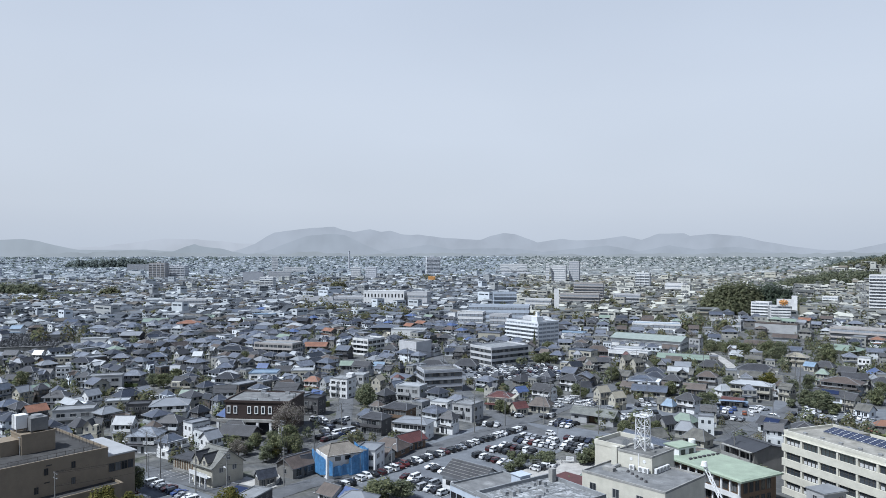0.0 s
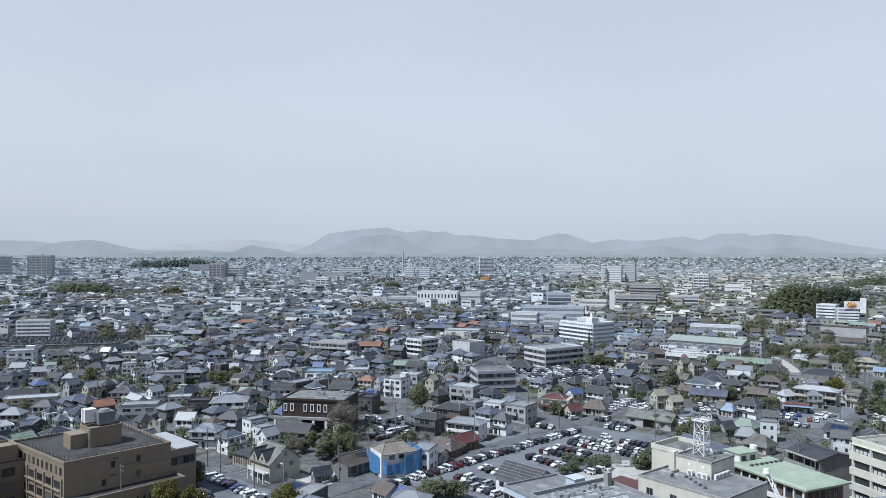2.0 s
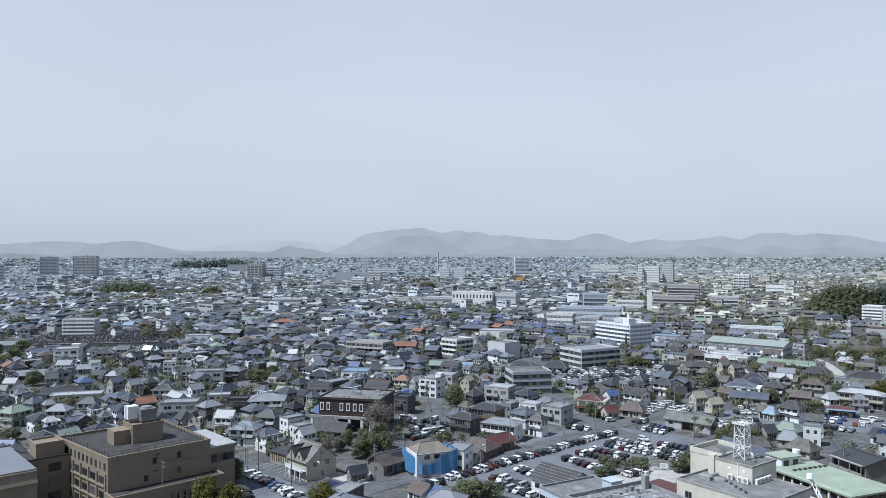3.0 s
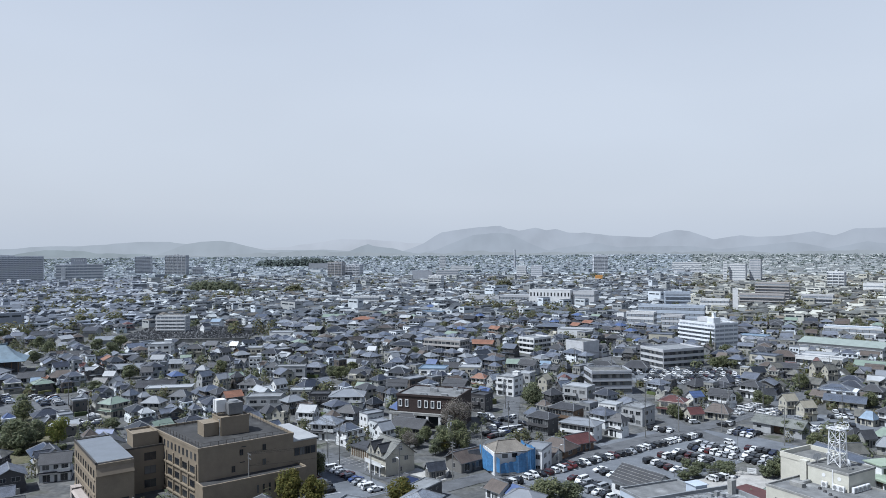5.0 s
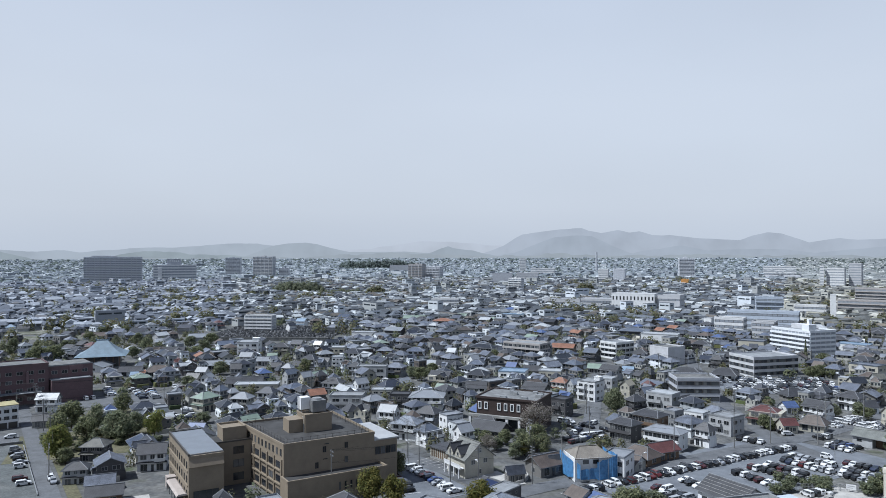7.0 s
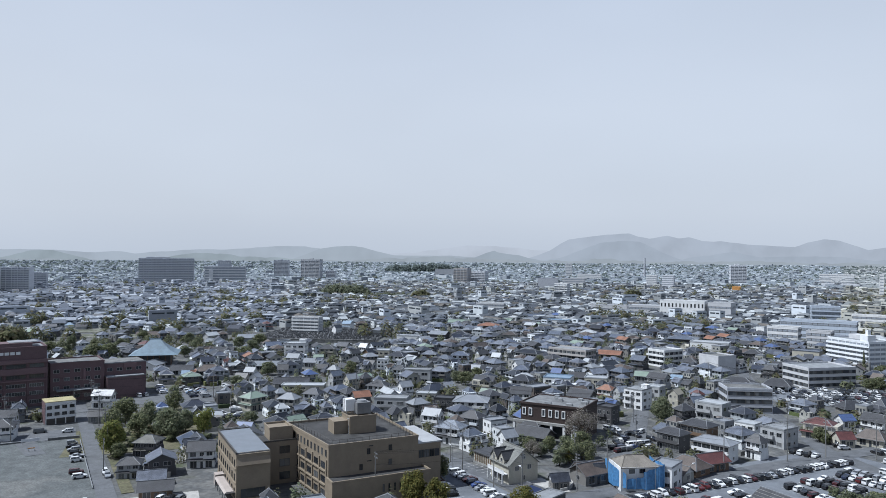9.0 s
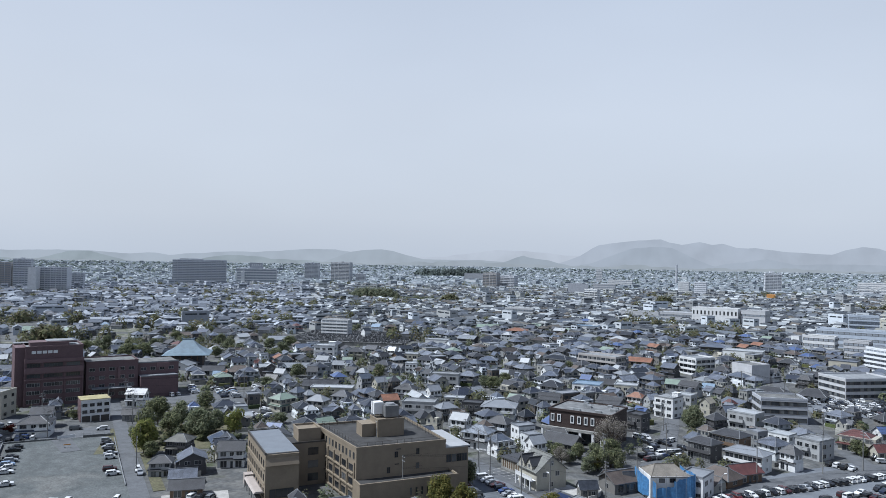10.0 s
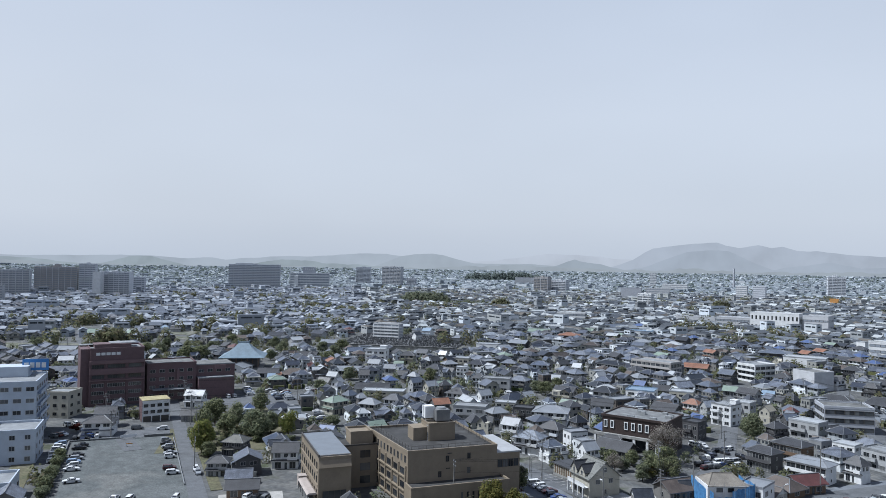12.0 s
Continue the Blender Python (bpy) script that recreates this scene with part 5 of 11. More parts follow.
def aircon_box(x, y, z, rot, label="white outdoor air-conditioning unit on a flat roof"):
    b = Build().box(-0.45, 0.45, -0.2, 0.2, 0.08, 0.85).box(-0.4, -0.3, -0.18, 0.18, 0, 0.08).box(0.3, 0.4, -0.18, 0.18, 0, 0.08)
    ob = thing("air_conditioner", label, "air conditioner", pose(x, y, z, 0, 0, rot) @ Matrix.Diagonal((1.4, 1.4, 1.4, 1)), b, M_WHITE_STEEL, "roof units")
    part("fan_grille", Build().tube(0, 0, 0, 0.04, 0.3, 0.3, 12), M_STEEL, ob, at=pose(0, -0.2, 0.47, 90, 0, 0))
    return ob


def tan_building():
    m = pose(-94.0, 150.0, 0, 0, 0, 50)
    ob = thing("public_building", "four-storey tan tiled public building with a railed flat roof", "public building", m)
    reserve(-94 + 12 * 0.643 - 13 * 0.766, 150 + 12 * 0.766 + 13 * 0.643, 30, 38, 50, 1)
    reserve(-94 - 13 * 0.643 - 23 * 0.766, 150 - 13 * 0.766 + 23 * 0.643, 26, 32, 50, 1)
    body = part("wall", Build().box(0, 24, 0, 28.5, -1, 13.6), M_TAN, ob)
    part("parapet", parapet(-0.08, 24.08, -0.08, 28.58, 13.58, 14.25, 0.35), M_TAN, ob)
    part("roof_deck", Build().box(0.3, 23.7, 0.3, 28.2, 13.6, 13.68), M_FELT, ob, "dark stained roof screed")
    part("railing", railing(1.3, 22.8, 1.0, 27.3, 13.68, 1.3), M_FRAME_DARK, ob, "dark steel roof railing")
    part("annex", Build().box(-0.6, 25.2, -4.9, 0, -1, 6.2), M_TAN, ob)
    part("annex_parapet", Build().box(-0.7, 25.3, -5.0, -4.6, 6.18, 6.7).box(-0.7, -0.3, -4.6, 0, 6.18, 6.7).box(24.9, 25.3, -4.6, 0, 6.18, 6.7), M_TAN, ob)
    part("annex_roof", Build().box(-0.3, 24.9, -4.6, -0.02, 6.2, 6.26), M_FELT, ob)
    part("side_hall", Build().box(24, 30.6, 0.2, 17.5, -1, 11.9), M_TAN, ob)
    part("side_hall_roof", Build().box(23.98, 31.0, -0.2, 17.9, 11.9, 12.25), M_SIDE_ROOF, ob, "pale sheet-metal roof")
    windows_on(ob, [(25.0 + 1.5 * i, 0.2, 9.2) for i in range(4)], 1.4, 2.0, 0)
    # left face: narrow slots above, three rows of wide windows with sills between pilasters
    windows_on(ob, [(0, 1.6 + 2.3 * i, 11.9) for i in range(12)], 0.95, 1.7, -90, bars=0)
    windows_on(ob, [(0, 3.3 + 4.4 * i, z) for i in range(6) for z in (8.75, 5.35, 2.0)], 2.7, 1.6, -90)
    for i in range(7):
        part("pilaster", Build().box(-0.28, 0.02, 0.75 + 4.4 * i, 1.35 + 4.4 * i, -0.5, 10.4), M_TAN, ob)
    for z in (7.7, 4.3, 1.0):
        part("sill_band", Build().box(-0.4, 0.02, 1.35, 27.2, z - 0.35, z), M_TAN, ob)
    # the long side stands a little out of square
    for p in ob.children:
        if p.data.users == 1 and p.matrix_basis.translation.length < 0.01:
            for v in p.data.vertices:
                v.co.x -= 0.1 * max(0.0, v.co.y) * max(0.0, 1 - max(0.0, v.co.x) / 24)
        elif p.matrix_basis.translation.x < 1:
            p.matrix_basis = pose(-0.1 * p.matrix_basis.translation.y, p.matrix_basis.translation.y, p.matrix_basis.translation.z, 0, 0, -84.3)
    windows_on(ob, [(10.4, 0, 11.6), (16.2, 0, 11.9), (8.4, 0, 7.9), (16.2, 0, 8.3)], 0.9, 1.5, 0)
    windows_on(ob, [(11.0, 0, 12.9), (10.6, 0, 9.2)], 1.2, 0.25, 0, bars=0)
    windows_on(ob, [(12.5 + 1.5 * i, -4.9, 3.6) for i in range(7)], 0.5, 1.9, 0, bars=0)
    hut = part("roof_hut", Build().box(9.0, 16.3, 10.0, 16.5, 13.6, 18.0).box(5.2, 9.0, 11.7, 16.5, 13.6, 17.0), M_TAN, ob)
    part("hut_parapet", parapet(8.9, 16.4, 9.9, 16.6, 17.98, 18.35, 0.25), M_TAN, ob)
    part("hut_door", DOOR, None, ob, at=pose(9.0, 11.0, 14.75, 0, 0, -90))
    part("pipe", Build().beam((8.85, 10.5, 13.7), (8.85, 10.5, 17.6), 0.18, 0, 6).beam((8.85, 10.5, 17.6), (8.85, 11.6, 17.6), 0.18, 0, 6), M_STEEL, ob)
    # the link with its stair tower, and the lower wing
    part("link_wall", Build().box(-11.6, -1.5, 20.5, 28.0, -1, 11.2), M_TAN, ob)
    part("link_roof", Build().box(-11.6, -1.6, 20.5, 28.0, 11.2, 11.3), M_FELT, ob)
    part("link_parapet", Build().box(-11.7, -2.2, 20.4, 20.7, 11.18, 11.6), M_FRAME_DARK, ob)
    windows_on(ob, [(-5.4, 20.5, z) for z in (8.9, 5.5, 2.1)], 2.8, 2.0, 0, bars=1)
    part("stair_tower", Build().box(-9.2, -3.0, 21.6, 27.6, 11.2, 14.3), M_TAN, ob)
    part("tower_parapet", parapet(-9.3, -3.3, 21.5, 28.1, 14.28, 14.8, 0.3), M_TAN, ob)
    part("wing_wall", Build().box(-19.9, -11.6, 10.4, 36.2, -1, 11.6), M_TAN, ob)
    part("wing_slope", Build().box(-19.85, -11.65, 9.7, 12.2, 9.0, 11.95, 0, top=(0.1, 1.2)), M_TAN, ob, "sloping tan tiled roof edge")
    part("wing_roof", Build().box(-19.6, -11.62, 10.8, 35.9, 11.6, 11.9), M_MEMBRANE, ob, "smooth blue-grey membrane roof")
    part("wing_parapet", Build().box(-20.0, -19.65, 10.5, 36.3, 11.58, 12.15).box(-19.65, -11.6, 35.95, 36.3, 11.58, 12.15), M_FRAME_DARK, ob)
    windows_on(ob, [(-19.9, 12.6 + 3.0 * i, z) for i in range(8) for z in (9.1, 5.7, 2.3)], 1.2, 1.7, -90)
    for z in (7.9, 4.5, 1.1):
        part("sill_band", Build().box(-20.1, -19.88, 11.3, 35.6, z - 0.25, z), M_TAN, ob)
    windows_on(ob, [(-15.8, 10.4, 2.0)], 6.0, 2.2, 0, bars=3)
    part("canopy", Build().box(-22.6, -19.9, 11.0, 25.0, 2.3, 2.7, 0, top=(0.5, 0.1)), M_CANOPY, ob, "pale pinkish sloping entrance canopy")
    part("porch", Build().box(-22.2, -19.95, 26.0, 28.6, -0.5, 2.8), M_CANOPY, ob)
    # plant on the hut
    tank = thing("cooling_tower", "square grey cooling tower with a round fan on a roof", "cooling tower", m @ pose(13.4, 13.3, 18.05), Build().box(-1.9, 1.9, -1.9, 1.9, 0.4, 3.3).box(-1.7, -1.5, -1.7, -1.5, 0, 0.4).box(1.5, 1.7, -1.7, -1.5, 0, 0.4).box(-1.7, -1.5, 1.5, 1.7, 0, 0.4).box(1.5, 1.7, 1.5, 1.7, 0, 0.4), M_TOWER)
    part("fan_ring", Build().tube(0, 0, 3.3, 3.75, 1.3, 1.2, 16), M_STEEL, tank)
    wt_ = thing("water_tank", "white panelled rooftop water tank on a steel frame", "water tank", m @ pose(10.4, 14.9, 18.05), Build().box(-1.3, 1.3, -1.3, 1.3, 0.9, 4.0), M_WHITE_STEEL)
    for i in range(5):
        part("canopy_post", Build().box(-22.5, -22.3, 11.2 + 3.4 * i, 11.4 + 3.4 * i, -0.5, 2.3), M_STEEL, ob)
    for sx in (-1.15, 1.15):
        for sy in (-1.15, 1.15):
            part("leg", Build().box(sx - 0.08, sx + 0.08, sy - 0.08, sy + 0.08, 0, 0.9), M_STEEL, wt_)
    part("ladder", Build().beam((-1.4, -0.3, 0), (-1.4, -0.3, 4.2), 0.06).beam((-1.4, 0.3, 0), (-1.4, 0.3, 4.2), 0.06), M_STEEL, wt_)


def brick_hall():
    ob = thing("brick_hall", "dark brown brick hall with white framed windows and columns", "hall", pose(-71.8, 234.6, 0, 0, 0, -6))
    reserve(-60.5, 242, 23, 19, -6, 1)
    part("wall", Build().box(0, 21.5, 1.6, 18, 4.2, 10.6).box(1.5, 21.5, 3.4, 18, -1, 4.2), M_BRICK, ob)
    part("parapet", parapet(-0.3, 21.8, 1.3, 18.3, 10.6, 11.3, 0.4), M_BRICK, ob)
    part("roof_deck", Build().box(0.1, 21.4, 1.7, 17.9, 10.6, 10.9), M_DECK, ob, "patched weathered roof membrane")
    part("beam", Build().box(-2.6, 20.6, 0.6, 1.6, 4.4, 5.2), M_CONCRETE, ob, "pale concrete portico beam")
    for x in (-2.2, 2.4, 6.8, 11.2, 15.6, 18.6):
        part("column", Build().box(x - 0.4, x + 0.4, 0.7, 1.5, -0.5, 4.4), M_WALL_WHITE, ob)
    part("glazing", Build().box(1.7, 18.0, 3.3, 3.4, 0.2, 4.0), M_GLASS, ob, "dark glazed front")
    for x in (1.2, 3.5, 8.2, 10.6, 12.9, 15.2):
        fr = Build()
        for x0, x1, z0, z1 in ((-0.62, 0.62, 1.0, 1.25), (-0.62, 0.62, -1.25, -1.0), (-0.62, -0.4, -1.0, 1.0), (0.4, 0.62, -1.0, 1.0)):
            fr.box(x0, x1, -0.22, 0.02, z0, z1)
        w = part("window", fr, M_WALL_WHITE, ob, "white framed window", at=pose(x, 1.6, 8.2))
        part("pane", Build().box(-0.4, 0.4, -0.06, 0.0, -1.0, 1.0), M_GLASS, w)
    r = random.Random(3)
    for i in range(9):
        x, y = r.uniform(8, 20), r.uniform(4, 16)
        w, d, h = r.uniform(0.8, 2.6), r.uniform(0.6, 1.4), r.uniform(0.4, 1.2)
        part("roof_plant", Build().box(x - w / 2, x + w / 2, y - d / 2, y + d / 2, 10.9, 10.9 + h), M_CONC_PALE if i % 2 else M_STEEL, ob)


def tarp_house():
    ob = thing("house", "two-storey house wrapped in blue scaffold netting for re-roofing", "house", pose(-28.9, 188.5, 0, 0, 0, 30), group="houses of the town")
    reserve(-29, 196, 13, 13, 30, 1)
    part("wall", Build().box(-1.2, 9.2, 1.0, 9.5, -0.5, 6.2), M_WALL_WHITE, ob)
    part("roof", Build().gable(-0.6, 8.6, 1.4, 9.0, 6.2, 1.9, over=0.5, hip=0.6), M_BOARDS, ob, "bare tan boarded hip roof")
    n = Build()
    r = random.Random(5)
    # the netting hangs in slightly uneven bays all round, higher on one side
    def sheet(xa, ya, xb, yb, z0a, z0b, z1a, z1b, k):
        px_, py_ = -(yb - ya), xb - xa
        ln = math.hypot(px_, py_)
        px_, py_ = px_ / ln, py_ / ln
        cols = []
        for i in range(k + 1):
            f = i / k
            o = r.uniform(-0.18, 0.18)
            cols.append(((xa + (xb - xa) * f + px_ * o, ya + (yb - ya) * f + py_ * o), z0a + (z0b - z0a) * f, z1a + (z1b - z1a) * f + r.uniform(-0.25, 0.25)))
        for (p, a0, a1), (q, b0, b1) in zip(cols, cols[1:]):
            n.quad([(p[0], p[1], a0), (q[0], q[1], b0), (q[0], q[1], b1), (p[0], p[1], a1)])
            n.quad([(q[0] + 0.03, q[1] + 0.03, b0), (p[0] + 0.03, p[1] + 0.03, a0), (p[0] + 0.03, p[1] + 0.03, a1), (q[0] + 0.03, q[1] + 0.03, b1)])
    sheet(0.0, 0.0, 4.6, 0.0, 0.9, 0.9, 3.2, 4.0, 6)
    sheet(4.6, 0.0, 10.2, 0.0, 0.6, 0.8, 5.2, 6.9, 8)
    sheet(10.2, 0.0, 10.2, 10.2, 0.8, 0.8, 6.7, 6.5, 8)
    sheet(-2.0, 10.2, -2.0, 4.0, 0.5, 0.5, 6.4, 5.8, 5)
    sheet(-2.0, 4.0, 0.0, 0.0, 0.8, 1.2, 5.8, 4.6, 4)
    part("netting", n, M_TARP, ob, "blue scaffold netting")
    for x, y in ((0, 0), (2.5, 0), (5.1, 0), (7.7, 0), (10.2, 0), (10.2, 3.4), (10.2, 6.8), (10.2, 10.2), (-2, 4), (-2, 10.2)):
        part("scaffold_pole", Build().beam((x, y - 0.1, -0.2), (x, y - 0.1, 7.3), 0.06), M_STEEL, ob)
    windows_on(ob, [(1.8, 1.0, 5.2), (4.6, 1.0, 5.2)], 1.6, 1.1, 0)


def chalet():
    ob = thing("house", "cream chalet-style house with steep gables and dormers", "house", pose(-65.2, 187.2, 0, 0, 0, -38), group="houses of the town")
    reserve(-58.9, 188.4, 9, 10, -38, 1)
    part("wall", Build().box(0, 8.6, 0, 9.4, -0.5, 5.2), M_WALL_CREAM, ob)
    part("roof", Build().gable(0, 8.6, 0, 9.4, 5.2, 3.7, over=0.5, end=1), [M_SHINGLE, M_WALL_CREAM], ob, "steep olive-grey shingle roof")
    for x in (1.9, 5.6):
        d = Build().box(-1.3, 1.3, 0, 3.0, 5.0, 6.4)
        dm = part("dormer", d, M_WALL_CREAM, ob, at=pose(x, -0.3, 0))
        g = Build().gable(-1.6, 3.2, -1.4, 1.4, 6.4, 1.7, over=0.25, end=None)
        part("dormer_roof", g, M_TILE_DARK, dm, at=pose(0, 1.6, 0, 0, 0, 90))
        gb = Build()
        gb.quad([(-1.4, -0.02, 6.35), (1.4, -0.02, 6.35), (0, -0.02, 8.0)])
        part("dormer_gable", gb, M_WALL_CREAM, dm)
        part("window", W_SMALL, None, dm, at=pose(0, -0.02, 6.1))
    part("balcony", Build().box(0.2, 8.2, -1.3, 0, 2.7, 2.85).box(0.2, 8.2, -1.3, -1.22, 2.85, 3.8), M_WALL_WHITE, ob, "white balustrade balcony")
    for x in (0.4, 2.7, 5.0, 7.3):
        part("post", Build().box(x - 0.12, x + 0.12, -1.3, -1.06, -0.4, 2.7), M_WALL_WHITE, ob)
    windows_on(ob, [(2.0, 0, 1.2), (5.2, 0, 1.2)], 1.9, 2.0, 0, dark=False)
    windows_on(ob, [(8.6, 2.6, 4.1), (8.6, 6.6, 4.1), (8.6, 4.7, 7.0), (8.6, 4.7, 1.4)], 1.3, 1.3, 90, dark=False)
    # the timber-faced garage beside it
    g = thing("garage", "low garage faced with upright timber boards", "garage", pose(-74.5, 198.5, 0, 0, 0, -32))
    reserve(-70.5, 199, 10, 7, -32, 0.5)
    part("wall", Build().box(0, 8.5, 0, 5.5, -0.4, 3.2), M_WALL_CREAM, g)
    part("roof", Build().box(-0.4, 8.9, -0.5, 6.0, 3.2, 3.5, 0, top=(0.1, 0.1)), M_TILE_DARK, g)
    for i in range(16):
        part("board", Build().box(0.3 + 0.5 * i, 0.62 + 0.5 * i, -0.1, 0.0, 0.6, 3.0), M_WALL_BROWN if i % 2 else M_WALL_CREAM, g)
    part("plinth", Build().box(-0.1, 8.6, -0.14, 0.02, -0.4, 0.6), M_CONCRETE, g)


def office():
    c, s = math.cos(radians(-69)), math.sin(radians(-69))
    L, D = 36.0, 16.5
    ob = thing("office_building", "off-white four-storey office with long dark window bands and rooftop solar panels", "office building", pose(85.0, 179.0, 0, 0, 0, -69))
    reserve(85 + c * L / 2 - s * D / 2, 179 + s * L / 2 + c * D / 2, L, D, -69, 1.5)
    part("wall", Build().box(0, L, 0, D, -1, 15.0), M_WALL_CREAM_COOL, ob)
    part("parapet", parapet(-0.05, L + 0.05, -0.05, D + 0.05, 14.98, 15.7, 0.35), M_WALL_CREAM_COOL, ob)
    part("roof_deck", Build().box(0.3, L - 0.3, 0.3, D - 0.3, 15.0, 15.08), M_DECK_WARM, ob, "pale beige weathered roof deck")
    for k in range(4):
        z = 13.3 - 3.6 * k
        for i in range(7):
            x0 = 1.0 + i * 5.0
            # a deep recess with its glazing bars
            bay = part("window", Build().box(x0, x0 + 4.5, -0.05, 0.0, z - 0.95, z + 0.85), M_GLASS, ob)
            fr = Build()
            for j in range(5):
                u = x0 + 4.5 * j / 4
                fr.box(u - 0.05, u + 0.05, -0.12, -0.05, z - 0.95, z + 0.85)
            fr.box(x0, x0 + 4.5, -0.1, -0.05, z - 0.05, z + 0.03)
            part("frame", fr, M_FRAME_DARK, bay)
            if (i * 3 + k * 5) % 4 == 0 or k == 3 or (k == 2 and i % 3):
                for j in range(4):
                    u = x0 + 4.5 * j / 4
                    part("pane", Build().box(u + 0.12, u + 1.0, -0.075, -0.05, z - 0.85, z - 0.1), M_BLIND, bay)
        part("sill_band", Build().box(-0.3, L + 0.3, -0.45, 0.02, z - 2.6, z - 0.95), M_WALL_CREAM_COOL, ob)
        part("lintel_band", Build().box(-0.3, L + 0.3, -0.45, 0.02, z + 0.85, z + 1.0), M_WALL_CREAM_COOL, ob)
        for i in range(8):
            x0 = 0.75 + i * 5.0 - 0.25
            if x0 < L:
                part("pier", Build().box(x0 - 0.25, x0 + 0.25, -0.35, 0.0, z - 0.95, z + 0.85), M_WALL_CREAM_COOL, ob)
    sp = thing("solar_array", "tilted rows of blue-black solar panels on the office roof", "solar panels", pose(85 + c * 4 - s * 8.6, 179 + s * 4 + c * 8.6, 15.1, 0, 0, -69))
    for i in range(17):
        for j in range(3):
            part("panel", Build().box(i * 1.75, i * 1.75 + 1.55, 0, 1.12, 0, 0.05), M_SOLAR, sp, at=pose(0, j * 1.26 * math.cos(0.2), 0.3 + j * 1.26 * math.sin(0.2), 11.5, 0, 0))
    part("rack", Build().box(0, 29.6, 0.1, 0.2, 0, 0.28).box(0, 29.6, 3.5, 3.6, 0, 0.95), M_STEEL, sp)
    part("backing", Build().box(-0.1, 29.7, 0, 3.75, -0.06, -0.02), M_WHITE_STEEL, sp, "pale steel frame between the panels", at=pose(0, 0, 0.3, 11.5, 0, 0))
    part("roof_plinth", Build().box(3, 11, 13.2, 15.8, 15.05, 15.9), M_DECK_WARM, ob)
    for i in range(6):
        part("vent", Build().box(3 + 5 * i, 3.9 + 5 * i, 3.0, 3.6, 15.05, 15.5), M_STEEL, ob)
    # the small pale hut before the office
    hut = thing("site_hut", "two-storey pale grey site hut with a metal roof", "hut", pose(83.4, 157.2, 0, 0, 0, 20.5))
    reserve(85.4, 160.6, 9, 7, 20.5, 1)
    part("wall", Build().box(0, 6.6, 0, 4.7, -0.5, 6.9), M_WALL_GREY, hut)
    part("roof", Build().box(-0.2, 6.8, -0.2, 4.9, 6.9, 7.1), M_METAL_GREY, hut)
    part("gutter", Build().box(-0.3, 6.9, -0.34, -0.2, 6.8, 6.95), M_STEEL, hut)
    windows_on(hut, [(1.6, 0, 5.4), (5.0, 0, 5.4), (1.6, 0, 2.0)], 1.5, 1.2, 0, dark=False)
    windows_on(hut, [(0, 2.4, 5.4)], 1.2, 1.2, -90, dark=False)
    reserve(74.0, 152.0, 26, 34, 20.5, 0)
    reserve(66.0, 190.0, 24, 12, -47, 0)



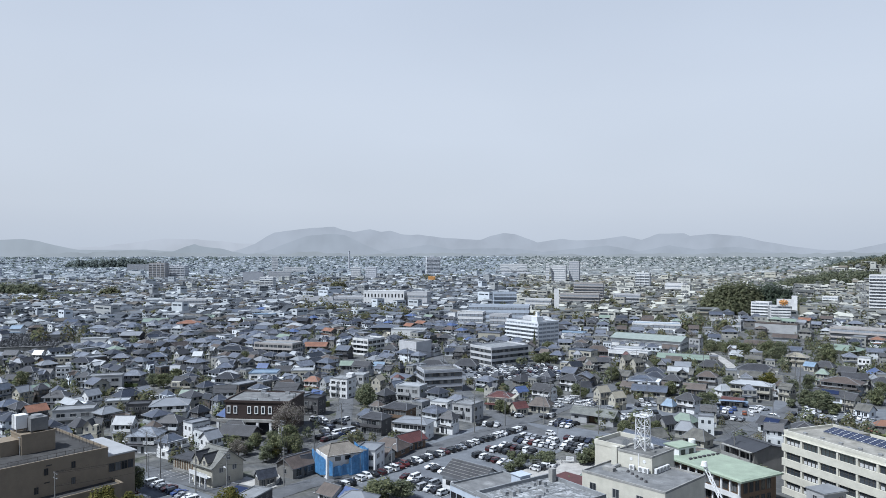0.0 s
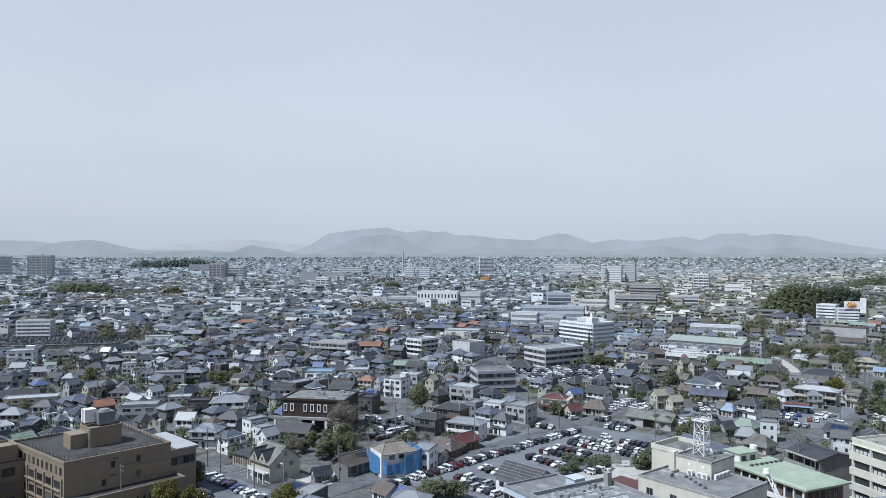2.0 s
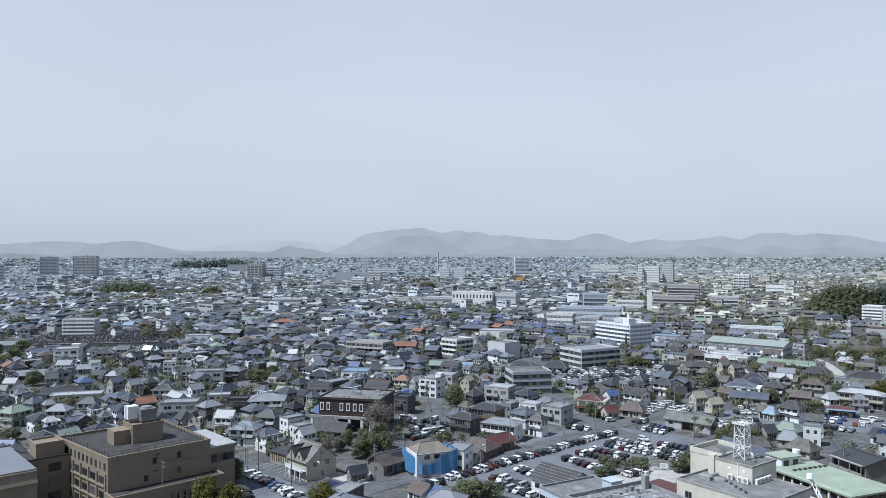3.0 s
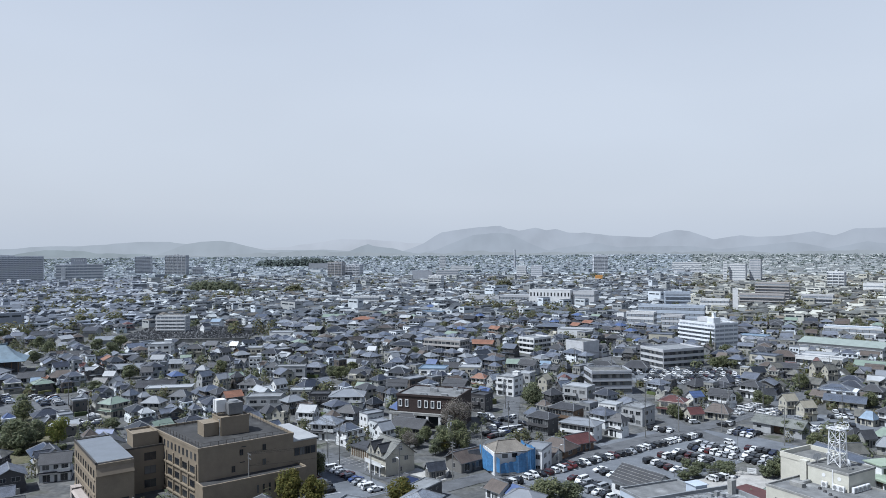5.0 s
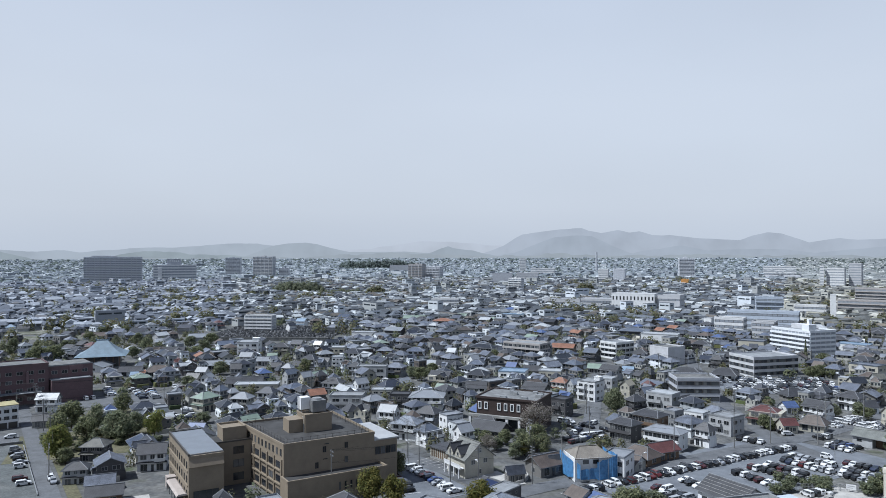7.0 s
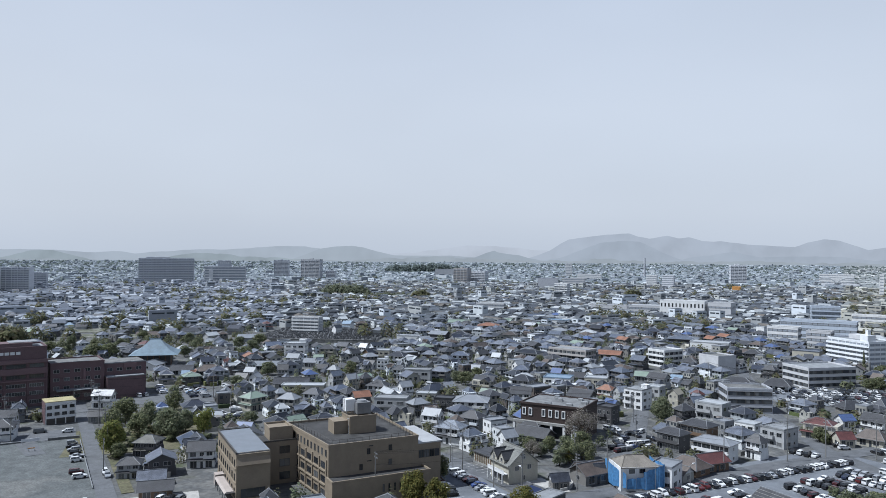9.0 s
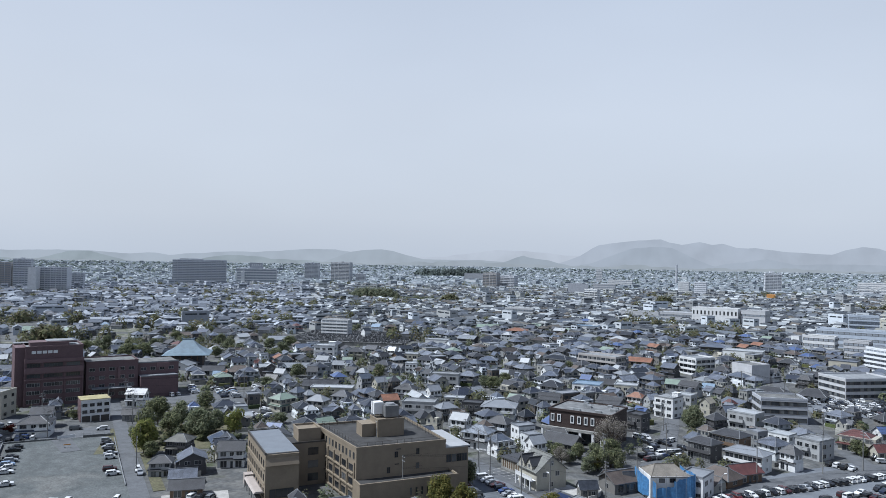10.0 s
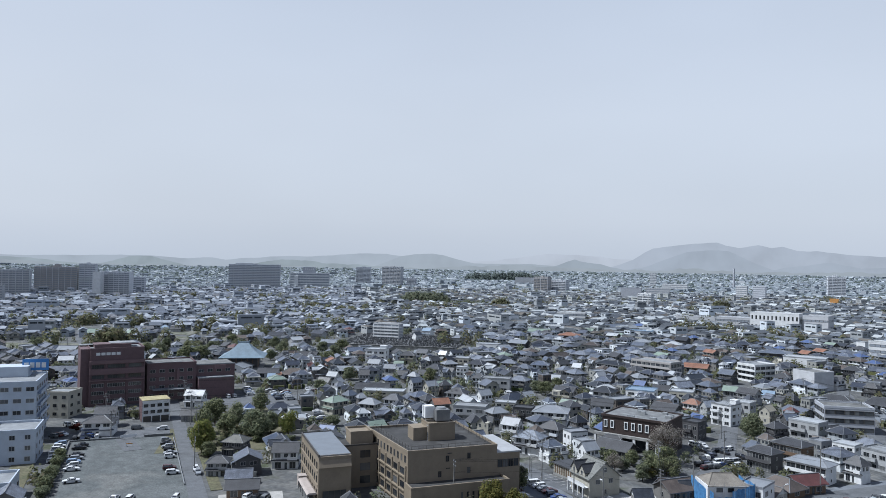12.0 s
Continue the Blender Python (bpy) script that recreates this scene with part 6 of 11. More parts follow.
def civic_group():
    # cream block with the lattice mast
    ob = thing("civic_block", "cream flat-roofed civic block with a taller rear part", "public building", pose(31.9, 164.7, 0, 0, 0, -47))
    reserve(46, 166, 20, 24, -47, 1)
    part("wall", Build().box(0, 21.0, 0, 17, -1, 9.6), M_WALL_CREAM_COOL, ob)
    part("parapet", parapet(-0.05, 21.05, -0.05, 17.05, 9.58, 10.05, 0.3), M_CONCRETE, ob)
    part("roof_deck", Build().box(0.25, 20.75, 0.25, 16.75, 9.6, 9.68), M_DECK, ob, "patched grey roof felt")
    part("penthouse", Build().box(3.0, 12.0, 10.0, 19.6, 9.0, 13.2), M_WALL_CREAM_COOL, ob)
    part("penthouse_parapet", parapet(2.9, 12.1, 9.9, 19.7, 13.18, 13.6, 0.3), M_CONCRETE, ob)
    part("penthouse_roof", Build().box(3.1, 11.9, 10.1, 19.5, 13.2, 13.28), M_CONC_DARK, ob)
    part("rear_wall", Build().box(-5.6, 3.0, 13.0, 24.0, -1, 12.6), M_WALL_CREAM_COOL, ob)
    part("rear_parapet", parapet(-5.7, 3.0, 12.9, 24.1, 12.58, 13.7, 0.35), M_WALL_CREAM_COOL, ob)
    part("rear_roof", Build().box(-5.4, 2.8, 13.2, 23.8, 12.6, 12.68), M_CONC_DARK, ob)
    part("pier", Build().box(1.4, 2.9, 9.6, 11.0, 9.6, 14.0), M_WALL_CREAM_COOL, ob)
    windows_on(ob, [(3.0, 0, 6.8), (9.0, 0, 6.8), (15.0, 0, 6.8), (3.0, 0, 3.0), (9.0, 0, 3.0), (15.0, 0, 3.0)], 1.7, 2.0, 0, dark=False)
    # pale seams of the roof felt, a line of dark cowls, a duct and its foot
    for x, y, w_, d_ in ((6.2, 0.4, 0.12, 9.4), (12.4, 0.4, 0.12, 16.2), (0.4, 6.0, 20.2, 0.12), (12.4, 11.6, 8.2, 0.12)):
        part("seam", Build().box(x, x + w_, y, y + d_, 9.685, 9.71), M_CONC_PALE, ob)
    for i in range(5):
        part("vent_cowl", Build().box(7.2 + 1.7 * i, 7.8 + 1.7 * i, 6.9 - 0.9 * i, 7.5 - 0.9 * i, 9.68, 10.15, 0, top=(0.1, 0.1)), M_WALL_DARK, ob)
    part("duct", Build().box(2.4, 5.2, 4.6, 6.0, 9.68, 10.5), M_CONCRETE, ob)
    part("duct", Build().box(3.2, 3.9, 6.0, 9.8, 9.75, 10.25), M_STEEL, ob)
    part("downpipe", Build().beam((8.6, 9.92, 9.7), (8.6, 9.92, 13.6), 0.22, 0, 8), M_WHITE_STEEL, ob)
    for x in (6.6, 10.0):
        part("round_window", Build().tube(0, 0, 0, 0.06, 0.38, 0.38, 14), M_WHITE_STEEL, ob, at=pose(x, 9.99, 12.0, 90, 0, 0))
    a = radians(-47)
    for x, y, q in ((7.2, 9.3, 0), (9.6, 9.3, 0), (10.9, 9.3, 0), (12.7, 10.9, 90), (12.7, 12.4, 90), (12.7, 13.9, 90), (12.7, 15.4, 90)):
        aircon_box(31.9 + x * math.cos(a) - y * math.sin(a), 164.7 + x * math.sin(a) + y * math.cos(a), 9.68, -47 + q)
    mast = thing("lattice_mast", "white steel lattice antenna mast on a flat roof", "antenna mast", pose(31.9 + 6.6 * math.cos(a) - 15.0 * math.sin(a), 164.7 + 6.6 * math.sin(a) + 15.0 * math.cos(a), 13.28, 0, 0, -47))
    h, w0, w1 = 7.8, 1.35, 1.15
    cor = lambda z: [(sx * (w0 + (w1 - w0) * z / h), sy * (w0 + (w1 - w0) * z / h), z) for sx, sy in ((-1, -1), (1, -1), (1, 1), (-1, 1))]
    for i in range(4):
        part("leg", Build().beam(cor(0)[i], cor(h)[i], 0.2), M_WHITE_STEEL, mast)
    for k in range(3):
        z0, z1 = k * h / 3, (k + 1) * h / 3
        for i in range(4):
            j = (i + 1) % 4
            part("brace", Build().beam(cor(z0)[i], cor(z1)[j], 0.1), M_WHITE_STEEL, mast)
            part("brace", Build().beam(cor(z0)[j], cor(z1)[i], 0.1), M_WHITE_STEEL, mast)
            part("girt", Build().beam(cor(z1)[i], cor(z1)[j], 0.1), M_WHITE_STEEL, mast)
    part("platform", parapet(-1.6, 1.6, -1.6, 1.6, h, h + 0.2, 0.4), M_WHITE_STEEL, mast)
    part("platform_rail", railing(-1.6, 1.6, -1.6, 1.6, h + 0.1, 0.5, 1.6), M_WHITE_STEEL, mast)
    for x, y in ((-2.6, 1.2), (3.0, -1.0), (-3.2, -2.2)):
        part("dish", Build().tube(0, 0, 0, 0.35, 0.9, 0.55, 14), M_WHITE_STEEL, mast, at=pose(x, y, 1.4, 70, 0, 40 * x))
        part("dish_post", Build().beam((x, y, 0), (x, y, 1.4), 0.12), M_STEEL, mast)
    # low building with the grey cluttered roof
    lo = thing("civic_annex", "low bluish-white civic annex with a grey cluttered flat roof", "public building", pose(1.6, 158.5, 0, 0, 0, -55))
    reserve(14, 156, 28, 26, -55, 1)
    part("wall", Build().box(0, 26, 0, 15.2, -1, 8.6), M_WALL_COOL, lo)
    part("parapet", parapet(-0.05, 26.05, -0.05, 15.25, 8.58, 9.1, 0.3), M_CONC_PALE, lo)
    part("roof_deck", Build().box(0.3, 25.7, 0.3, 14.9, 8.6, 8.7), M_DECK, lo, "grey stained roof deck")
    windows_on(lo, [(1.2 + 2.2 * i, 0, z) for i in range(6) for z in (6.6, 3.2)], 1.9, 1.5, 0)
    part("upper_wall", Build().box(10.0, 27, -0.5, 20, 8.0, 9.2), M_WALL_COOL, lo)
    part("upper_parapet", parapet(9.9, 27.1, -0.6, 20.1, 9.18, 10.1, 0.4), M_CONC_PALE, lo)
    part("upper_roof", Build().box(10.3, 26.8, -0.2, 19.7, 9.2, 9.3), M_PATCHED, lo, "patched stained roof deck")
    part("roof_hut", Build().box(6.6, 9.6, 12.0, 15.0, 8.6, 10.6).box(6.4, 9.8, 11.8, 15.2, 10.6, 10.75), M_WALL_COOL, lo)
    part("chimney", Build().box(12.2, 13.4, 18.0, 19.2, 9.2, 12.2), M_CONCRETE, lo)
    r = random.Random(12)
    for i in range(16):
        x, y = r.uniform(12, 25), r.uniform(1, 16)
        part("roof_plant", Build().box(-0.5, 0.5, -0.35, 0.35, 0, 0.7), M_STEEL if i % 3 else M_CONC_PALE, lo, at=pose(x, y, 9.3, 0, 0, r.uniform(-15, 15)) @ Matrix.Diagonal((r.uniform(0.7, 1.7), r.uniform(0.7, 1.3), r.uniform(0.5, 1.5), 1)))
    for i in range(3):
        part("pipe", Build().beam((10 + 4 * i, 1, 9.45), (11 + 4 * i, 18, 9.45), 0.14, 0, 6), M_STEEL, lo)
    # red-roofed shed between them
    sh = thing("shed", "low shed with a rust-red sheet roof", "shed", pose(30.5, 174.5, 0, 0, 0, -47))
    part("wall", Build().box(-4, 5, -4, 4, -0.4, 4.6), M_CONCRETE, sh)
    part("roof", Build().box(-4.3, 5.3, -4.3, 4.3, 4.6, 4.9, 0, top=(0.2, 0.2)), M_TILE_RED, sh)
    # hall with the pale green roof
    gh = thing("green_roof_hall", "two-storey hall with a flat pale green metal roof", "hall", pose(67.9, 163.4, 0, 0, 0, 118))
    reserve(66, 176, 26, 16, 118, 1)
    part("wall", Build().box(1.2, 22, -13.4, -1.0, -1, 7.2), M_WALL_BROWN, gh)
    part("roof", Build().box(0, 23, -14.6, 0, 7.2, 7.6).box(0.3, 22.7, -14.3, -0.3, 7.6, 7.8, 0, top=(0.4, 0.4)), M_HALL_ROOF, gh)
    for x in range(9):
        part("column", Build().box(1.0 + 2.5 * x, 1.4 + 2.5 * x, -0.9, -0.5, -0.5, 7.2), M_WALL_WHITE, gh)
    part("balcony", Build().box(0.4, 22, -1.0, 0.4, 3.4, 3.6).box(0.4, 22, 0.3, 0.4, 3.6, 4.6), M_WALL_WHITE, gh)
    windows_on(gh, [(1.2, -2.8 - 2.0 * i, z) for i in range(5) for z in (5.4, 2.0)], 1.3, 2.4, -90)
    windows_on(gh, [(3.0 + 2.5 * i, -1.0, z) for i in range(8) for z in (5.4, 1.8)], 1.8, 1.9, 180)
    bx = thing("stair_hut", "white stair hut with a green roof and round tank", "hut", pose(62.0, 187.6, 0, 0, 0, 28))
    part("wall", Build().box(-3, 3, -2.4, 2.4, -0.5, 9.6), M_WALL_WHITE, bx)
    part("roof", Build().box(-3.3, 3.3, -2.7, 2.7, 9.6, 9.85), M_HALL_ROOF, bx)
    part("tank", Build().tube(4.2, 0, 7.8, 10.6, 0.9, 0.9, 14), M_WHITE_STEEL, bx)
    windows_on(bx, [(-1.6, -2.4, 8.4), (1.4, -2.4, 8.4)], 1.6, 1.4, 0)
    for i in range(7):
        part("vent_cowl", Build().box(0, 0.8, 0, 0.6, 0, 0.5), M_WALL_DARK, bx, at=pose(-3.4 + 1.6 * i, -6.6, 7.7))
    # lattice boom of a floodlight or crane before the hall
    mb = thing("lattice_boom", "slanting white steel lattice boom with a lamp head", "lattice boom", pose(58.5, 146.0, 0, 0, 0, 20))
    top, foot = Vector((-1.6, 6.0, 15.2)), Vector((2.6, 0, 1.0))
    for sx, sy in ((-0.6, 0), (0.6, 0), (0, 0.9)):
        part("chord", Build().beam(foot + Vector((sx, sy, 0)), top + Vector((sx * 0.5, sy * 0.5, 0)), 0.2), M_WHITE_STEEL, mb)
    for k in range(9):
        f0, f1 = k / 9, (k + 1) / 9
        p, q = foot.lerp(top, f0), foot.lerp(top, f1)
        part("lacing", Build().beam(p + Vector((-0.5, 0, 0)), q + Vector((0.5, 0, 0)), 0.13), M_WHITE_STEEL, mb)
        part("lacing", Build().beam(p + Vector((0.35, 0, 0)), q + Vector((0, 0.8, 0)), 0.13), M_WHITE_STEEL, mb)
    part("lamp_head", Build().tube(top.x, top.y, top.z - 0.2, top.z + 0.7, 0.75, 0.5, 12), M_WHITE_STEEL, mb)
    part("footing", Build().box(1.8, 3.4, -0.7, 1.2, -0.3, 1.0), M_CONCRETE, mb)


def apartments_by_office():
    ob = thing("apartment_house", "grey apartment house with railed balconies and a charcoal roof", "apartments", pose(79.2, 202.2, 0, 0, 0, -69))
    reserve(88, 203, 12, 18, -69, 1)
    part("wall", Build().box(0, 11, 0, 11, -1, 6.4), M_WARM_WALL, ob)
    part("roof", Build().gable(0, 11, 0, 11, 6.4, 1.3, over=0.4, hip=0.0, end=1), [M_TILE_NAVY, M_WARM_WALL], ob, "charcoal metal roof")
    for z in (0.2, 3.3):
        part("balcony", Build().box(0, 11, -1.4, 0, z + 2.9, z + 3.05).box(0, 11, -1.4, -1.3, z, z + 1.1), M_CONCRETE, ob)
    for i in range(4):
        part("post", Build().box(3.6 * i, 3.6 * i + 0.15, -1.4, -1.2, -0.4, 6.4), M_CONCRETE, ob)
    windows_on(ob, [(1.6 + 2.6 * i, 0, z) for i in range(4) for z in (1.3, 4.5)], 1.9, 2.0, 0)


def newspaper():
    # FL corner, front runs along 15 degrees
    ob = thing("newspaper_office", "six-storey maroon brick newspaper office with paler bands", "office building", pose(-268.2, 184.0, 0, 0, 0, 60))
    reserve(-273, 196, 28, 26, 60, 1)
    part("wall", Build().box(0, 20.5, 0, 16, -1, 23.0).box(-3.4, 0, 1.5, 16, -1, 23.4), M_REDBRICK, ob)
    part("parapet", parapet(-0.1, 20.6, -0.1, 16.1, 22.98, 23.8, 0.4), M_REDBRICK, ob)
    part("roof_deck", Build().box(0.3, 20.2, 0.3, 15.7, 23.0, 23.1), M_CONC_PALE, ob)
    part("roof_hut", Build().box(2, 16, 5, 13, 23.0, 24.6).box(1.8, 16.2, 4.8, 13.2, 24.6, 24.8), M_REDBRICK, ob)
    part("roof_slab", Build().box(8, 18, 6, 14, 24.82, 25.05).box(-3.3, 6, 12, 16, 23.9, 24.1), M_CONC_PALE, ob, "pale roof slab")
    for z0, z1 in ((17.3, 18.7), (13.0, 15.3), (10.3, 10.8)):
        part("floor_band", Build().box(-0.2, 20.7, -0.8, 0.02, z0, z1), M_REDBAND, ob, "paler maroon spandrel band")
    for z in (16.2, 12.0, 8.5, 5.4, 2.0):
        for x, w in ((3.0, 4.6), (9.9, 6.6), (17.0, 5.0)):
            windows_on(ob, [(x, 0, z)], w, 1.5, 0, dark=z > 10, bars=int(w))
    for x in (0.0, 6.0, 13.9, 20.5):
        part("pier", Build().box(x - 0.25, x + 0.25, -0.35, 0.02, -0.5, 17.3), M_REDBRICK, ob)
    # the sign's characters, too small to read, as plain bars
    for i in range(5):
        part("sign_bar", Build().box(2.2 + 1.9 * i, 3.7 + 1.9 * i, -0.12, 0.0, 20.8, 21.9), M_WALL_WHITE, ob)
    wg = thing("newspaper_wing", "lower maroon brick wing with stepped white-edged roofs", "office building", pose(-259.5, 204.6, 0, 0, 0, 58))
    reserve(-258, 226, 46, 22, 58, 1)
    part("wall", Build().box(0, 20, 0, 16, -1, 15.5).box(20, 37, 2, 18, -1, 14.0).box(20.5, 35.5, -4, 2, -1, 9.0), M_REDBRICK, wg)
    part("parapet", parapet(-0.1, 20.1, -0.1, 16.1, 15.48, 16.1, 0.35), M_REDBRICK, wg)
    part("roof_deck", Build().box(0.3, 19.7, 0.3, 15.7, 15.5, 15.6).box(20, 36.8, 2.2, 17.8, 14.0, 14.1), M_CONC_DARK, wg)
    part("coping", Build().box(19.9, 37.1, 1.9, 2.3, 14.0, 14.5).box(20.4, 35.6, -4.1, -3.7, 9.0, 9.4).box(3, 14, -0.15, 0.3, 16.1, 16.3), M_CONC_PALE, wg, "pale concrete coping")
    part("lower_roof", Build().box(20.5, 35.5, -3.7, 2, 9.0, 9.1).box(2, 17, -4.5, 0, 5.0, 5.3), M_CONC_PALE, wg)
    for z in (12.6, 9.2, 5.8, 2.2):
        for i in range(5):
            part("window", W_WIDE, None, wg, at=pose(2.2 + 3.8 * i, 0, z))
    for z in (11.5, ):
        for i in range(4):
            part("window", W_WIDE, None, wg, at=pose(22.5 + 3.8 * i, 2, z))
    part("duct", Build().box(28, 33, 1.4, 2.0, 12.0, 13.8), M_REDBAND, wg)
    part("flue", Build().box(12, 13, -0.6, 0, 8, 13), M_REDBAND, wg)


def left_offices():
    ob = block("white_office", "white five-storey office with small windows and roof plant", "office building", -248.0, 139.2, 22, 22, 19.0, 50, 5, 6, 5, M_WALL_COOL, win=(2.4, 1.4), roof=M_CONC_PALE, dark=False)
    sg = thing("roof_sign", "blue rooftop sign board with white unreadable characters", "sign", pose(-249.5, 150.3, 0, 0, 0, 44), Build().box(-4.2, 4.2, -0.15, 0.15, 20.6, 24.6), M_BLUE_SIGN)
    for i in range(4):
        part("sign_bar", Build().box(-3.6 + 1.85 * i, -2.2 + 1.85 * i, -0.2, -0.15, 21.6, 23.4), M_WALL_WHITE, sg)
    for x in (-3.5, 0, 3.5):
        part("post", Build().box(x - 0.1, x + 0.1, -0.1, 0.1, 19.0, 20.6), M_STEEL, sg)
    part("roof_hut", Build().box(-6, 6, 4, 12, 19.0, 22.6), M_WALL_COOL, ob)
    part("tank", Build().tube(-8.5, -6, 19.1, 21.0, 1.3, 1.3, 14), M_WHITE_STEEL, ob)
    block("corner_building", "white three-storey corner building with a pale roof", "office building", -216.3, 125.2, 12, 14, 9.4, 50, 3, 3, 3, M_WALL_COOL, win=(1.5, 1.4), roof=M_CONC_PALE, dark=False)
    block("apartment_block", "tan three-storey flats with dark windows", "apartments", -262.0, 168.5, 10.5, 9, 9.4, 25, 3, 3, 2, M_WALL_CREAM, win=(1.5, 1.2), dark=True, roof=M_CONC_PALE)
    block("corner_annex", "low white annex with a pale flat roof", "office building", -185.0, 100.0, 12, 12, 5.0, 50, 1, 4, 3, M_WALL_COOL, win=(1.5, 1.2), roof=M_CONC_PALE, dark=True)
    for k in range(4):
        part("balcony", Build().box(0, 1.2, -9, 9, 0, 0.15).box(1.1, 1.2, -9, 9, 0.15, 1.1), M_WALL_COOL, ob, at=pose(11, 0, 3.6 + 3.8 * k))
    yb = block("yellow_top_building", "white two-storey building over a dark open ground floor, yellow roof edge", "shop building", -228.6, 183.9, 9.6, 8.0, 7.1, 60, 2, 4, 0, M_WALL_WHITE, win=(1.6, 1.2), dark=True, roof=M_YELLOW, base=2.4)
    part("roof_edge", Build().box(-4.95, 4.95, -4.15, 4.15, 7.83, 8.06), M_YELLOW, yb, "yellow painted roof edge")
    part("side_wall", Build().box(-4.90, -4.80, -4.0, 4.0, -0.5, 7.71), M_REDBRICK, yb, "dark brown tiled side wall")
    # flat dark panels on the wall give the shade inside the open ports
    for k in range(3):
        part("car_port", Build().box(-4.50 + k * 3.13, -1.77 + k * 3.13, -4.06, -4.0, 0.0, 2.1), M_FRAME_DARK, yb)


def temple():
    ob = thing("temple", "temple hall with a broad curved pale verdigris roof", "temple", pose(-300.0, 301.0, 0, 0, 0, 38))
    reserve(-300, 301, 26, 24, 38, 2)
    reserve(-281, 283, 24, 24, 45, 0)
    part("wall", Build().box(-8.5, 8.5, -7.5, 7.5, 0.6, 6.6), M_WALL_DARK, ob)
    part("platform", Build().box(-11, 11, -10, 10, -0.6, 0.8), M_CONCRETE, ob)
    for x in range(7):
        part("column", Build().tube(-9 + 3 * x, -8.4, 0.6, 6.8, 0.22, 0.22, 8), M_WALL_BROWN, ob)
    b = Build()
    # a hipped roof swept up at the eaves
    rings = [(12.4, 11.4, 6.6), (10.0, 8.8, 7.7), (7.4, 6.0, 9.4), (4.9, 3.2, 11.6), (2.6, 0.5, 14.0)]
    for (a0, b0, z0), (a1, b1, z1) in zip(rings, rings[1:]):
        P0 = [(-a0, -b0, z0), (a0, -b0, z0), (a0, b0, z0), (-a0, b0, z0)]
        P1 = [(-a1, -b1, z1), (a1, -b1, z1), (a1, b1, z1), (-a1, b1, z1)]
        for i in range(4):
            j = (i + 1) % 4
            b.quad([P0[i], P0[j], P1[j], P1[i]])
    b.quad([(-12.4, -11.4, 6.5), (-12.4, 11.4, 6.5), (12.4, 11.4, 6.5), (12.4, -11.4, 6.5)])
    b.box(-3.2, 3.2, -0.5, 0.5, 13.8, 14.6).box(-3.4, -2.9, -0.4, 0.4, 14.0, 15.2).box(2.9, 3.4, -0.4, 0.4, 14.0, 15.2)
    part("roof", b, M_COPPER, ob)


def graveyard():
    """Rows of grey headstones: too many to count."""
    rng = np.random.default_rng(9)
    u0 = Vector((0.95, 0.31)).normalized()
    v0 = Vector((-u0.y, u0.x))
    V = []
    for i in range(52):
        for j in range(36):
            if rng.random() < 0.1:
                continue
            x = -326 + u0.x * i * 1.75 + v0.x * j * 2.5 + rng.uniform(-0.2, 0.2)
            y = 414 + u0.y * i * 1.75 + v0.y * j * 2.5 + rng.uniform(-0.2, 0.2)
            w, d, h = 0.3 + 0.15 * rng.random(), 0.35, 1.2 + 0.9 * rng.random()
            V.append([(x + sx * w, y + sy * d, z) for z in (-0.2, h) for sx, sy in ((-1, -1), (1, -1), (1, 1), (-1, 1))])
    joined("headstones", np.array(V), [(0, 1, 5, 4), (1, 2, 6, 5), (2, 3, 7, 6), (3, 0, 4, 7), (4, 5, 6, 7)], [0] * 5, [M_STONES], "rows of dark grey headstones in a cemetery", "gravestones")
    reserve(-296, 466, 96, 104, 18, 0)
    cw_ = thing("garden_wall", "long dark retaining wall below a cemetery", "wall", pose(-327, 411, 0, 0, 0, 17), Build().box(0, 92, -0.3, 0.3, -0.5, 2.6), M_CONC_DARK)
    part("coping", Build().box(0, 92, -0.42, 0.42, 2.603, 2.75), M_CONCRETE, cw_)
    reserve(-276, 410, 96, 30, 18, 0)




def gatehouse():
    """A long low gatehouse, open through the middle behind a brown gate."""
    ob = thing("gatehouse", "long low white gatehouse with a grey tiled roof and brown gate", "gatehouse", pose(44.6, 254.2, 0, 0, 0, -35))
    reserve(44.6 + 8.4 * 0.819 + 4 * 0.574, 254.2 - 8.4 * 0.574 + 4 * 0.819, 17, 8, -35, 0.5)
    part("wall", Build().box(0.6, 6.4, 0.6, 7.2, -0.4, 3.3), M_WALL_GREY, ob)
    part("wall", Build().box(10.6, 16.2, 0.6, 7.2, -0.4, 3.3), M_WALL_GREY, ob)
    part("lintel", Build().box(6.4, 10.6, 0.7, 7.1, 2.9, 3.3), M_WALL_BROWN, ob)
    part("gate", Build().box(6.4, 8.45, 3.0, 3.12, 0.1, 2.9).box(8.55, 10.6, 3.0, 3.12, 0.1, 2.9), M_WALL_BROWN, ob, "brown timber gate leaves")
    part("roof", Build().gable(0.6, 16.2, 0.6, 7.2, 3.3, 1.8, over=0.6, end=1, trim=2), [M_GATE_TILE, M_WALL_GREY, M_TRIM], ob)
    windows_on(ob, [(2.6, 0.6, 1.9), (13.4, 0.6, 1.9)], 1.5, 0.8, 0)


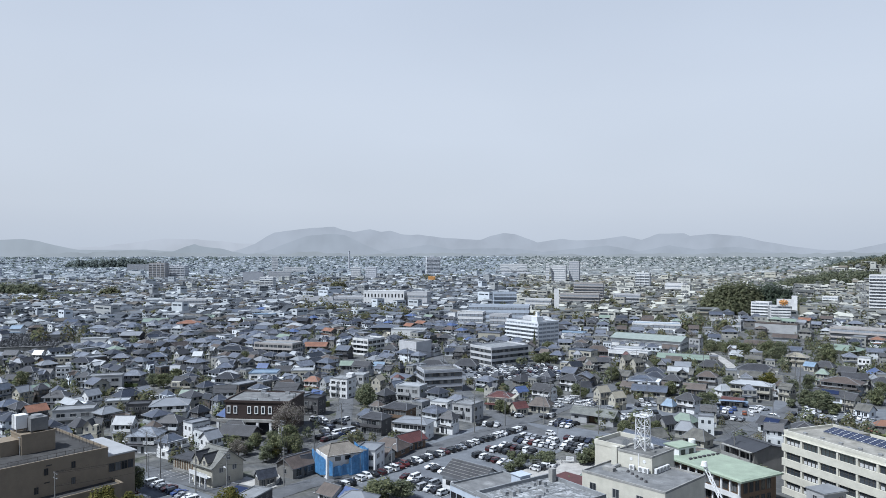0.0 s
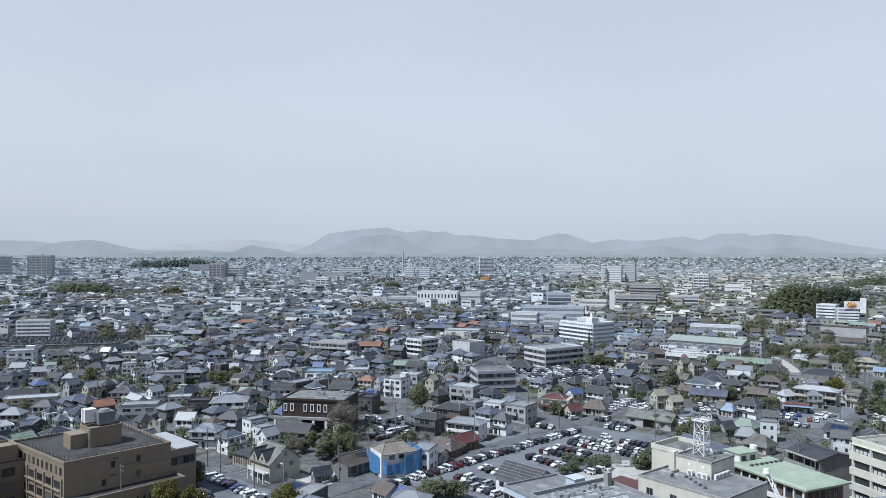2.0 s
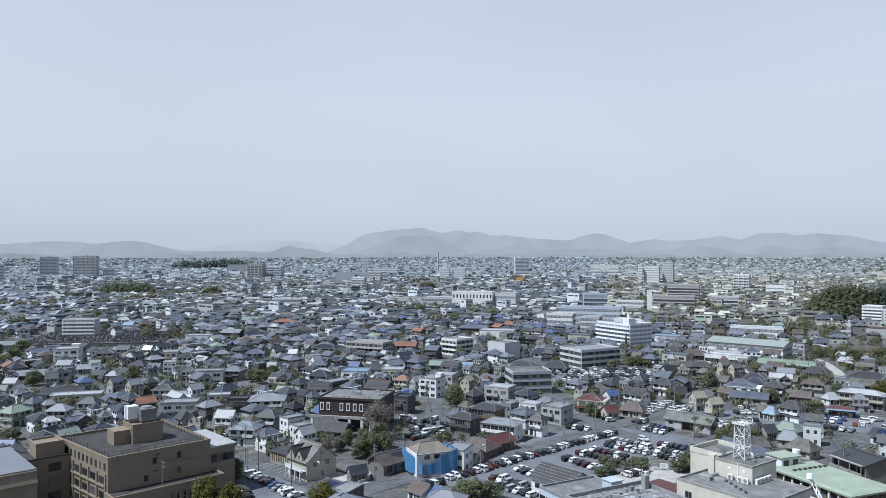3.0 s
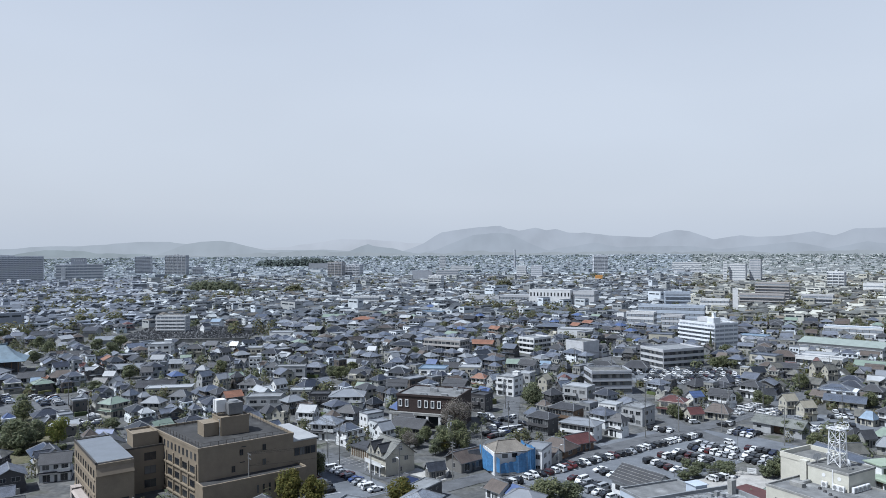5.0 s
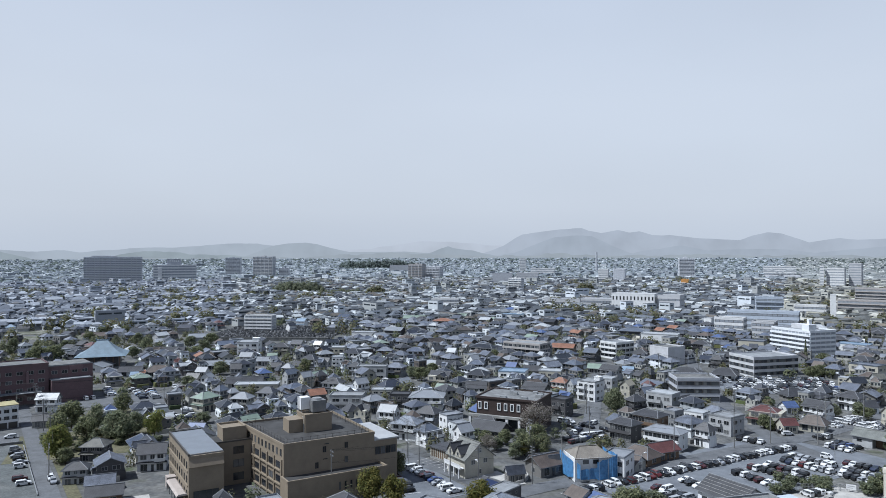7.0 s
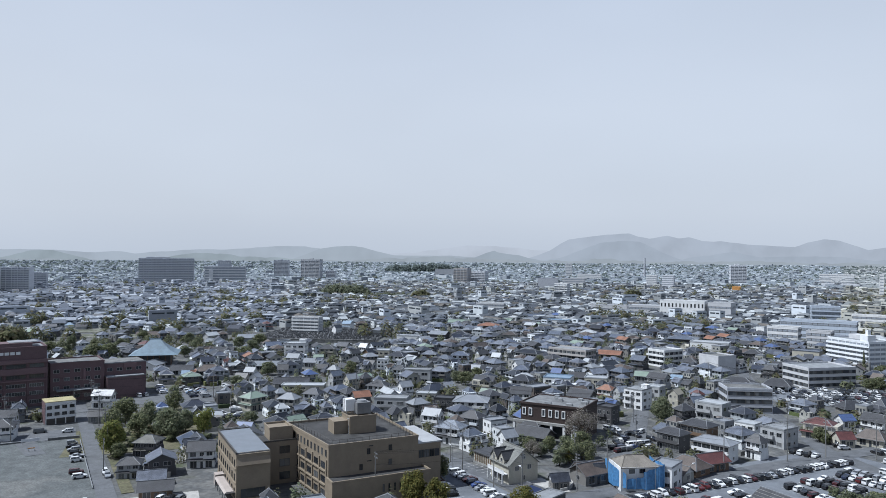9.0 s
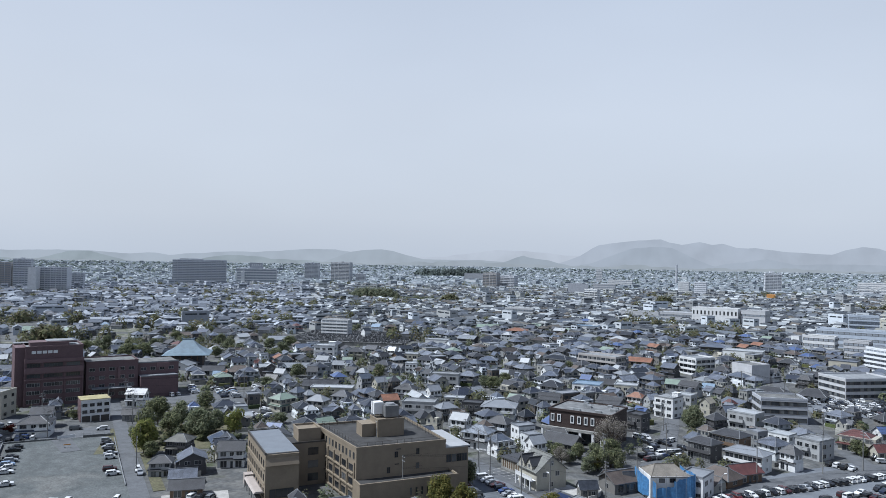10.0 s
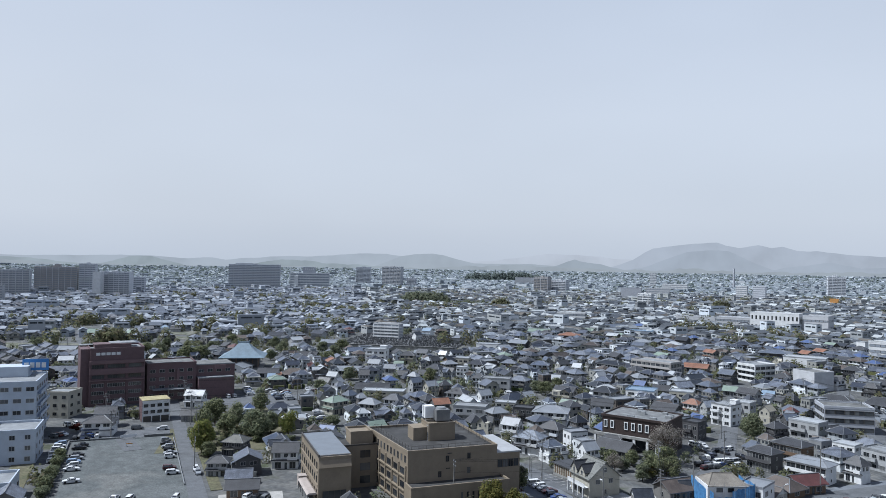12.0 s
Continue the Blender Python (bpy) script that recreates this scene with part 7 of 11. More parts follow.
def car_reflection_sheet():
    # blue sheet on posts, added for the blue-tinted reflections on the car row
    ob = thing("canopy", "long blue sheet added for blue reflections on parked cars", "canopy", pose(103.0, 279.0, 0, 0, 0, -20))
    part("roof", Build().box(0, 14.6, 0, 2.6, 2.5, 2.62, 0, top=(0.05, 0.3)), M_METAL_BLUE_PALE, ob)
    for i in range(5):
        part("post", Build().box(0.2 + 3.5 * i, 0.3 + 3.5 * i, 2.3, 2.4, 0, 2.5), M_STEEL, ob)


def striped_house():
    ob = thing("house", "low white house with a dark roof crossed by pale battens", "house", pose(7.4, 182.2, 0, 0, 0, -42), group="houses of the town")
    reserve(7.4, 182.2, 14, 11, -42, 1)
    part("wall", Build().box(-6.0, 6.0, -4.6, 4.6, -0.4, 3.6), M_WALL_WHITE, ob)
    part("roof", Build().gable(-6.0, 6.0, -4.6, 4.6, 3.6, 2.6, over=0.6, end=1, trim=2), [M_TILE_DARK, M_WALL_WHITE, M_TRIM], ob, "dark grey metal roof")
    for i in range(1, 6):
        y = -5.1 + 0.86 * i
        z = 3.6 + (y + 4.6) * 2.6 / 4.6 + 0.2
        part("batten", Build().box(-6.5, 6.5, y - 0.06, y + 0.06, z, z + 0.06), M_CONCRETE, ob)
    windows_on(ob, [(-4.0 + 2.6 * i, -4.6, 1.7) for i in range(4)], 1.6, 1.2, 0)
    windows_on(ob, [(6.0, -1.5, 1.7), (6.0, 2.0, 1.7)], 1.4, 1.2, 90)


def lot_fence():
    """Wire fence between the big car park and the yard below it."""
    f = thing("fence", "grey wire fence on posts along the car park", "fence", pose(16.0, 198.0, 0, 0, 0, 17))
    for i in range(14):
        part("post", Build().box(-0.05, 0.05, -0.05, 0.05, -0.2, 1.9), M_STEEL, f, at=pose(2.3 * i, 0, 0))
    for z in (0.5, 1.2, 1.85):
        part("rail", Build().box(0, 30, -0.03, 0.03, z, z + 0.06), M_STEEL, f)
    for i in range(13):
        sl = Build()
        for k in range(6):
            sl.box(2.3 * i + 0.3 + 0.35 * k, 2.3 * i + 0.34 + 0.35 * k, -0.02, 0.02, 0.1, 1.85)
        part("mesh_panel", sl, M_STEEL, f)
    sgn = thing("board_sign", "small white notice board on a fence", "sign", pose(36.0, 203.5, 0, 0, 0, -12), Build().box(-1.1, 1.1, -0.05, 0.05, 0.7, 2.0), M_WALL_WHITE)
    part("sign_bar", Build().box(-0.8, 0.8, -0.07, -0.05, 1.5, 1.7), M_WALL_GREY, sgn)
    part("sign_bar", Build().box(-0.8, 0.4, -0.07, -0.05, 1.1, 1.25), M_WALL_GREY, sgn)


def lamp_post(x, y, rot):
    ob = thing("street_lamp", "slim grey street lamp beside a car park", "street lamp", pose(x, y, 0, 0, 0, rot), Build().tube(0, 0, -0.2, 7.0, 0.1, 0.07, 8), M_STEEL, "street lamps")
    part("arm", Build().beam((0, 0, 6.9), (1.0, 0, 7.3), 0.08, 0, 6), M_STEEL, ob)
    part("lamp_head", Build().box(0.8, 1.6, -0.16, 0.16, 7.2, 7.38), M_WHITE_STEEL, ob)


def forecourt_wall():
    w = thing("garden_wall", "low curved pale wall round a forecourt", "wall", pose(-50.0, 187.0, 0))
    for i in range(9):
        t = radians(-35 + 15 * i)
        part("panel", Build().box(-0.95, 0.95, -0.1, 0.1, -0.2, 0.9), M_PAVE, w, at=pose(7.2 * math.cos(t), 7.2 * math.sin(t), 0, 0, 0, math.degrees(t) + 90))


M_FELT = mat("dark_roof_felt", [(0.035, 0.035, 0.036), (0.06, 0.06, 0.06)], rough=0.85, vary=0.15, stain=0.35, patch=0.3)
M_WALL_CREAM_COOL = mat("off_white_tile_cladding", (0.57, 0.555, 0.485), rough=0.6, vary=0.06, stain=0.16)
M_WALL_COOL = mat("pale_blue_white_cladding", (0.46, 0.52, 0.6), rough=0.6, vary=0.06, stain=0.12)
M_WARM_WALL = mat("warm_grey_siding", (0.26, 0.25, 0.235), rough=0.8, vary=0.08, stain=0.2)
M_BLIND = mat("white_blinds_behind_glass", (0.5, 0.51, 0.52), rough=0.5, vary=0.05, stain=0.1)
M_TILE_NAVY = mat("charcoal_metal_roofing", (0.05, 0.053, 0.06), rough=0.45, vary=0.1, stain=0.2)
M_HALL_ROOF = mat("pale_green_hall_roof", (0.3, 0.365, 0.285), rough=0.6, vary=0.08, stain=0.2)
M_DECK = mat("grey_felt_sheets", [(0.13, 0.135, 0.138), (0.2, 0.207, 0.212), (0.155, 0.16, 0.163), (0.26, 0.267, 0.27)], rough=0.85, vary=0.12, stain=0.35, patch=0.16)
M_DECK_WARM = mat("beige_roof_screed", [(0.25, 0.24, 0.21), (0.32, 0.31, 0.28), (0.2, 0.195, 0.175)], rough=0.85, vary=0.12, stain=0.35, patch=0.2)
M_CANOPY = mat("pinkish_canopy_tiles", (0.38, 0.33, 0.3), rough=0.7, vary=0.08, stain=0.15)
M_MEMBRANE = mat("blue_grey_membrane", (0.17, 0.19, 0.215), rough=0.6, vary=0.06, stain=0.12)
M_SIDE_ROOF = mat("pale_sheet_roof", (0.36, 0.37, 0.38), rough=0.5, vary=0.06, stain=0.15)
M_TOWER = mat("dull_grey_casing", (0.17, 0.175, 0.18), rough=0.6, vary=0.1, stain=0.3)
M_BOARDS = mat("bare_roof_boards", (0.21, 0.19, 0.165), rough=0.85, vary=0.25, stain=0.3, courses=0.3, bump=0.3)
M_SHINGLE = mat("olive_grey_shingles", (0.17, 0.175, 0.165), rough=0.7, courses=0.2, bump=0.4)
M_GATE_TILE = mat("lichened_grey_tiles", (0.16, 0.17, 0.16), rough=0.7, courses=0.14, bump=0.5)
M_STONES = mat("granite_headstones", [(0.06, 0.064, 0.07), (0.13, 0.134, 0.142), (0.045, 0.048, 0.054), (0.26, 0.265, 0.275), (0.09, 0.093, 0.1)], rough=0.5, pick="island", vary=0.1, stain=0.2)
tan_building()
brick_hall()
tarp_house()
chalet()
office()
civic_group()
apartments_by_office()
newspaper()
left_offices()
temple()
gatehouse()
car_reflection_sheet()
graveyard()
striped_house()
lot_fence()
forecourt_wall()
for x_, y_, r_ in ((-76.7, 187.0, 140), (-52.6, 175.1, 140), (-88.0, 199.0, 140), (36.0, 226.0, 230), (-14.0, 196.0, 50)):
    lamp_post(x_, y_, r_)


# ---- buildings farther off ----
def tower(name, label, category, bearing, dist, w, d, h, skew, floors, cols, wall, style="balcony", roof=None, hut=None, cols_e=4, win=(1.6, 1.6), dark=True):
    """A building given by its bearing and distance; skew: turn of its front away from the viewer's line."""
    a = radians(bearing)
    name = {"apartments": "apartment_block", "office building": "office_building", "shop": "shop_building", "school": "school_building"}.get(category, name)
    ob = block(name, label, category, dist * math.sin(a), dist * math.cos(a), w, d, h, -bearing + skew, floors, cols, cols_e, wall, style=style, roof=roof, hut=hut, win=win, dark=dark)
    if dist > 900 and style == "balcony":
        step = max(2, round(6.5 / (w / cols)))
        for i in range(0, cols + 1, step):
            u = -w / 2 + w * i / cols
            part("party_wall", Build().box(max(u - 0.3, -w / 2), min(u + 0.3, w / 2), -d / 2 - 1.45, -d / 2, 0, h), M_PARTY if wall is not M_WALL_WHITE else wall, ob)
        part("lift_hut", Build().box(-w * 0.1, w * 0.06, -d * 0.2, d * 0.3, h, h + 2.6), wall, ob)
    # haze painted in: paler glass farther off, then frames in wall colour
    if dist > 440:
        for ch in ob.children:
            if ch.name.startswith("window_band"):
                if dist > 900:
                    dress(ch, wall, 0)
                dress(ch, M_HAZED_GLASS, 1)
    return ob


M_PARTY = mat("pale_party_wall", (0.55, 0.57, 0.6), rough=0.8, vary=0.06, stain=0.12)
# glass colour lightened to stand for haze before distant windows
M_HAZED_GLASS = mat("hazed_balcony_glass", (0.29, 0.32, 0.36), rough=0.3, vary=0.05, stain=0.2, bump=0.0)


M_GYM = mat("grey_green_metal_roof", (0.28, 0.325, 0.3), rough=0.5, vary=0.08, stain=0.2)
M_HOTEL = mat("cool_white_cladding", (0.74, 0.77, 0.8), rough=0.7, vary=0.05, stain=0.12)
# slab and warm flats paints, lightened to carry the haze before far towers
M_SLAB = mat("hazed_grey_flats", (0.66, 0.68, 0.72), rough=0.8, vary=0.08, stain=0.15)
M_SLAB_DARK = mat("hazed_dark_flats", (0.44, 0.46, 0.5), rough=0.8, vary=0.08, stain=0.15)
M_PALE = mat("pale_grey_flats", (0.52, 0.53, 0.55), rough=0.8, vary=0.08, stain=0.15)
M_WARM = mat("hazed_warm_flats", (0.42, 0.4, 0.39), rough=0.8, vary=0.08, stain=0.15)
h1 = tower("hotel", "white six-storey hotel with rows of windows", "hotel", 7.1, 472, 29, 19, 15.2, -45, 6, 11, M_HOTEL, "balcony", M_CONC_PALE, cols_e=5, win=(1.7, 1.15), dark=False)
part("stair_tower", Build().box(8.6, 13.6, -9.4, -4.0, 15.1, 19.2).box(10.4, 12.0, -7.6, -5.6, 19.2, 22.0), M_HOTEL, h1)
part("roof_hut", Build().box(-10, 2, 1, 8, 15.1, 17.6), M_PALE, h1)
tower("grey_office", "grey concrete three-storey office with long windows", "office building", 4.5, 392, 18, 26, 9.0, -50, 3, 5, M_PALE, "strip", M_CONC_PALE, cols_e=7, win=(1.6, 1.35))
tower("concrete_block", "blank grey concrete building wrapped in sheeting", "building", -2.2, 410, 13, 13, 9.0, -42, 3, 0, M_PALE, "strip", cols_e=0)
tower("white_flats", "white three-storey flats between houses", "apartments", -5.9, 428, 12, 15, 8.6, -42, 3, 4, M_WALL_WHITE, "balcony", M_CONC_PALE, cols_e=4, win=(1.8, 1.4))
tower("brown_flats", "low brown flats with long access balconies", "apartments", -12.9, 418, 24, 12, 8.4, -30, 3, 8, M_WARM, "balcony", M_CONC_PALE)
tower("flats_brown_grey", "grey three-storey flats with balconies and a flat roof", "apartments", -0.3, 312, 17, 13, 9.2, 16, 3, 5, M_SLAB_DARK, "strip", M_CONC_DARK, cols_e=4, win=(1.6, 1.4))
tower("flats_white_end", "white-ended five-storey flats with balconies", "apartments", -33.8, 575, 22, 9, 12.4, -22, 5, 7, M_WALL_WHITE, "balcony")
tower("school", "white school building with tall framed bays", "school", -4.6, 770, 44, 14, 18, -14, 2, 12, M_WALL_WHITE, "punched", M_METAL_WHITE, cols_e=2, win=(1.5, 3.8))
tower("school_wing", "grey-white wing of a school", "school", -1.9, 768, 22, 20, 17, -14, 2, 6, M_PALE, "strip", M_CONC_PALE)
tower("low_white_store", "low white store building with a metal roof", "shop", -7.3, 792, 34, 18, 11, -10, 2, 10, M_PALE, "strip", M_METAL_WHITE)
tower("low_blue_store", "long low blue-grey store building", "shop", -10.0, 815, 40, 16, 9, -12, 1, 8, M_PALE, "strip", M_METAL_GREY)
tower("long_office", "long blue-grey three-storey building", "office building", 4.5, 625, 52, 14, 13.5, -6, 3, 14, M_WALL_COOL, "strip", M_METAL_GREY)
tower("white_houses_flats", "white three-storey flats with dark windows", "apartments", 2.3, 572, 20, 12, 12, -12, 3, 6, M_WALL_WHITE, "strip", cols_e=4)
tower("white_houses_flats_b", "grey-white three-storey flats beside white ones", "apartments", 4.6, 560, 15, 12, 11, -12, 3, 5, M_PALE, "strip", cols_e=4)
tower("flats_whitish", "white four-storey flats with a mast", "apartments", 4.9, 760, 24, 12, 17, 4, 4, 7, M_WALL_COOL, "balcony")
tower("arch_store", "long white office beyond an arched hall", "office building", 5.6, 2000, 74, 20, 26, 0, 5, 14, M_WALL_WHITE, "strip")
tower("big_white_block", "tall white block with a grey rear part", "office building", 9.2, 1350, 26, 18, 34, -8, 8, 8, M_WALL_WHITE, "strip")
tower("big_grey_block", "grey slab beside a tall white block", "office building", 10.4, 1365, 18, 20, 42, -8, 10, 4, M_PALE, "strip")
tower("white_mast_block", "slim white stair block beside a tall block", "office building", 8.3, 1340, 6, 10, 38, 0, 8, 1, M_WALL_WHITE, "strip")
tower("brown_flats_tall", "brown-grey flats of many balconies", "apartments", 11.5, 860, 34, 12, 23, -6, 7, 10, M_WARM, "balcony")
tower("brown_flats_low", "long brown-grey flats of many balconies", "apartments", 10.8, 800, 42, 12, 14, -6, 4, 12, M_WARM, "balcony")
tower("brown_flats_low_b", "grey flats of four storeys", "apartments", 14.4, 800, 28, 12, 14, -6, 4, 9, M_PALE, "balcony")
tower("white_flat_end", "low white building beside a tall white stair shaft", "office building", 7.6, 735, 26, 12, 12, -6, 3, 7, M_WALL_WHITE, "strip")
tower("stair_shaft", "slim white stair shaft above low roofs", "tower", 9.0, 712, 4.8, 6, 23, 0, 6, 0, M_WALL_WHITE, "strip", cols_e=0)
tower("white_flats_tall", "white flats of six storeys", "apartments", 15.6, 1180, 22, 16, 26, -10, 6, 6, M_WALL_WHITE, "balcony")
tower("grey_tower", "grey many-storey apartment tower", "apartments", -0.8, 1785, 34, 22, 47, 8, 14, 8, M_SLAB, "balcony", hut=(-3, 0, 8, 8, 4))
tower("far_slab", "dark blank-ended far building", "office building", -14.8, 1385, 37, 18, 22, -4, 6, 0, M_SLAB_DARK, "strip", cols_e=0)
tower("white_slim_flats", "slim flats with a white end wall", "apartments", -13.7, 1130, 22, 10, 21, -28, 6, 5, M_WALL_WHITE, "balcony")
tower("stepped_block", "grey flats stepping down in height", "apartments", -21.6, 1625, 34, 20, 36, -24, 10, 8, M_WARM, "balcony")
tower("stepped_block_b", "lower grey flats beside taller ones", "apartments", -20.2, 1640, 34, 20, 30, -24, 8, 8, M_SLAB, "balcony")
tower("long_white_far", "long low white store far off", "shop", -23.0, 2250, 60, 30, 24, 0, 1, 0, M_PALE, "strip", cols_e=0)
tower("dark_trees_block", "grey office block with dark roof plant", "office building", -5.7, 1500, 22, 16, 28, -8, 7, 6, M_SLAB, "strip")
tower("white_trees_block", "white office block among far rooftops", "office building", -6.9, 1530, 20, 16, 27, -8, 7, 6, M_WALL_WHITE, "strip")
tower("far_white_stack", "tall white building among far rooftops", "office building", -13.2, 2150, 18, 16, 46, 0, 10, 4, M_WALL_WHITE, "strip")
tower("far_white_row", "long white building of three storeys", "office building", -11.6, 1950, 62, 18, 19, -6, 4, 14, M_WALL_WHITE, "strip")
tower("far_white_rows", "pale long building of three storeys", "office building", -12.8, 1560, 46, 16, 18, -6, 4, 12, M_PALE, "strip")
tower("hospital", "pale buildings of a hospital", "office building", -19.3, 780, 30, 12, 11, -10, 3, 10, M_WALL_WHITE, "strip")
tower("slab_flats", "dark long fifteen-storey apartment slab", "apartments", -44.2, 1610, 108, 14, 54, -6, 15, 22, M_SLAB, "balcony", hut=(-22, 0, 36, 8, 3))
st = tower("stepped_office", "office with white bands and a raised sign storey", "office building", -40.0, 1690, 88, 24, 36, -4, 6, 12, M_WALL_WHITE, "strip", M_SLAB_DARK, win=(1.6, 3.2))
part("sign_storey", Build().box(-16, 12, -8, 8, 36, 50), M_SLAB_DARK, st)
for i_ in range(5):
    part("sign_bar", Build().box(-11 + 4.2 * i_, -8.4 + 4.2 * i_, -8.3, -8.0, 43, 47), M_WALL_WHITE, st)
part("stair_shaft", Build().box(-34, -26, -16, -12, -1, 30), M_WALL_WHITE, st)
tower("dark_flats", "dark fifteen-storey apartment tower", "apartments", -35.8, 2005, 38, 22, 50, -10, 14, 8, M_SLAB, "balcony")
tower("pale_flats", "pale fifteen-storey apartment tower with balconies", "apartments", -33.5, 1845, 50, 20, 53, -22, 15, 10, M_PALE, "balcony", cols_e=3)
tower("dark_flats_low", "lower dark flats beside a tower", "apartments", -32.0, 1870, 24, 18, 24, -10, 7, 5, M_SLAB, "balcony")
tower("pale_flats_left", "pale apartment block of twelve storeys", "apartments", -60.4, 1285, 46, 16, 42, -12, 12, 10, M_PALE, "balcony")
tower("brown_flats_left", "brown apartment slab of twelve storeys", "apartments", -57.8, 1395, 66, 14, 46, -12, 13, 14, M_WARM, "balcony", hut=(2, 0, 8, 8, 5))
tower("tall_flats_left", "tall grey apartment block among brown ones", "apartments", -55.8, 1390, 26, 18, 52, -12, 14, 6, M_SLAB, "balcony")
tower("brown_flats_near_left", "brown flats with a blank white end", "apartments", -54.0, 1278, 50, 16, 40, -24, 12, 12, M_SLAB, "balcony", cols_e=0)
tower("white_end", "blank white end wall of an apartment block", "apartments", -55.15, 1262, 12, 14, 40, -24, 12, 0, M_WALL_WHITE, "strip", cols_e=0)
tower("small_flats_left", "small brown flats beside much taller ones", "apartments", -52.5, 1400, 24, 14, 29, -12, 8, 5, M_SLAB, "balcony")
tower("edge_flats_left", "pale flats at the town's edge", "apartments", -61.5, 1110, 22, 14, 24, -12, 7, 5, M_PALE, "balcony")
hf = tower("hillside_flats", "white hillside flats with a sign board and lift shaft", "apartments", 23.95, 622, 13, 11, 11.5, -14, 5, 4, M_WALL_WHITE, "balcony")
tower("hillside_flats_front", "white six-storey hillside flats", "apartments", 25.1, 612, 14, 11, 10.5, 10, 5, 5, M_WALL_WHITE, "balcony")
tower("lift_shaft", "white lift shaft of the hillside flats", "tower", 26.1, 620, 4, 4, 18, 0, 5, 0, M_WALL_WHITE, "strip", cols_e=0)
sgn = thing("roof_sign", "white rooftop sign board with an orange starburst", "sign", pose(606 * math.sin(radians(25.5)), 606 * math.cos(radians(25.5)), lift(612 * math.sin(radians(25.5)), 612 * math.cos(radians(25.5))) + 11.3, 0, 0, -15), Build().box(-6, 6, -0.3, 0.3, 0, 5.6), M_WALL_WHITE)
for i_ in range(9):
    t_ = radians(10 + 40 * i_)
    part("ray", Build().beam((-1.2, -0.4, 3), (-1.2 + 3.2 * math.cos(t_), -0.4, 3 + 2.4 * math.sin(t_)), 0.8), M_ORANGE, sgn)
tower("right_tower", "white many-storey apartment tower", "apartments", 31.7, 815, 27, 16, 37, -4, 12, 9, M_WALL_WHITE, "balcony")
tower("right_long_flats", "long low grey-white flats with access balconies", "apartments", 30.4, 540, 38, 10, 9.0, -8, 3, 11, M_WARM, "balcony", M_CONC_PALE)
tower("right_hill_tower", "white twin tower on the wooded hill", "tower", 31.9, 1500, 16, 14, 30, 0, 8, 3, M_WALL_WHITE, "strip")
tower("small_white_right", "white three-storey house on the slope", "house", 28.4, 900, 15, 10, 10, -10, 3, 5, M_WALL_WHITE, "balcony")
tower("small_pale_right", "pale flats above the trees", "apartments", 21.6, 560, 20, 9, 7, -10, 2, 6, M_PALE, "strip")
tower("blue_roof_store", "white building with a pale blue roof", "shop", 16.6, 545, 34, 12, 6.5, -4, 2, 9, M_WALL_WHITE, "strip", M_METAL_BLUE_PALE)
tower("white_gable_store", "white low store building", "shop", 18.0, 1080, 28, 20, 14, -10, 2, 2, M_WALL_WHITE, "strip")
gy = tower("gymnasium", "broad low hall with a pale green metal roof", "hall", 16.1, 458, 42, 20, 6.6, -18, 2, 8, M_WALL_WHITE, "strip", M_GYM, win=(1.6, 1.0))
part("roof", Build().gable(-21, 21, -10, 10, 7.3, 2.0, over=0.8, end=1), [M_GYM, M_WALL_WHITE], gy)
tower("white_low_hall", "low white hall before the green-roofed one", "hall", 14.6, 414, 22, 9, 4.6, -16, 1, 6, M_WALL_WHITE, "strip", M_METAL_GREY)
ch = thing("chimney", "tall slim dark chimney far off", "chimney", pose(2250 * math.sin(radians(-7.45)), 2250 * math.cos(radians(-7.45)), 0), Build().tube(0, 0, -1, 62, 3.6, 2.6, 14), M_SLAB_DARK)
part("rim", Build().tube(0, 0, 62, 63, 3.0, 3.0, 14), M_SLAB, ch)
os_ = thing("shop_sign", "large orange sign box on a shop roof", "sign", pose(-21.6, 1375, 0), Build().box(-7, 7, -4, 4, 4, 13), M_ORANGE)
part("shop_wall", Build().box(-12, 12, -6, 6, -1, 5), M_SLAB, os_)
ar = thing("arched_hall", "hall with a double arched white roof", "hall", pose(176, 1790, 0, 0, 0, -6))
reserve(176, 1790, 90, 50, -6)
for k_ in (-1, 1):
    b_ = Build()
    for i_ in range(12):
        u0_, u1_ = -1 + 2 * i_ / 12, -1 + 2 * (i_ + 1) / 12
        x0_, x1_ = k_ * 22 + 24 * u0_, k_ * 22 + 24 * u1_
        z0_, z1_ = 10 + 13 * (1 - u0_ * u0_), 10 + 13 * (1 - u1_ * u1_)
        b_.quad([(x0_, -20, z0_), (x1_, -20, z1_), (x1_, 20, z1_), (x0_, 20, z0_)])
        b_.quad([(x0_, -20, z0_ - 2.5), (x1_, -20, z1_ - 2.5), (x1_, -20, z1_), (x0_, -20, z0_)])
    part("roof_vault", b_, M_METAL_WHITE, ar)
    part("wall", Build().box(k_ * 22 - 21, k_ * 22 + 21, -18, 18, -1, 11), M_SLAB, ar)
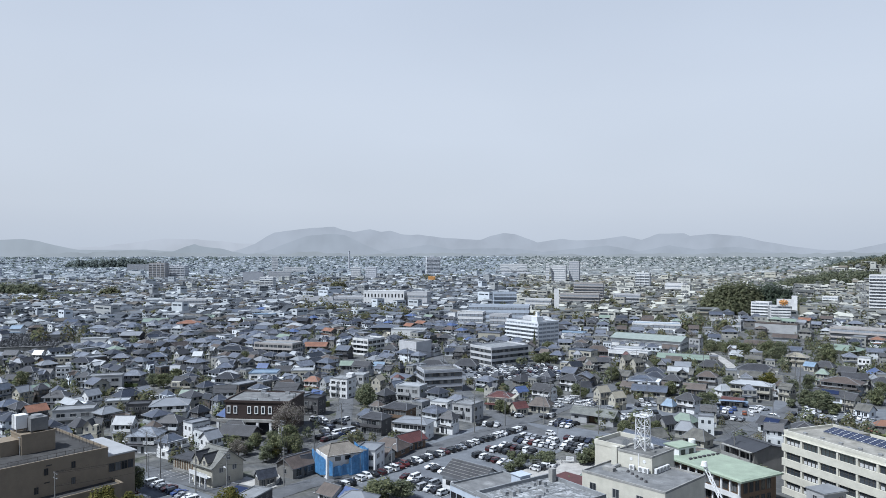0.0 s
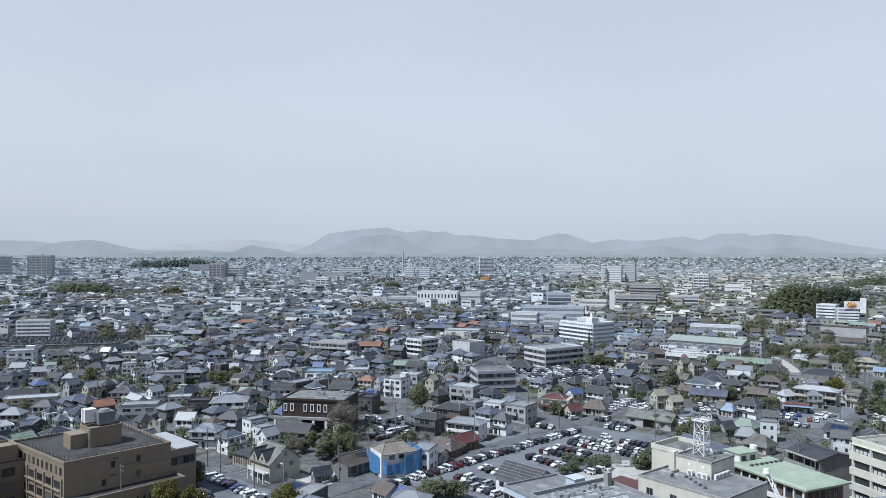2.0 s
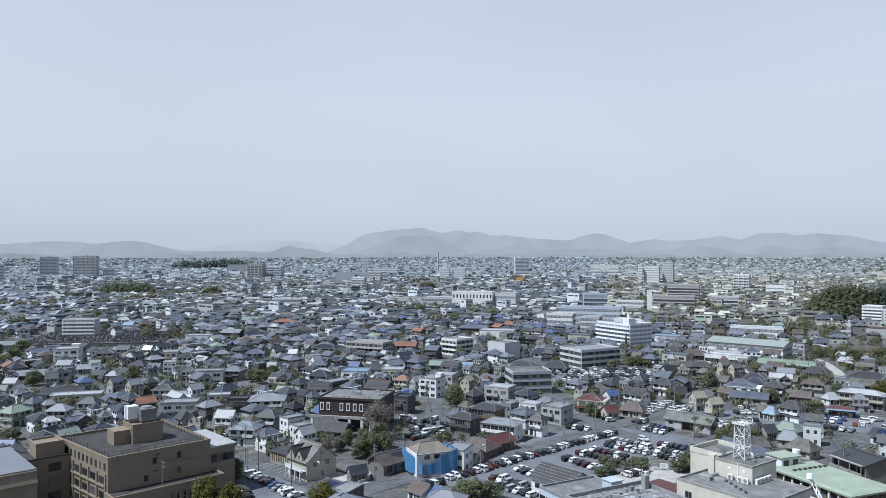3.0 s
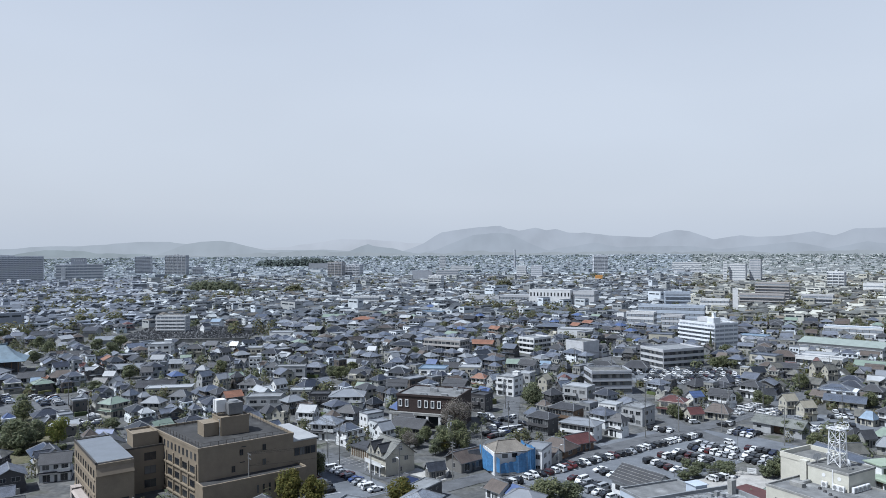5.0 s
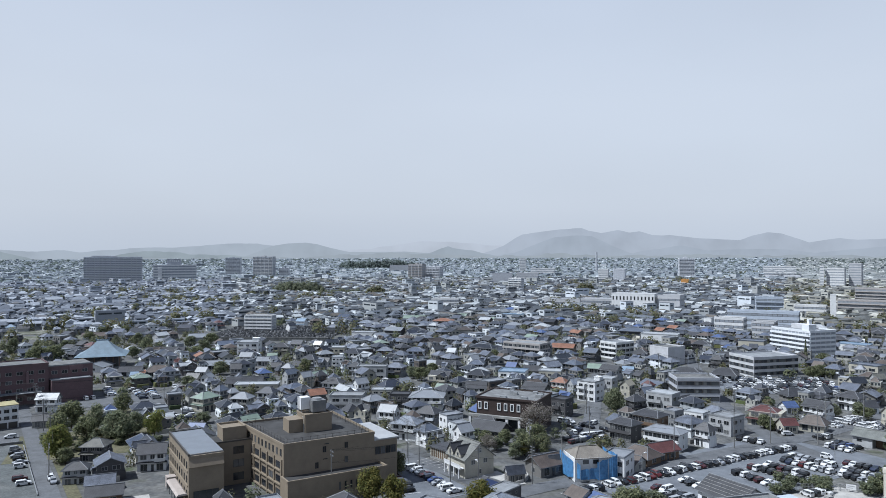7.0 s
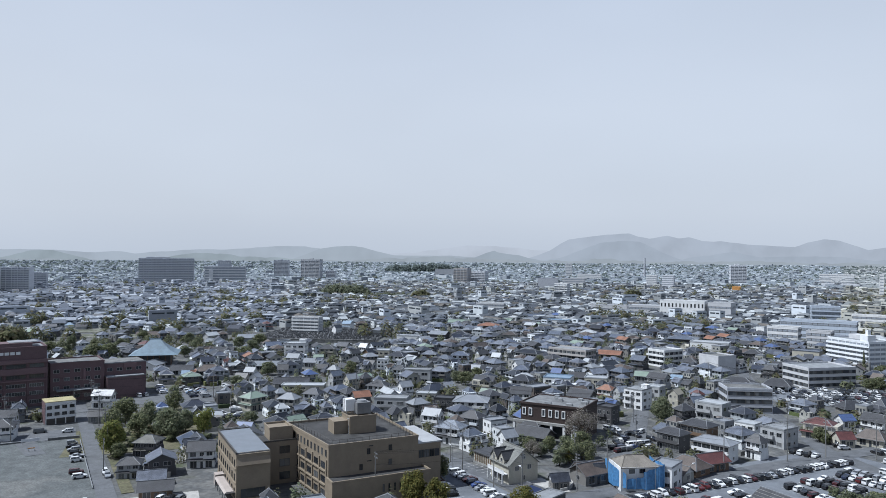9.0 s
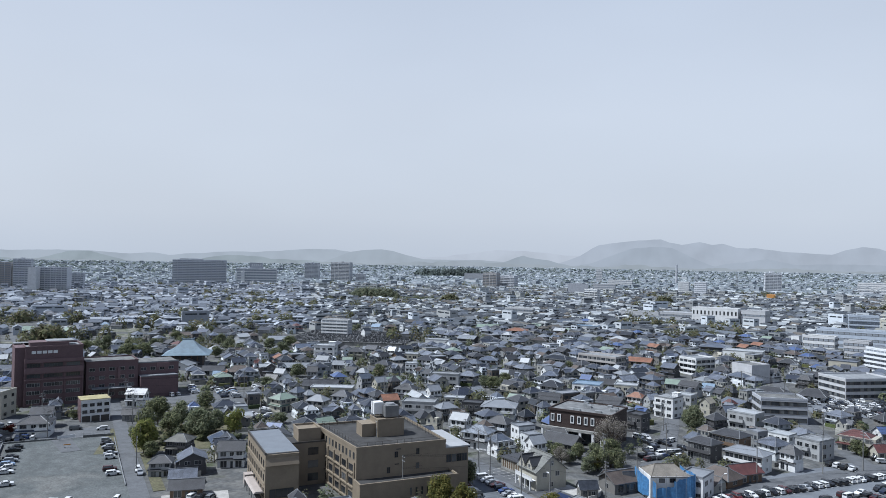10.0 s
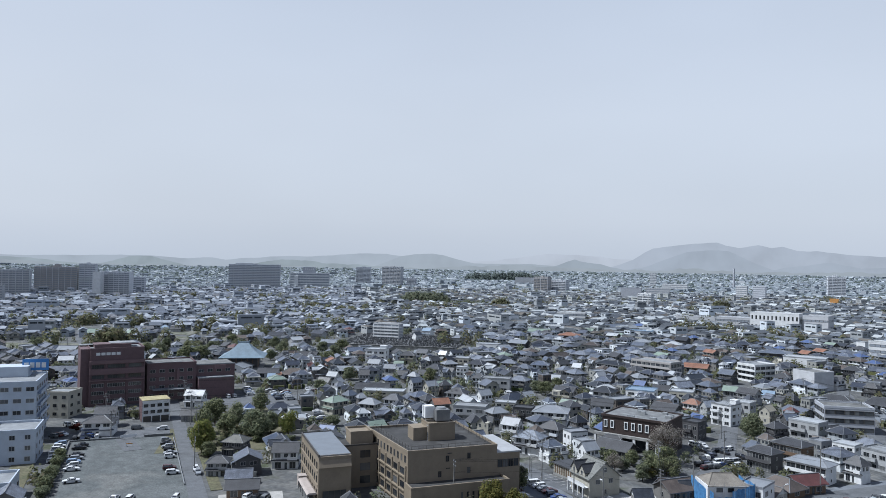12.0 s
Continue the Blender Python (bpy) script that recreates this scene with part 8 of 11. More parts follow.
for bearing_, dist_, ht_ in ((17.2, 1500, 48), (18.6, 900, 30), (20.6, 1700, 46), (30.4, 620, 34), (-3.2, 1900, 40), (16.0, 1250, 34)):
    a_ = radians(bearing_)
    x_, y_ = dist_ * math.sin(a_), dist_ * math.cos(a_)
    py_ = thing("pylon", "pale steel lattice power pylon", "pylon", pose(x_, y_, lift(x_, y_), 0, 0, -bearing_))
    cr_ = lambda z, h=ht_: [(sx * (3.0 - 2.4 * z / h), sy * (3.0 - 2.4 * z / h), z) for sx, sy in ((-1, -1), (1, -1), (1, 1), (-1, 1))]
    for i_ in range(4):
        part("leg", Build().beam(cr_(0)[i_], cr_(ht_)[i_], 0.3), M_STEEL, py_)
    for k_ in range(6):
        z0_, z1_ = k_ * ht_ / 6, (k_ + 1) * ht_ / 6
        part("brace", Build().beam(cr_(z0_)[0], cr_(z1_)[1], 0.18).beam(cr_(z0_)[1], cr_(z1_)[0], 0.18), M_STEEL, py_)
    for k_ in (0.7, 0.83, 0.95):
        part("crossarm", Build().beam((-5, 0, ht_ * k_), (5, 0, ht_ * k_), 0.3), M_STEEL, py_)
# the covered white walkway on the slope
cw = thing("covered_walk", "curving white roofed walkway on a slope", "walkway", pose(0, 0, 0))
for i_ in range(7):
    f_ = i_ / 6
    ax_, ay_ = 173 - 12 * f_ + 6 * math.sin(f_ * 3), 459 - 66 * f_
    part("roof", Build().box(-1.6, 1.6, -6, 6, 3.4 + lift(ax_, ay_), 3.7 + lift(ax_, ay_)), M_METAL_WHITE, cw, at=pose(ax_, ay_, 0, 0, 0, 8 - 20 * f_))
    part("post", Build().box(-0.1, 0.1, -0.1, 0.1, -0.2, 3.4 + lift(ax_, ay_)), M_STEEL, cw, at=pose(ax_, ay_, 0))

# houses of the near streets
house(-20.3, 198.7, -14, "f", 6.0, 8.0, "m", "w", 2, 0.95)
house(-44.3, 168.0, -20, "f", 5.0, 8.0, "t", "k", 2, 0.58)
house(-26.5, 172.7, -38, "s", 5.0, 5.0, "n", "w", 2, 0.87)
house(-21.1, 170.4, -38, "s", 5.0, 5.0, "B", "w", 2, 0.82)
house(204.3, 337.9, 70, "s", 8.1, 6.5, "B", "a", 0)
house(185.5, 302.9, -20, "h", 6.8, 5.4, "k", "a", 0)
house(-442.9, 248.4, 120, "s", 8.7, 7.0, "k", "a", 0)
house(-15.5, 213.6, -30, "S", 8.6, 7.0, "n", "n", 2, 0.9)
house(-10.6, 220.0, 45, "s", 8.4, 6.4, "r", "n", 2, 0.95)
house(-17.8, 206.2, -30, "s", 6.4, 5.0, "n", "a", 2, 0.85)
house(-39.6, 194.6, 52, "s", 8.2, 6.6, "n", "a", 2, 1.05)
house(-291.8, 290.3, 108, "s", 11.6, 9.3, "m", "w", 1, 0.94)
house(-264.1, 283.3, 30, "s", 9.9, 7.9, "k", "a", 1, 0.95)
house(-250.8, 272.3, 32, "s", 5.0, 4.5, "y", "w", 1, 0.93)
house(-251.2, 287.9, 34, "S", 11.1, 8.8, "n", "a", 1, 0.99)
house(-229.0, 292.6, 8, "s", 5.0, 4.5, "m", "w", 1, 0.98)
house(-221.3, 276.3, 9, "s", 5.7, 4.5, "k", "c", 1, 0.96)
house(-207.5, 268.5, 101, "g", 5.0, 4.5, "m", "w", 1, 0.93)
house(-235.2, 315.1, 30, "s", 15.8, 7.9, "m", "a", 1, 0.94)
house(-209.5, 292.5, 28, "g", 5.0, 4.5, "k", "g", 1, 0.99)
house(-246.3, 356.6, 22, "F", 12.1, 9.7, "w", "w", 1, 0.98)
house(-229.7, 330.6, 8, "g", 6.9, 5.5, "m", "w", 1, 0.94)
house(-224.3, 346.6, 26, "s", 5.0, 4.5, "g", "w", 1, 0.98)
house(-233.5, 370.7, 19, "h", 9.1, 7.3, "k", "c", 1, 0.99)
house(-240.2, 399.3, 22, "s", 9.7, 7.7, "m", "g", 1, 0.97)
house(-208.9, 360.0, 64, "g", 5.8, 4.6, "k", "g", 1, 0.96)
house(-220.6, 332.9, 20, "s", 6.5, 5.2, "m", "g", 1, 0.96)
house(-192.2, 275.2, 28, "s", 14.1, 8.5, "t", "g", 1, 0.99)
house(-180.7, 267.5, 24, "f", 18.4, 7.4, "w", "c", 1, 0.60)
house(-182.9, 245.3, 76, "h", 5.0, 4.5, "b", "g", 1, 0.94)
house(-179.3, 230.9, 77, "h", 8.2, 6.5, "g", "c", 1, 0.97)
house(-164.7, 234.0, 7, "h", 7.2, 5.8, "m", "a", 1, 0.99)
house(-162.5, 247.7, 6, "h", 6.9, 5.5, "t", "w", 1, 0.95)
house(-177.6, 288.4, 65, "g", 5.0, 4.5, "b", "g", 1, 0.95)
house(-188.1, 304.2, 6, "h", 5.0, 4.5, "m", "g", 1, 0.94)
house(-203.3, 318.1, 19, "s", 5.0, 4.5, "k", "g", 1, 0.92)
house(-166.2, 283.6, 65, "g", 5.6, 4.5, "m", "c", 1, 0.97)
house(-152.3, 247.2, 67, "s", 5.0, 4.5, "t", "a", 1, 0.96)
house(-153.0, 211.3, 76, "s", 5.9, 4.7, "t", "g", 1, 0.95)
house(-146.5, 211.5, 70, "s", 6.2, 4.9, "g", "a", 1, 0.94)
house(-155.3, 195.9, 11, "s", 5.0, 4.5, "B", "w", 1, 0.94)
house(-401.4, 398.7, 38, "s", 18.0, 9.0, "n", "a", 0, 0.96)
house(-390.4, 406.9, 12, "g", 8.2, 6.6, "t", "w", 0, 0.93)
house(-379.4, 414.7, 17, "g", 11.2, 8.9, "t", "w", 0, 0.94)
house(-344.6, 396.0, 75, "g", 8.9, 7.1, "w", "g", 0, 0.97)
house(-332.2, 384.2, 28, "s", 7.8, 6.2, "m", "a", 0, 0.95)
house(-362.7, 444.5, 8, "g", 10.1, 8.1, "t", "g", 0, 0.96)
house(-392.1, 465.8, 15, "h", 7.3, 5.9, "k", "g", 0, 0.98)
house(-326.4, 414.3, 30, "s", 13.1, 10.5, "m", "a", 0, 1.00)
house(-297.7, 347.2, 27, "s", 19.0, 7.6, "k", "a", 1, 1.00)
house(-316.6, 518.1, 71, "h", 8.0, 6.4, "b", "w", 0, 0.94)
house(-306.9, 520.5, 2, "g", 5.9, 4.7, "y", "w", 0, 0.98)
house(-592.2, 347.2, 51, "s", 12.2, 9.8, "c", "c", 0, 1.00)
house(-522.3, 360.3, 44, "S", 13.8, 12.4, "g", "k", 0, 0.99)
house(-505.1, 378.2, 43, "S", 12.5, 10.0, "w", "w", 0, 0.94)
house(-540.2, 426.1, 41, "s", 10.7, 8.6, "w", "w", 0, 0.93)
house(-490.1, 402.6, 39, "h", 6.1, 4.9, "y", "w", 0, 1.00)
house(-495.9, 418.9, 36, "s", 7.7, 6.2, "k", "g", 0, 0.92)
house(-417.1, 271.7, 31, "g", 10.7, 8.6, "m", "c", 0, 0.93)
house(-373.4, 242.1, 45, "g", 7.6, 6.1, "w", "w", 1, 0.95)
house(-396.2, 237.5, 53, "s", 7.1, 4.5, "w", "w", 1, 0.93)
house(-354.5, 228.1, 45, "s", 13.0, 5.2, "b", "a", 1, 0.95)
house(-234.9, 209.2, 22, "g", 7.8, 4.7, "m", "w", 1, 0.93)
house(-214.7, 189.6, 35, "s", 6.8, 4.5, "k", "a", 1, 0.93)
house(-231.9, 386.3, 1, "g", 7.3, 5.8, "t", "g", 1, 0.96)
house(-216.5, 384.8, -2, "g", 5.0, 4.5, "b", "w", 1, 1.00)
house(-211.7, 357.5, 5, "h", 5.1, 4.1, "t", "a", 1, 0.96)
house(-202.2, 367.1, 69, "g", 7.2, 5.8, "t", "n", 1, 0.95)
house(-192.3, 333.0, -0, "h", 7.9, 6.3, "t", "g", 1, 0.96)
house(-187.5, 340.5, -3, "s", 5.0, 4.5, "k", "g", 1, 0.95)
house(-197.2, 372.5, 16, "f", 9.3, 7.4, "w", "c", 1, 0.95)
house(-177.0, 334.9, 21, "F", 6.0, 5.4, "w", "w", 1, 0.70)
house(-181.2, 361.3, -1, "h", 9.7, 7.7, "t", "w", 1, 0.99)
house(-169.5, 377.7, 12, "h", 8.0, 6.4, "t", "n", 1, 0.92)
house(-153.8, 363.7, -7, "h", 7.6, 6.1, "b", "w", 1, 0.94)
house(-151.8, 381.2, 15, "h", 9.6, 7.7, "t", "a", 1, 0.94)
house(-218.6, 452.3, 13, "f", 16.1, 8.0, "w", "w", 0, 0.90)
house(-207.3, 480.0, -1, "g", 12.8, 10.2, "m", "k", 0, 0.92)
house(-191.8, 481.7, 16, "h", 12.0, 9.6, "t", "g", 0, 0.97)
house(-188.1, 449.8, 16, "s", 5.0, 4.5, "w", "w", 0, 0.95)
house(-155.6, 422.1, 59, "g", 9.9, 7.9, "t", "a", 1, 0.97)
house(-147.9, 440.3, -9, "h", 10.0, 8.0, "t", "g", 1, 0.98)
house(-142.5, 391.2, 54, "g", 6.6, 5.2, "k", "a", 1, 0.93)
house(-129.6, 380.6, -6, "g", 5.0, 4.5, "w", "w", 1, 0.99)
house(-117.6, 403.0, -13, "a", 13.6, 8.1, "t", "w", 1, 0.99)
house(-110.3, 358.7, 55, "g", 5.0, 4.5, "m", "w", 1, 0.97)
house(-104.4, 344.4, 9, "h", 7.3, 5.8, "t", "g", 1, 0.97)
house(-132.3, 350.1, 12, "s", 9.8, 5.9, "w", "g", 1, 0.96)
house(-122.3, 350.2, 7, "s", 9.5, 5.7, "t", "a", 1, 0.97)
house(-103.9, 371.0, 55, "s", 5.0, 4.5, "w", "a", 1, 0.99)
house(-139.5, 324.2, -1, "h", 8.6, 6.8, "t", "a", 1, 0.93)
house(-147.1, 313.3, 16, "f", 13.8, 6.9, "t", "g", 1, 1.00)
house(-159.0, 319.4, 2, "h", 6.7, 5.4, "t", "a", 1, 0.92)
house(-193.8, 325.5, 7, "s", 6.5, 5.2, "t", "a", 1, 0.93)
house(-169.7, 300.0, 62, "s", 7.7, 6.1, "g", "a", 1, 0.97)
house(-147.4, 274.9, 2, "h", 8.2, 6.5, "k", "w", 1, 0.97)
house(-135.4, 276.2, 60, "g", 5.7, 4.6, "m", "w", 1, 0.99)
house(-124.6, 297.6, 62, "s", 5.0, 4.5, "m", "a", 1, 0.92)
house(-110.6, 307.2, -5, "G", 9.5, 7.6, "t", "c", 1, 0.92)
house(-102.0, 288.9, -6, "s", 6.1, 4.9, "g", "a", 1, 0.93)
house(-94.8, 315.4, -8, "h", 8.8, 7.1, "t", "g", 1, 0.98)
house(-86.4, 284.8, 10, "g", 8.4, 6.7, "k", "w", 1, 0.96)
house(-87.0, 311.4, 53, "s", 5.0, 4.5, "k", "a", 1, 0.94)
house(-99.6, 262.2, 14, "h", 12.6, 10.1, "m", "w", 1, 0.95)
house(-123.7, 273.2, 17, "f", 8.4, 5.1, "w", "a", 1, 0.60)
house(-110.6, 261.3, 13, "f", 7.6, 6.1, "k", "k", 1, 0.80)
house(-128.0, 249.8, 17, "f", 12.7, 7.6, "t", "g", 1, 0.90)
house(-116.2, 248.4, 57, "h", 7.0, 5.6, "m", "a", 1, 0.92)
house(-111.6, 229.2, 92, "G", 5.0, 4.5, "t", "c", 1, 0.97)
house(-101.9, 230.6, -3, "g", 6.2, 4.9, "m", "w", 1, 0.99)
house(-84.5, 249.9, 54, "h", 5.0, 4.5, "t", "a", 1, 0.93)
house(-88.5, 234.0, -7, "h", 7.4, 5.9, "k", "a", 1, 0.98)
house(-78.6, 229.3, 51, "f", 6.4, 5.1, "m", "w", 1, 0.95)
house(-89.6, 217.3, -3, "h", 8.7, 6.9, "t", "w", 1, 0.99)
house(-79.6, 211.5, 57, "H", 6.9, 5.5, "b", "w", 1, 0.93)
house(-69.0, 213.2, 56, "g", 5.0, 4.5, "m", "w", 1, 0.95)
house(-67.8, 234.5, 4, "S", 8.5, 6.8, "k", "w", 1, 0.94)
house(-121.7, 226.7, 68, "s", 5.9, 4.7, "t", "g", 1, 0.96)
house(-109.0, 216.8, 60, "s", 5.0, 4.5, "t", "g", 1, 0.93)
house(-109.0, 414.1, 8, "s", 6.5, 5.2, "t", "a", 1, 0.97)
house(-130.2, 516.5, -14, "g", 9.0, 7.2, "b", "w", 0, 0.96)
house(-114.2, 486.7, -13, "h", 7.8, 6.3, "t", "g", 0, 0.99)
house(-94.9, 488.2, 4, "h", 9.2, 7.3, "t", "g", 0, 0.93)
house(-85.8, 516.1, -20, "g", 9.3, 7.4, "b", "a", 0, 0.94)
house(-79.0, 474.9, -1, "s", 7.0, 5.6, "w", "c", 0, 0.99)
house(-77.6, 440.9, -3, "s", 12.4, 9.9, "o", "n", 1, 0.98)
house(-55.4, 404.1, -23, "g", 7.8, 6.2, "b", "k", 1, 0.99)
house(-78.4, 526.6, -2, "f", 7.8, 6.3, "t", "w", 0, 0.93)
house(-38.1, 480.7, 71, "G", 5.0, 4.5, "c", "c", 0, 0.95)
house(-29.9, 408.6, -4, "h", 7.4, 5.9, "k", "n", 1, 0.99)
house(-7.3, 417.2, -29, "G", 9.5, 7.6, "k", "w", 1, 0.92)
house(2.0, 465.1, -10, "h", 9.2, 7.4, "k", "k", 1, 0.96)
house(-23.8, 506.4, -6, "f", 23.9, 12.0, "w", "w", 0, 0.90)
house(-45.1, 469.8, -26, "h", 8.0, 6.4, "t", "a", 0, 0.96)
house(-42.9, 531.1, -3, "h", 19.1, 15.3, "b", "k", 0, 0.94)
house(-80.9, 325.8, 3, "f", 12.3, 9.9, "y", "w", 1, 0.90)
house(-89.1, 356.5, -10, "s", 5.0, 4.5, "B", "a", 1, 0.98)
house(-77.2, 348.4, 4, "s", 7.5, 6.0, "k", "a", 1, 0.97)
house(-68.0, 349.2, 46, "g", 8.4, 6.7, "t", "a", 1, 0.97)
house(-64.6, 331.6, 4, "f", 10.1, 7.1, "w", "c", 1, 0.90)
house(-62.4, 290.0, -13, "g", 9.6, 7.7, "k", "k", 1, 0.96)
house(-55.8, 308.3, -15, "h", 6.6, 5.3, "o", "w", 1, 0.94)
house(-49.1, 304.9, 46, "g", 5.0, 4.5, "t", "g", 1, 0.98)
house(-41.4, 297.8, -21, "F", 8.0, 8.0, "t", "w", 1, 0.85)
house(-37.3, 318.3, -19, "f", 7.2, 5.8, "w", "g", 1, 0.93)
house(-47.5, 265.6, -19, "f", 6.0, 6.0, "k", "k", 1, 1.00)
house(-27.9, 309.4, 68, "g", 5.0, 4.5, "c", "c", 1, 0.97)
house(-19.1, 296.0, 37, "g", 5.0, 4.5, "b", "k", 1, 0.93)
house(-12.7, 289.7, -23, "f", 10.5, 7.3, "w", "g", 1, 1.00)
house(-22.1, 279.6, 44, "h", 5.9, 4.8, "k", "k", 1, 0.93)
house(-38.9, 348.2, -21, "g", 8.6, 6.9, "k", "g", 1, 0.95)
house(-48.0, 366.1, -2, "s", 7.6, 6.1, "g", "a", 1, 0.95)
house(-32.2, 363.1, -6, "s", 5.0, 4.5, "y", "w", 1, 0.93)
house(-5.1, 363.8, -12, "S", 14.2, 8.5, "k", "a", 1, 0.99)
house(-15.2, 252.4, -26, "a", 9.1, 7.3, "k", "n", 1, 0.97)
house(-22.1, 238.1, -27, "a", 7.8, 6.2, "k", "k", 1, 0.94)
house(-9.4, 232.5, -22, "a", 11.1, 6.6, "m", "w", 1, 0.92)
house(-7.9, 271.0, -24, "s", 5.0, 4.5, "n", "w", 1, 0.99)
house(-0.5, 268.0, -25, "f", 7.3, 5.8, "w", "w", 1, 0.70)
house(2.1, 238.4, -31, "h", 5.0, 4.5, "k", "w", 1, 1.00)
house(-174.3, 692.2, -14, "h", 10.9, 8.7, "B", "w", 0, 0.97)
house(-156.7, 628.4, 5, "f", 19.5, 11.7, "y", "w", 0, 0.90)
house(-197.2, 556.7, 12, "h", 16.2, 12.9, "o", "a", 0, 1.00)
house(-197.1, 604.4, -13, "G", 10.2, 8.2, "g", "w", 0, 1.00)
house(-188.7, 664.7, 7, "g", 19.9, 9.9, "b", "w", 0, 0.97)
house(-330.3, 668.1, 17, "f", 17.2, 13.7, "w", "w", 0, 0.98)
house(-290.7, 562.7, -2, "g", 9.8, 7.8, "t", "w", 0, 0.99)
house(-305.5, 515.2, 2, "g", 7.5, 6.0, "y", "w", 0, 0.99)
house(-295.3, 481.6, 71, "g", 6.1, 4.9, "t", "w", 0, 0.97)
house(-258.2, 481.9, -1, "h", 8.2, 6.5, "t", "g", 0, 0.98)
house(-251.3, 523.2, 14, "h", 11.7, 9.4, "t", "w", 0, 0.94)
house(-239.6, 599.1, 16, "s", 17.2, 13.7, "g", "a", 0, 0.97)
house(-289.0, 655.4, 17, "f", 19.8, 9.9, "w", "w", 0, 0.70)
house(-472.0, 807.1, 20, "f", 30.7, 15.4, "w", "n", 0, 0.95)
house(-346.7, 635.5, 21, "f", 19.4, 9.7, "w", "w", 0, 0.70)
house(-111.8, 541.1, 1, "h", 11.4, 9.1, "w", "w", 0, 0.94)
house(-135.5, 546.6, 1, "h", 11.5, 9.2, "m", "g", 0, 0.92)
house(8.4, 602.9, -27, "F", 6.0, 4.8, "w", "w", 0, 0.96)
house(-68.2, 573.1, -4, "h", 11.7, 9.3, "t", "a", 0, 0.97)
house(-58.5, 610.0, -4, "h", 13.5, 10.8, "b", "g", 0, 1.00)
house(-160.0, 499.8, 4, "h", 10.6, 8.4, "t", "a", 0, 0.93)
house(-148.2, 482.4, 11, "s", 9.5, 7.6, "k", "a", 0, 1.00)
house(-111.8, 575.2, -16, "g", 9.3, 7.5, "t", "k", 0, 0.99)
house(32.1, 485.4, -15, "f", 14.8, 10.3, "b", "c", 0, 0.90)
house(13.9, 490.6, -14, "s", 8.6, 6.9, "t", "w", 0, 0.93)
house(9.8, 400.4, -26, "h", 6.0, 4.8, "k", "k", 1, 0.94)
house(11.9, 367.5, -10, "S", 10.6, 8.5, "k", "a", 1, 0.99)
house(56.0, 393.0, -38, "g", 5.0, 4.5, "n", "c", 1, 0.93)
house(61.7, 386.3, -33, "h", 6.6, 5.3, "t", "a", 1, 0.94)
house(80.3, 423.1, -36, "h", 8.9, 7.1, "k", "w", 1, 0.93)
house(76.9, 393.7, -38, "f", 13.4, 8.0, "b", "c", 1, 1.00)
house(91.0, 421.6, -18, "S", 12.3, 9.8, "n", "a", 1, 0.96)
house(63.1, 366.0, -22, "f", 5.7, 4.5, "w", "c", 1, 0.60)
house(63.7, 347.0, 23, "g", 6.4, 5.1, "t", "c", 1, 0.96)
house(74.6, 361.7, 21, "g", 5.0, 4.5, "q", "g", 1, 0.93)
house(85.8, 381.3, -44, "s", 5.0, 4.5, "r", "c", 1, 0.95)
house(78.8, 344.1, -37, "h", 5.0, 4.5, "q", "a", 1, 0.92)
house(106.9, 412.6, -26, "f", 15.8, 9.5, "w", "w", 1, 0.80)
house(93.5, 366.4, 23, "g", 5.0, 4.5, "q", "c", 1, 0.99)
house(97.0, 359.2, 22, "g", 5.0, 4.5, "q", "c", 1, 0.98)
house(103.2, 362.0, 53, "s", 5.0, 4.5, "q", "w", 1, 1.00)
house(84.6, 335.0, -42, "s", 6.5, 5.2, "q", "c", 1, 0.98)
house(86.9, 308.5, -24, "H", 13.5, 9.4, "b", "a", 1, 0.98)
house(79.4, 307.5, -42, "s", 5.0, 4.5, "n", "a", 1, 0.96)
house(86.2, 299.2, -23, "s", 12.6, 6.3, "b", "c", 1, 0.93)
house(36.6, 322.7, 26, "S", 8.3, 6.6, "k", "a", 1, 0.96)
house(31.8, 296.7, 33, "s", 5.0, 4.5, "B", "w", 1, 0.93)
house(40.7, 288.6, -37, "g", 8.4, 6.7, "k", "w", 1, 0.94)
house(55.5, 311.7, -35, "h", 8.1, 6.5, "k", "w", 1, 0.97)
house(60.1, 306.7, 24, "s", 5.0, 4.5, "k", "a", 1, 0.95)
house(22.9, 274.3, -19, "H", 11.3, 7.9, "r", "c", 1, 0.95)
house(28.0, 265.2, 26, "s", 5.0, 4.5, "r", "c", 1, 0.99)
house(36.8, 270.5, -21, "S", 7.6, 6.1, "n", "c", 1, 1.00)
house(8.9, 257.6, -33, "f", 8.1, 8.1, "t", "g", 1, 0.95)
house(62.6, 283.0, 26, "g", 5.0, 4.5, "c", "c", 1, 0.99)
house(66.3, 273.4, 23, "g", 5.0, 4.5, "c", "c", 1, 0.94)
house(84.1, 273.1, -25, "s", 4.3, 3.8, "q", "c", 1, 0.96)
house(72.8, 242.9, 22, "S", 4.1, 3.7, "k", "c", 1, 0.93)
house(64.4, 223.6, 22, "s", 8.5, 6.0, "q", "a", 1, 1.00)
house(149.4, 423.5, -44, "F", 6.4, 5.1, "q", "g", 1, 0.99)
house(132.2, 389.5, -26, "s", 26.2, 10.5, "g", "c", 1, 0.95)
house(135.5, 363.8, -30, "S", 9.5, 7.6, "k", "a", 1, 0.99)
house(122.9, 381.8, -27, "s", 7.2, 5.8, "n", "a", 1, 0.93)
house(113.0, 341.0, -30, "s", 10.9, 6.5, "q", "c", 1, 0.99)
house(117.6, 319.2, -27, "h", 8.0, 6.4, "n", "g", 1, 0.97)
house(99.3, 310.5, -31, "h", 7.7, 6.1, "k", "a", 1, 0.97)
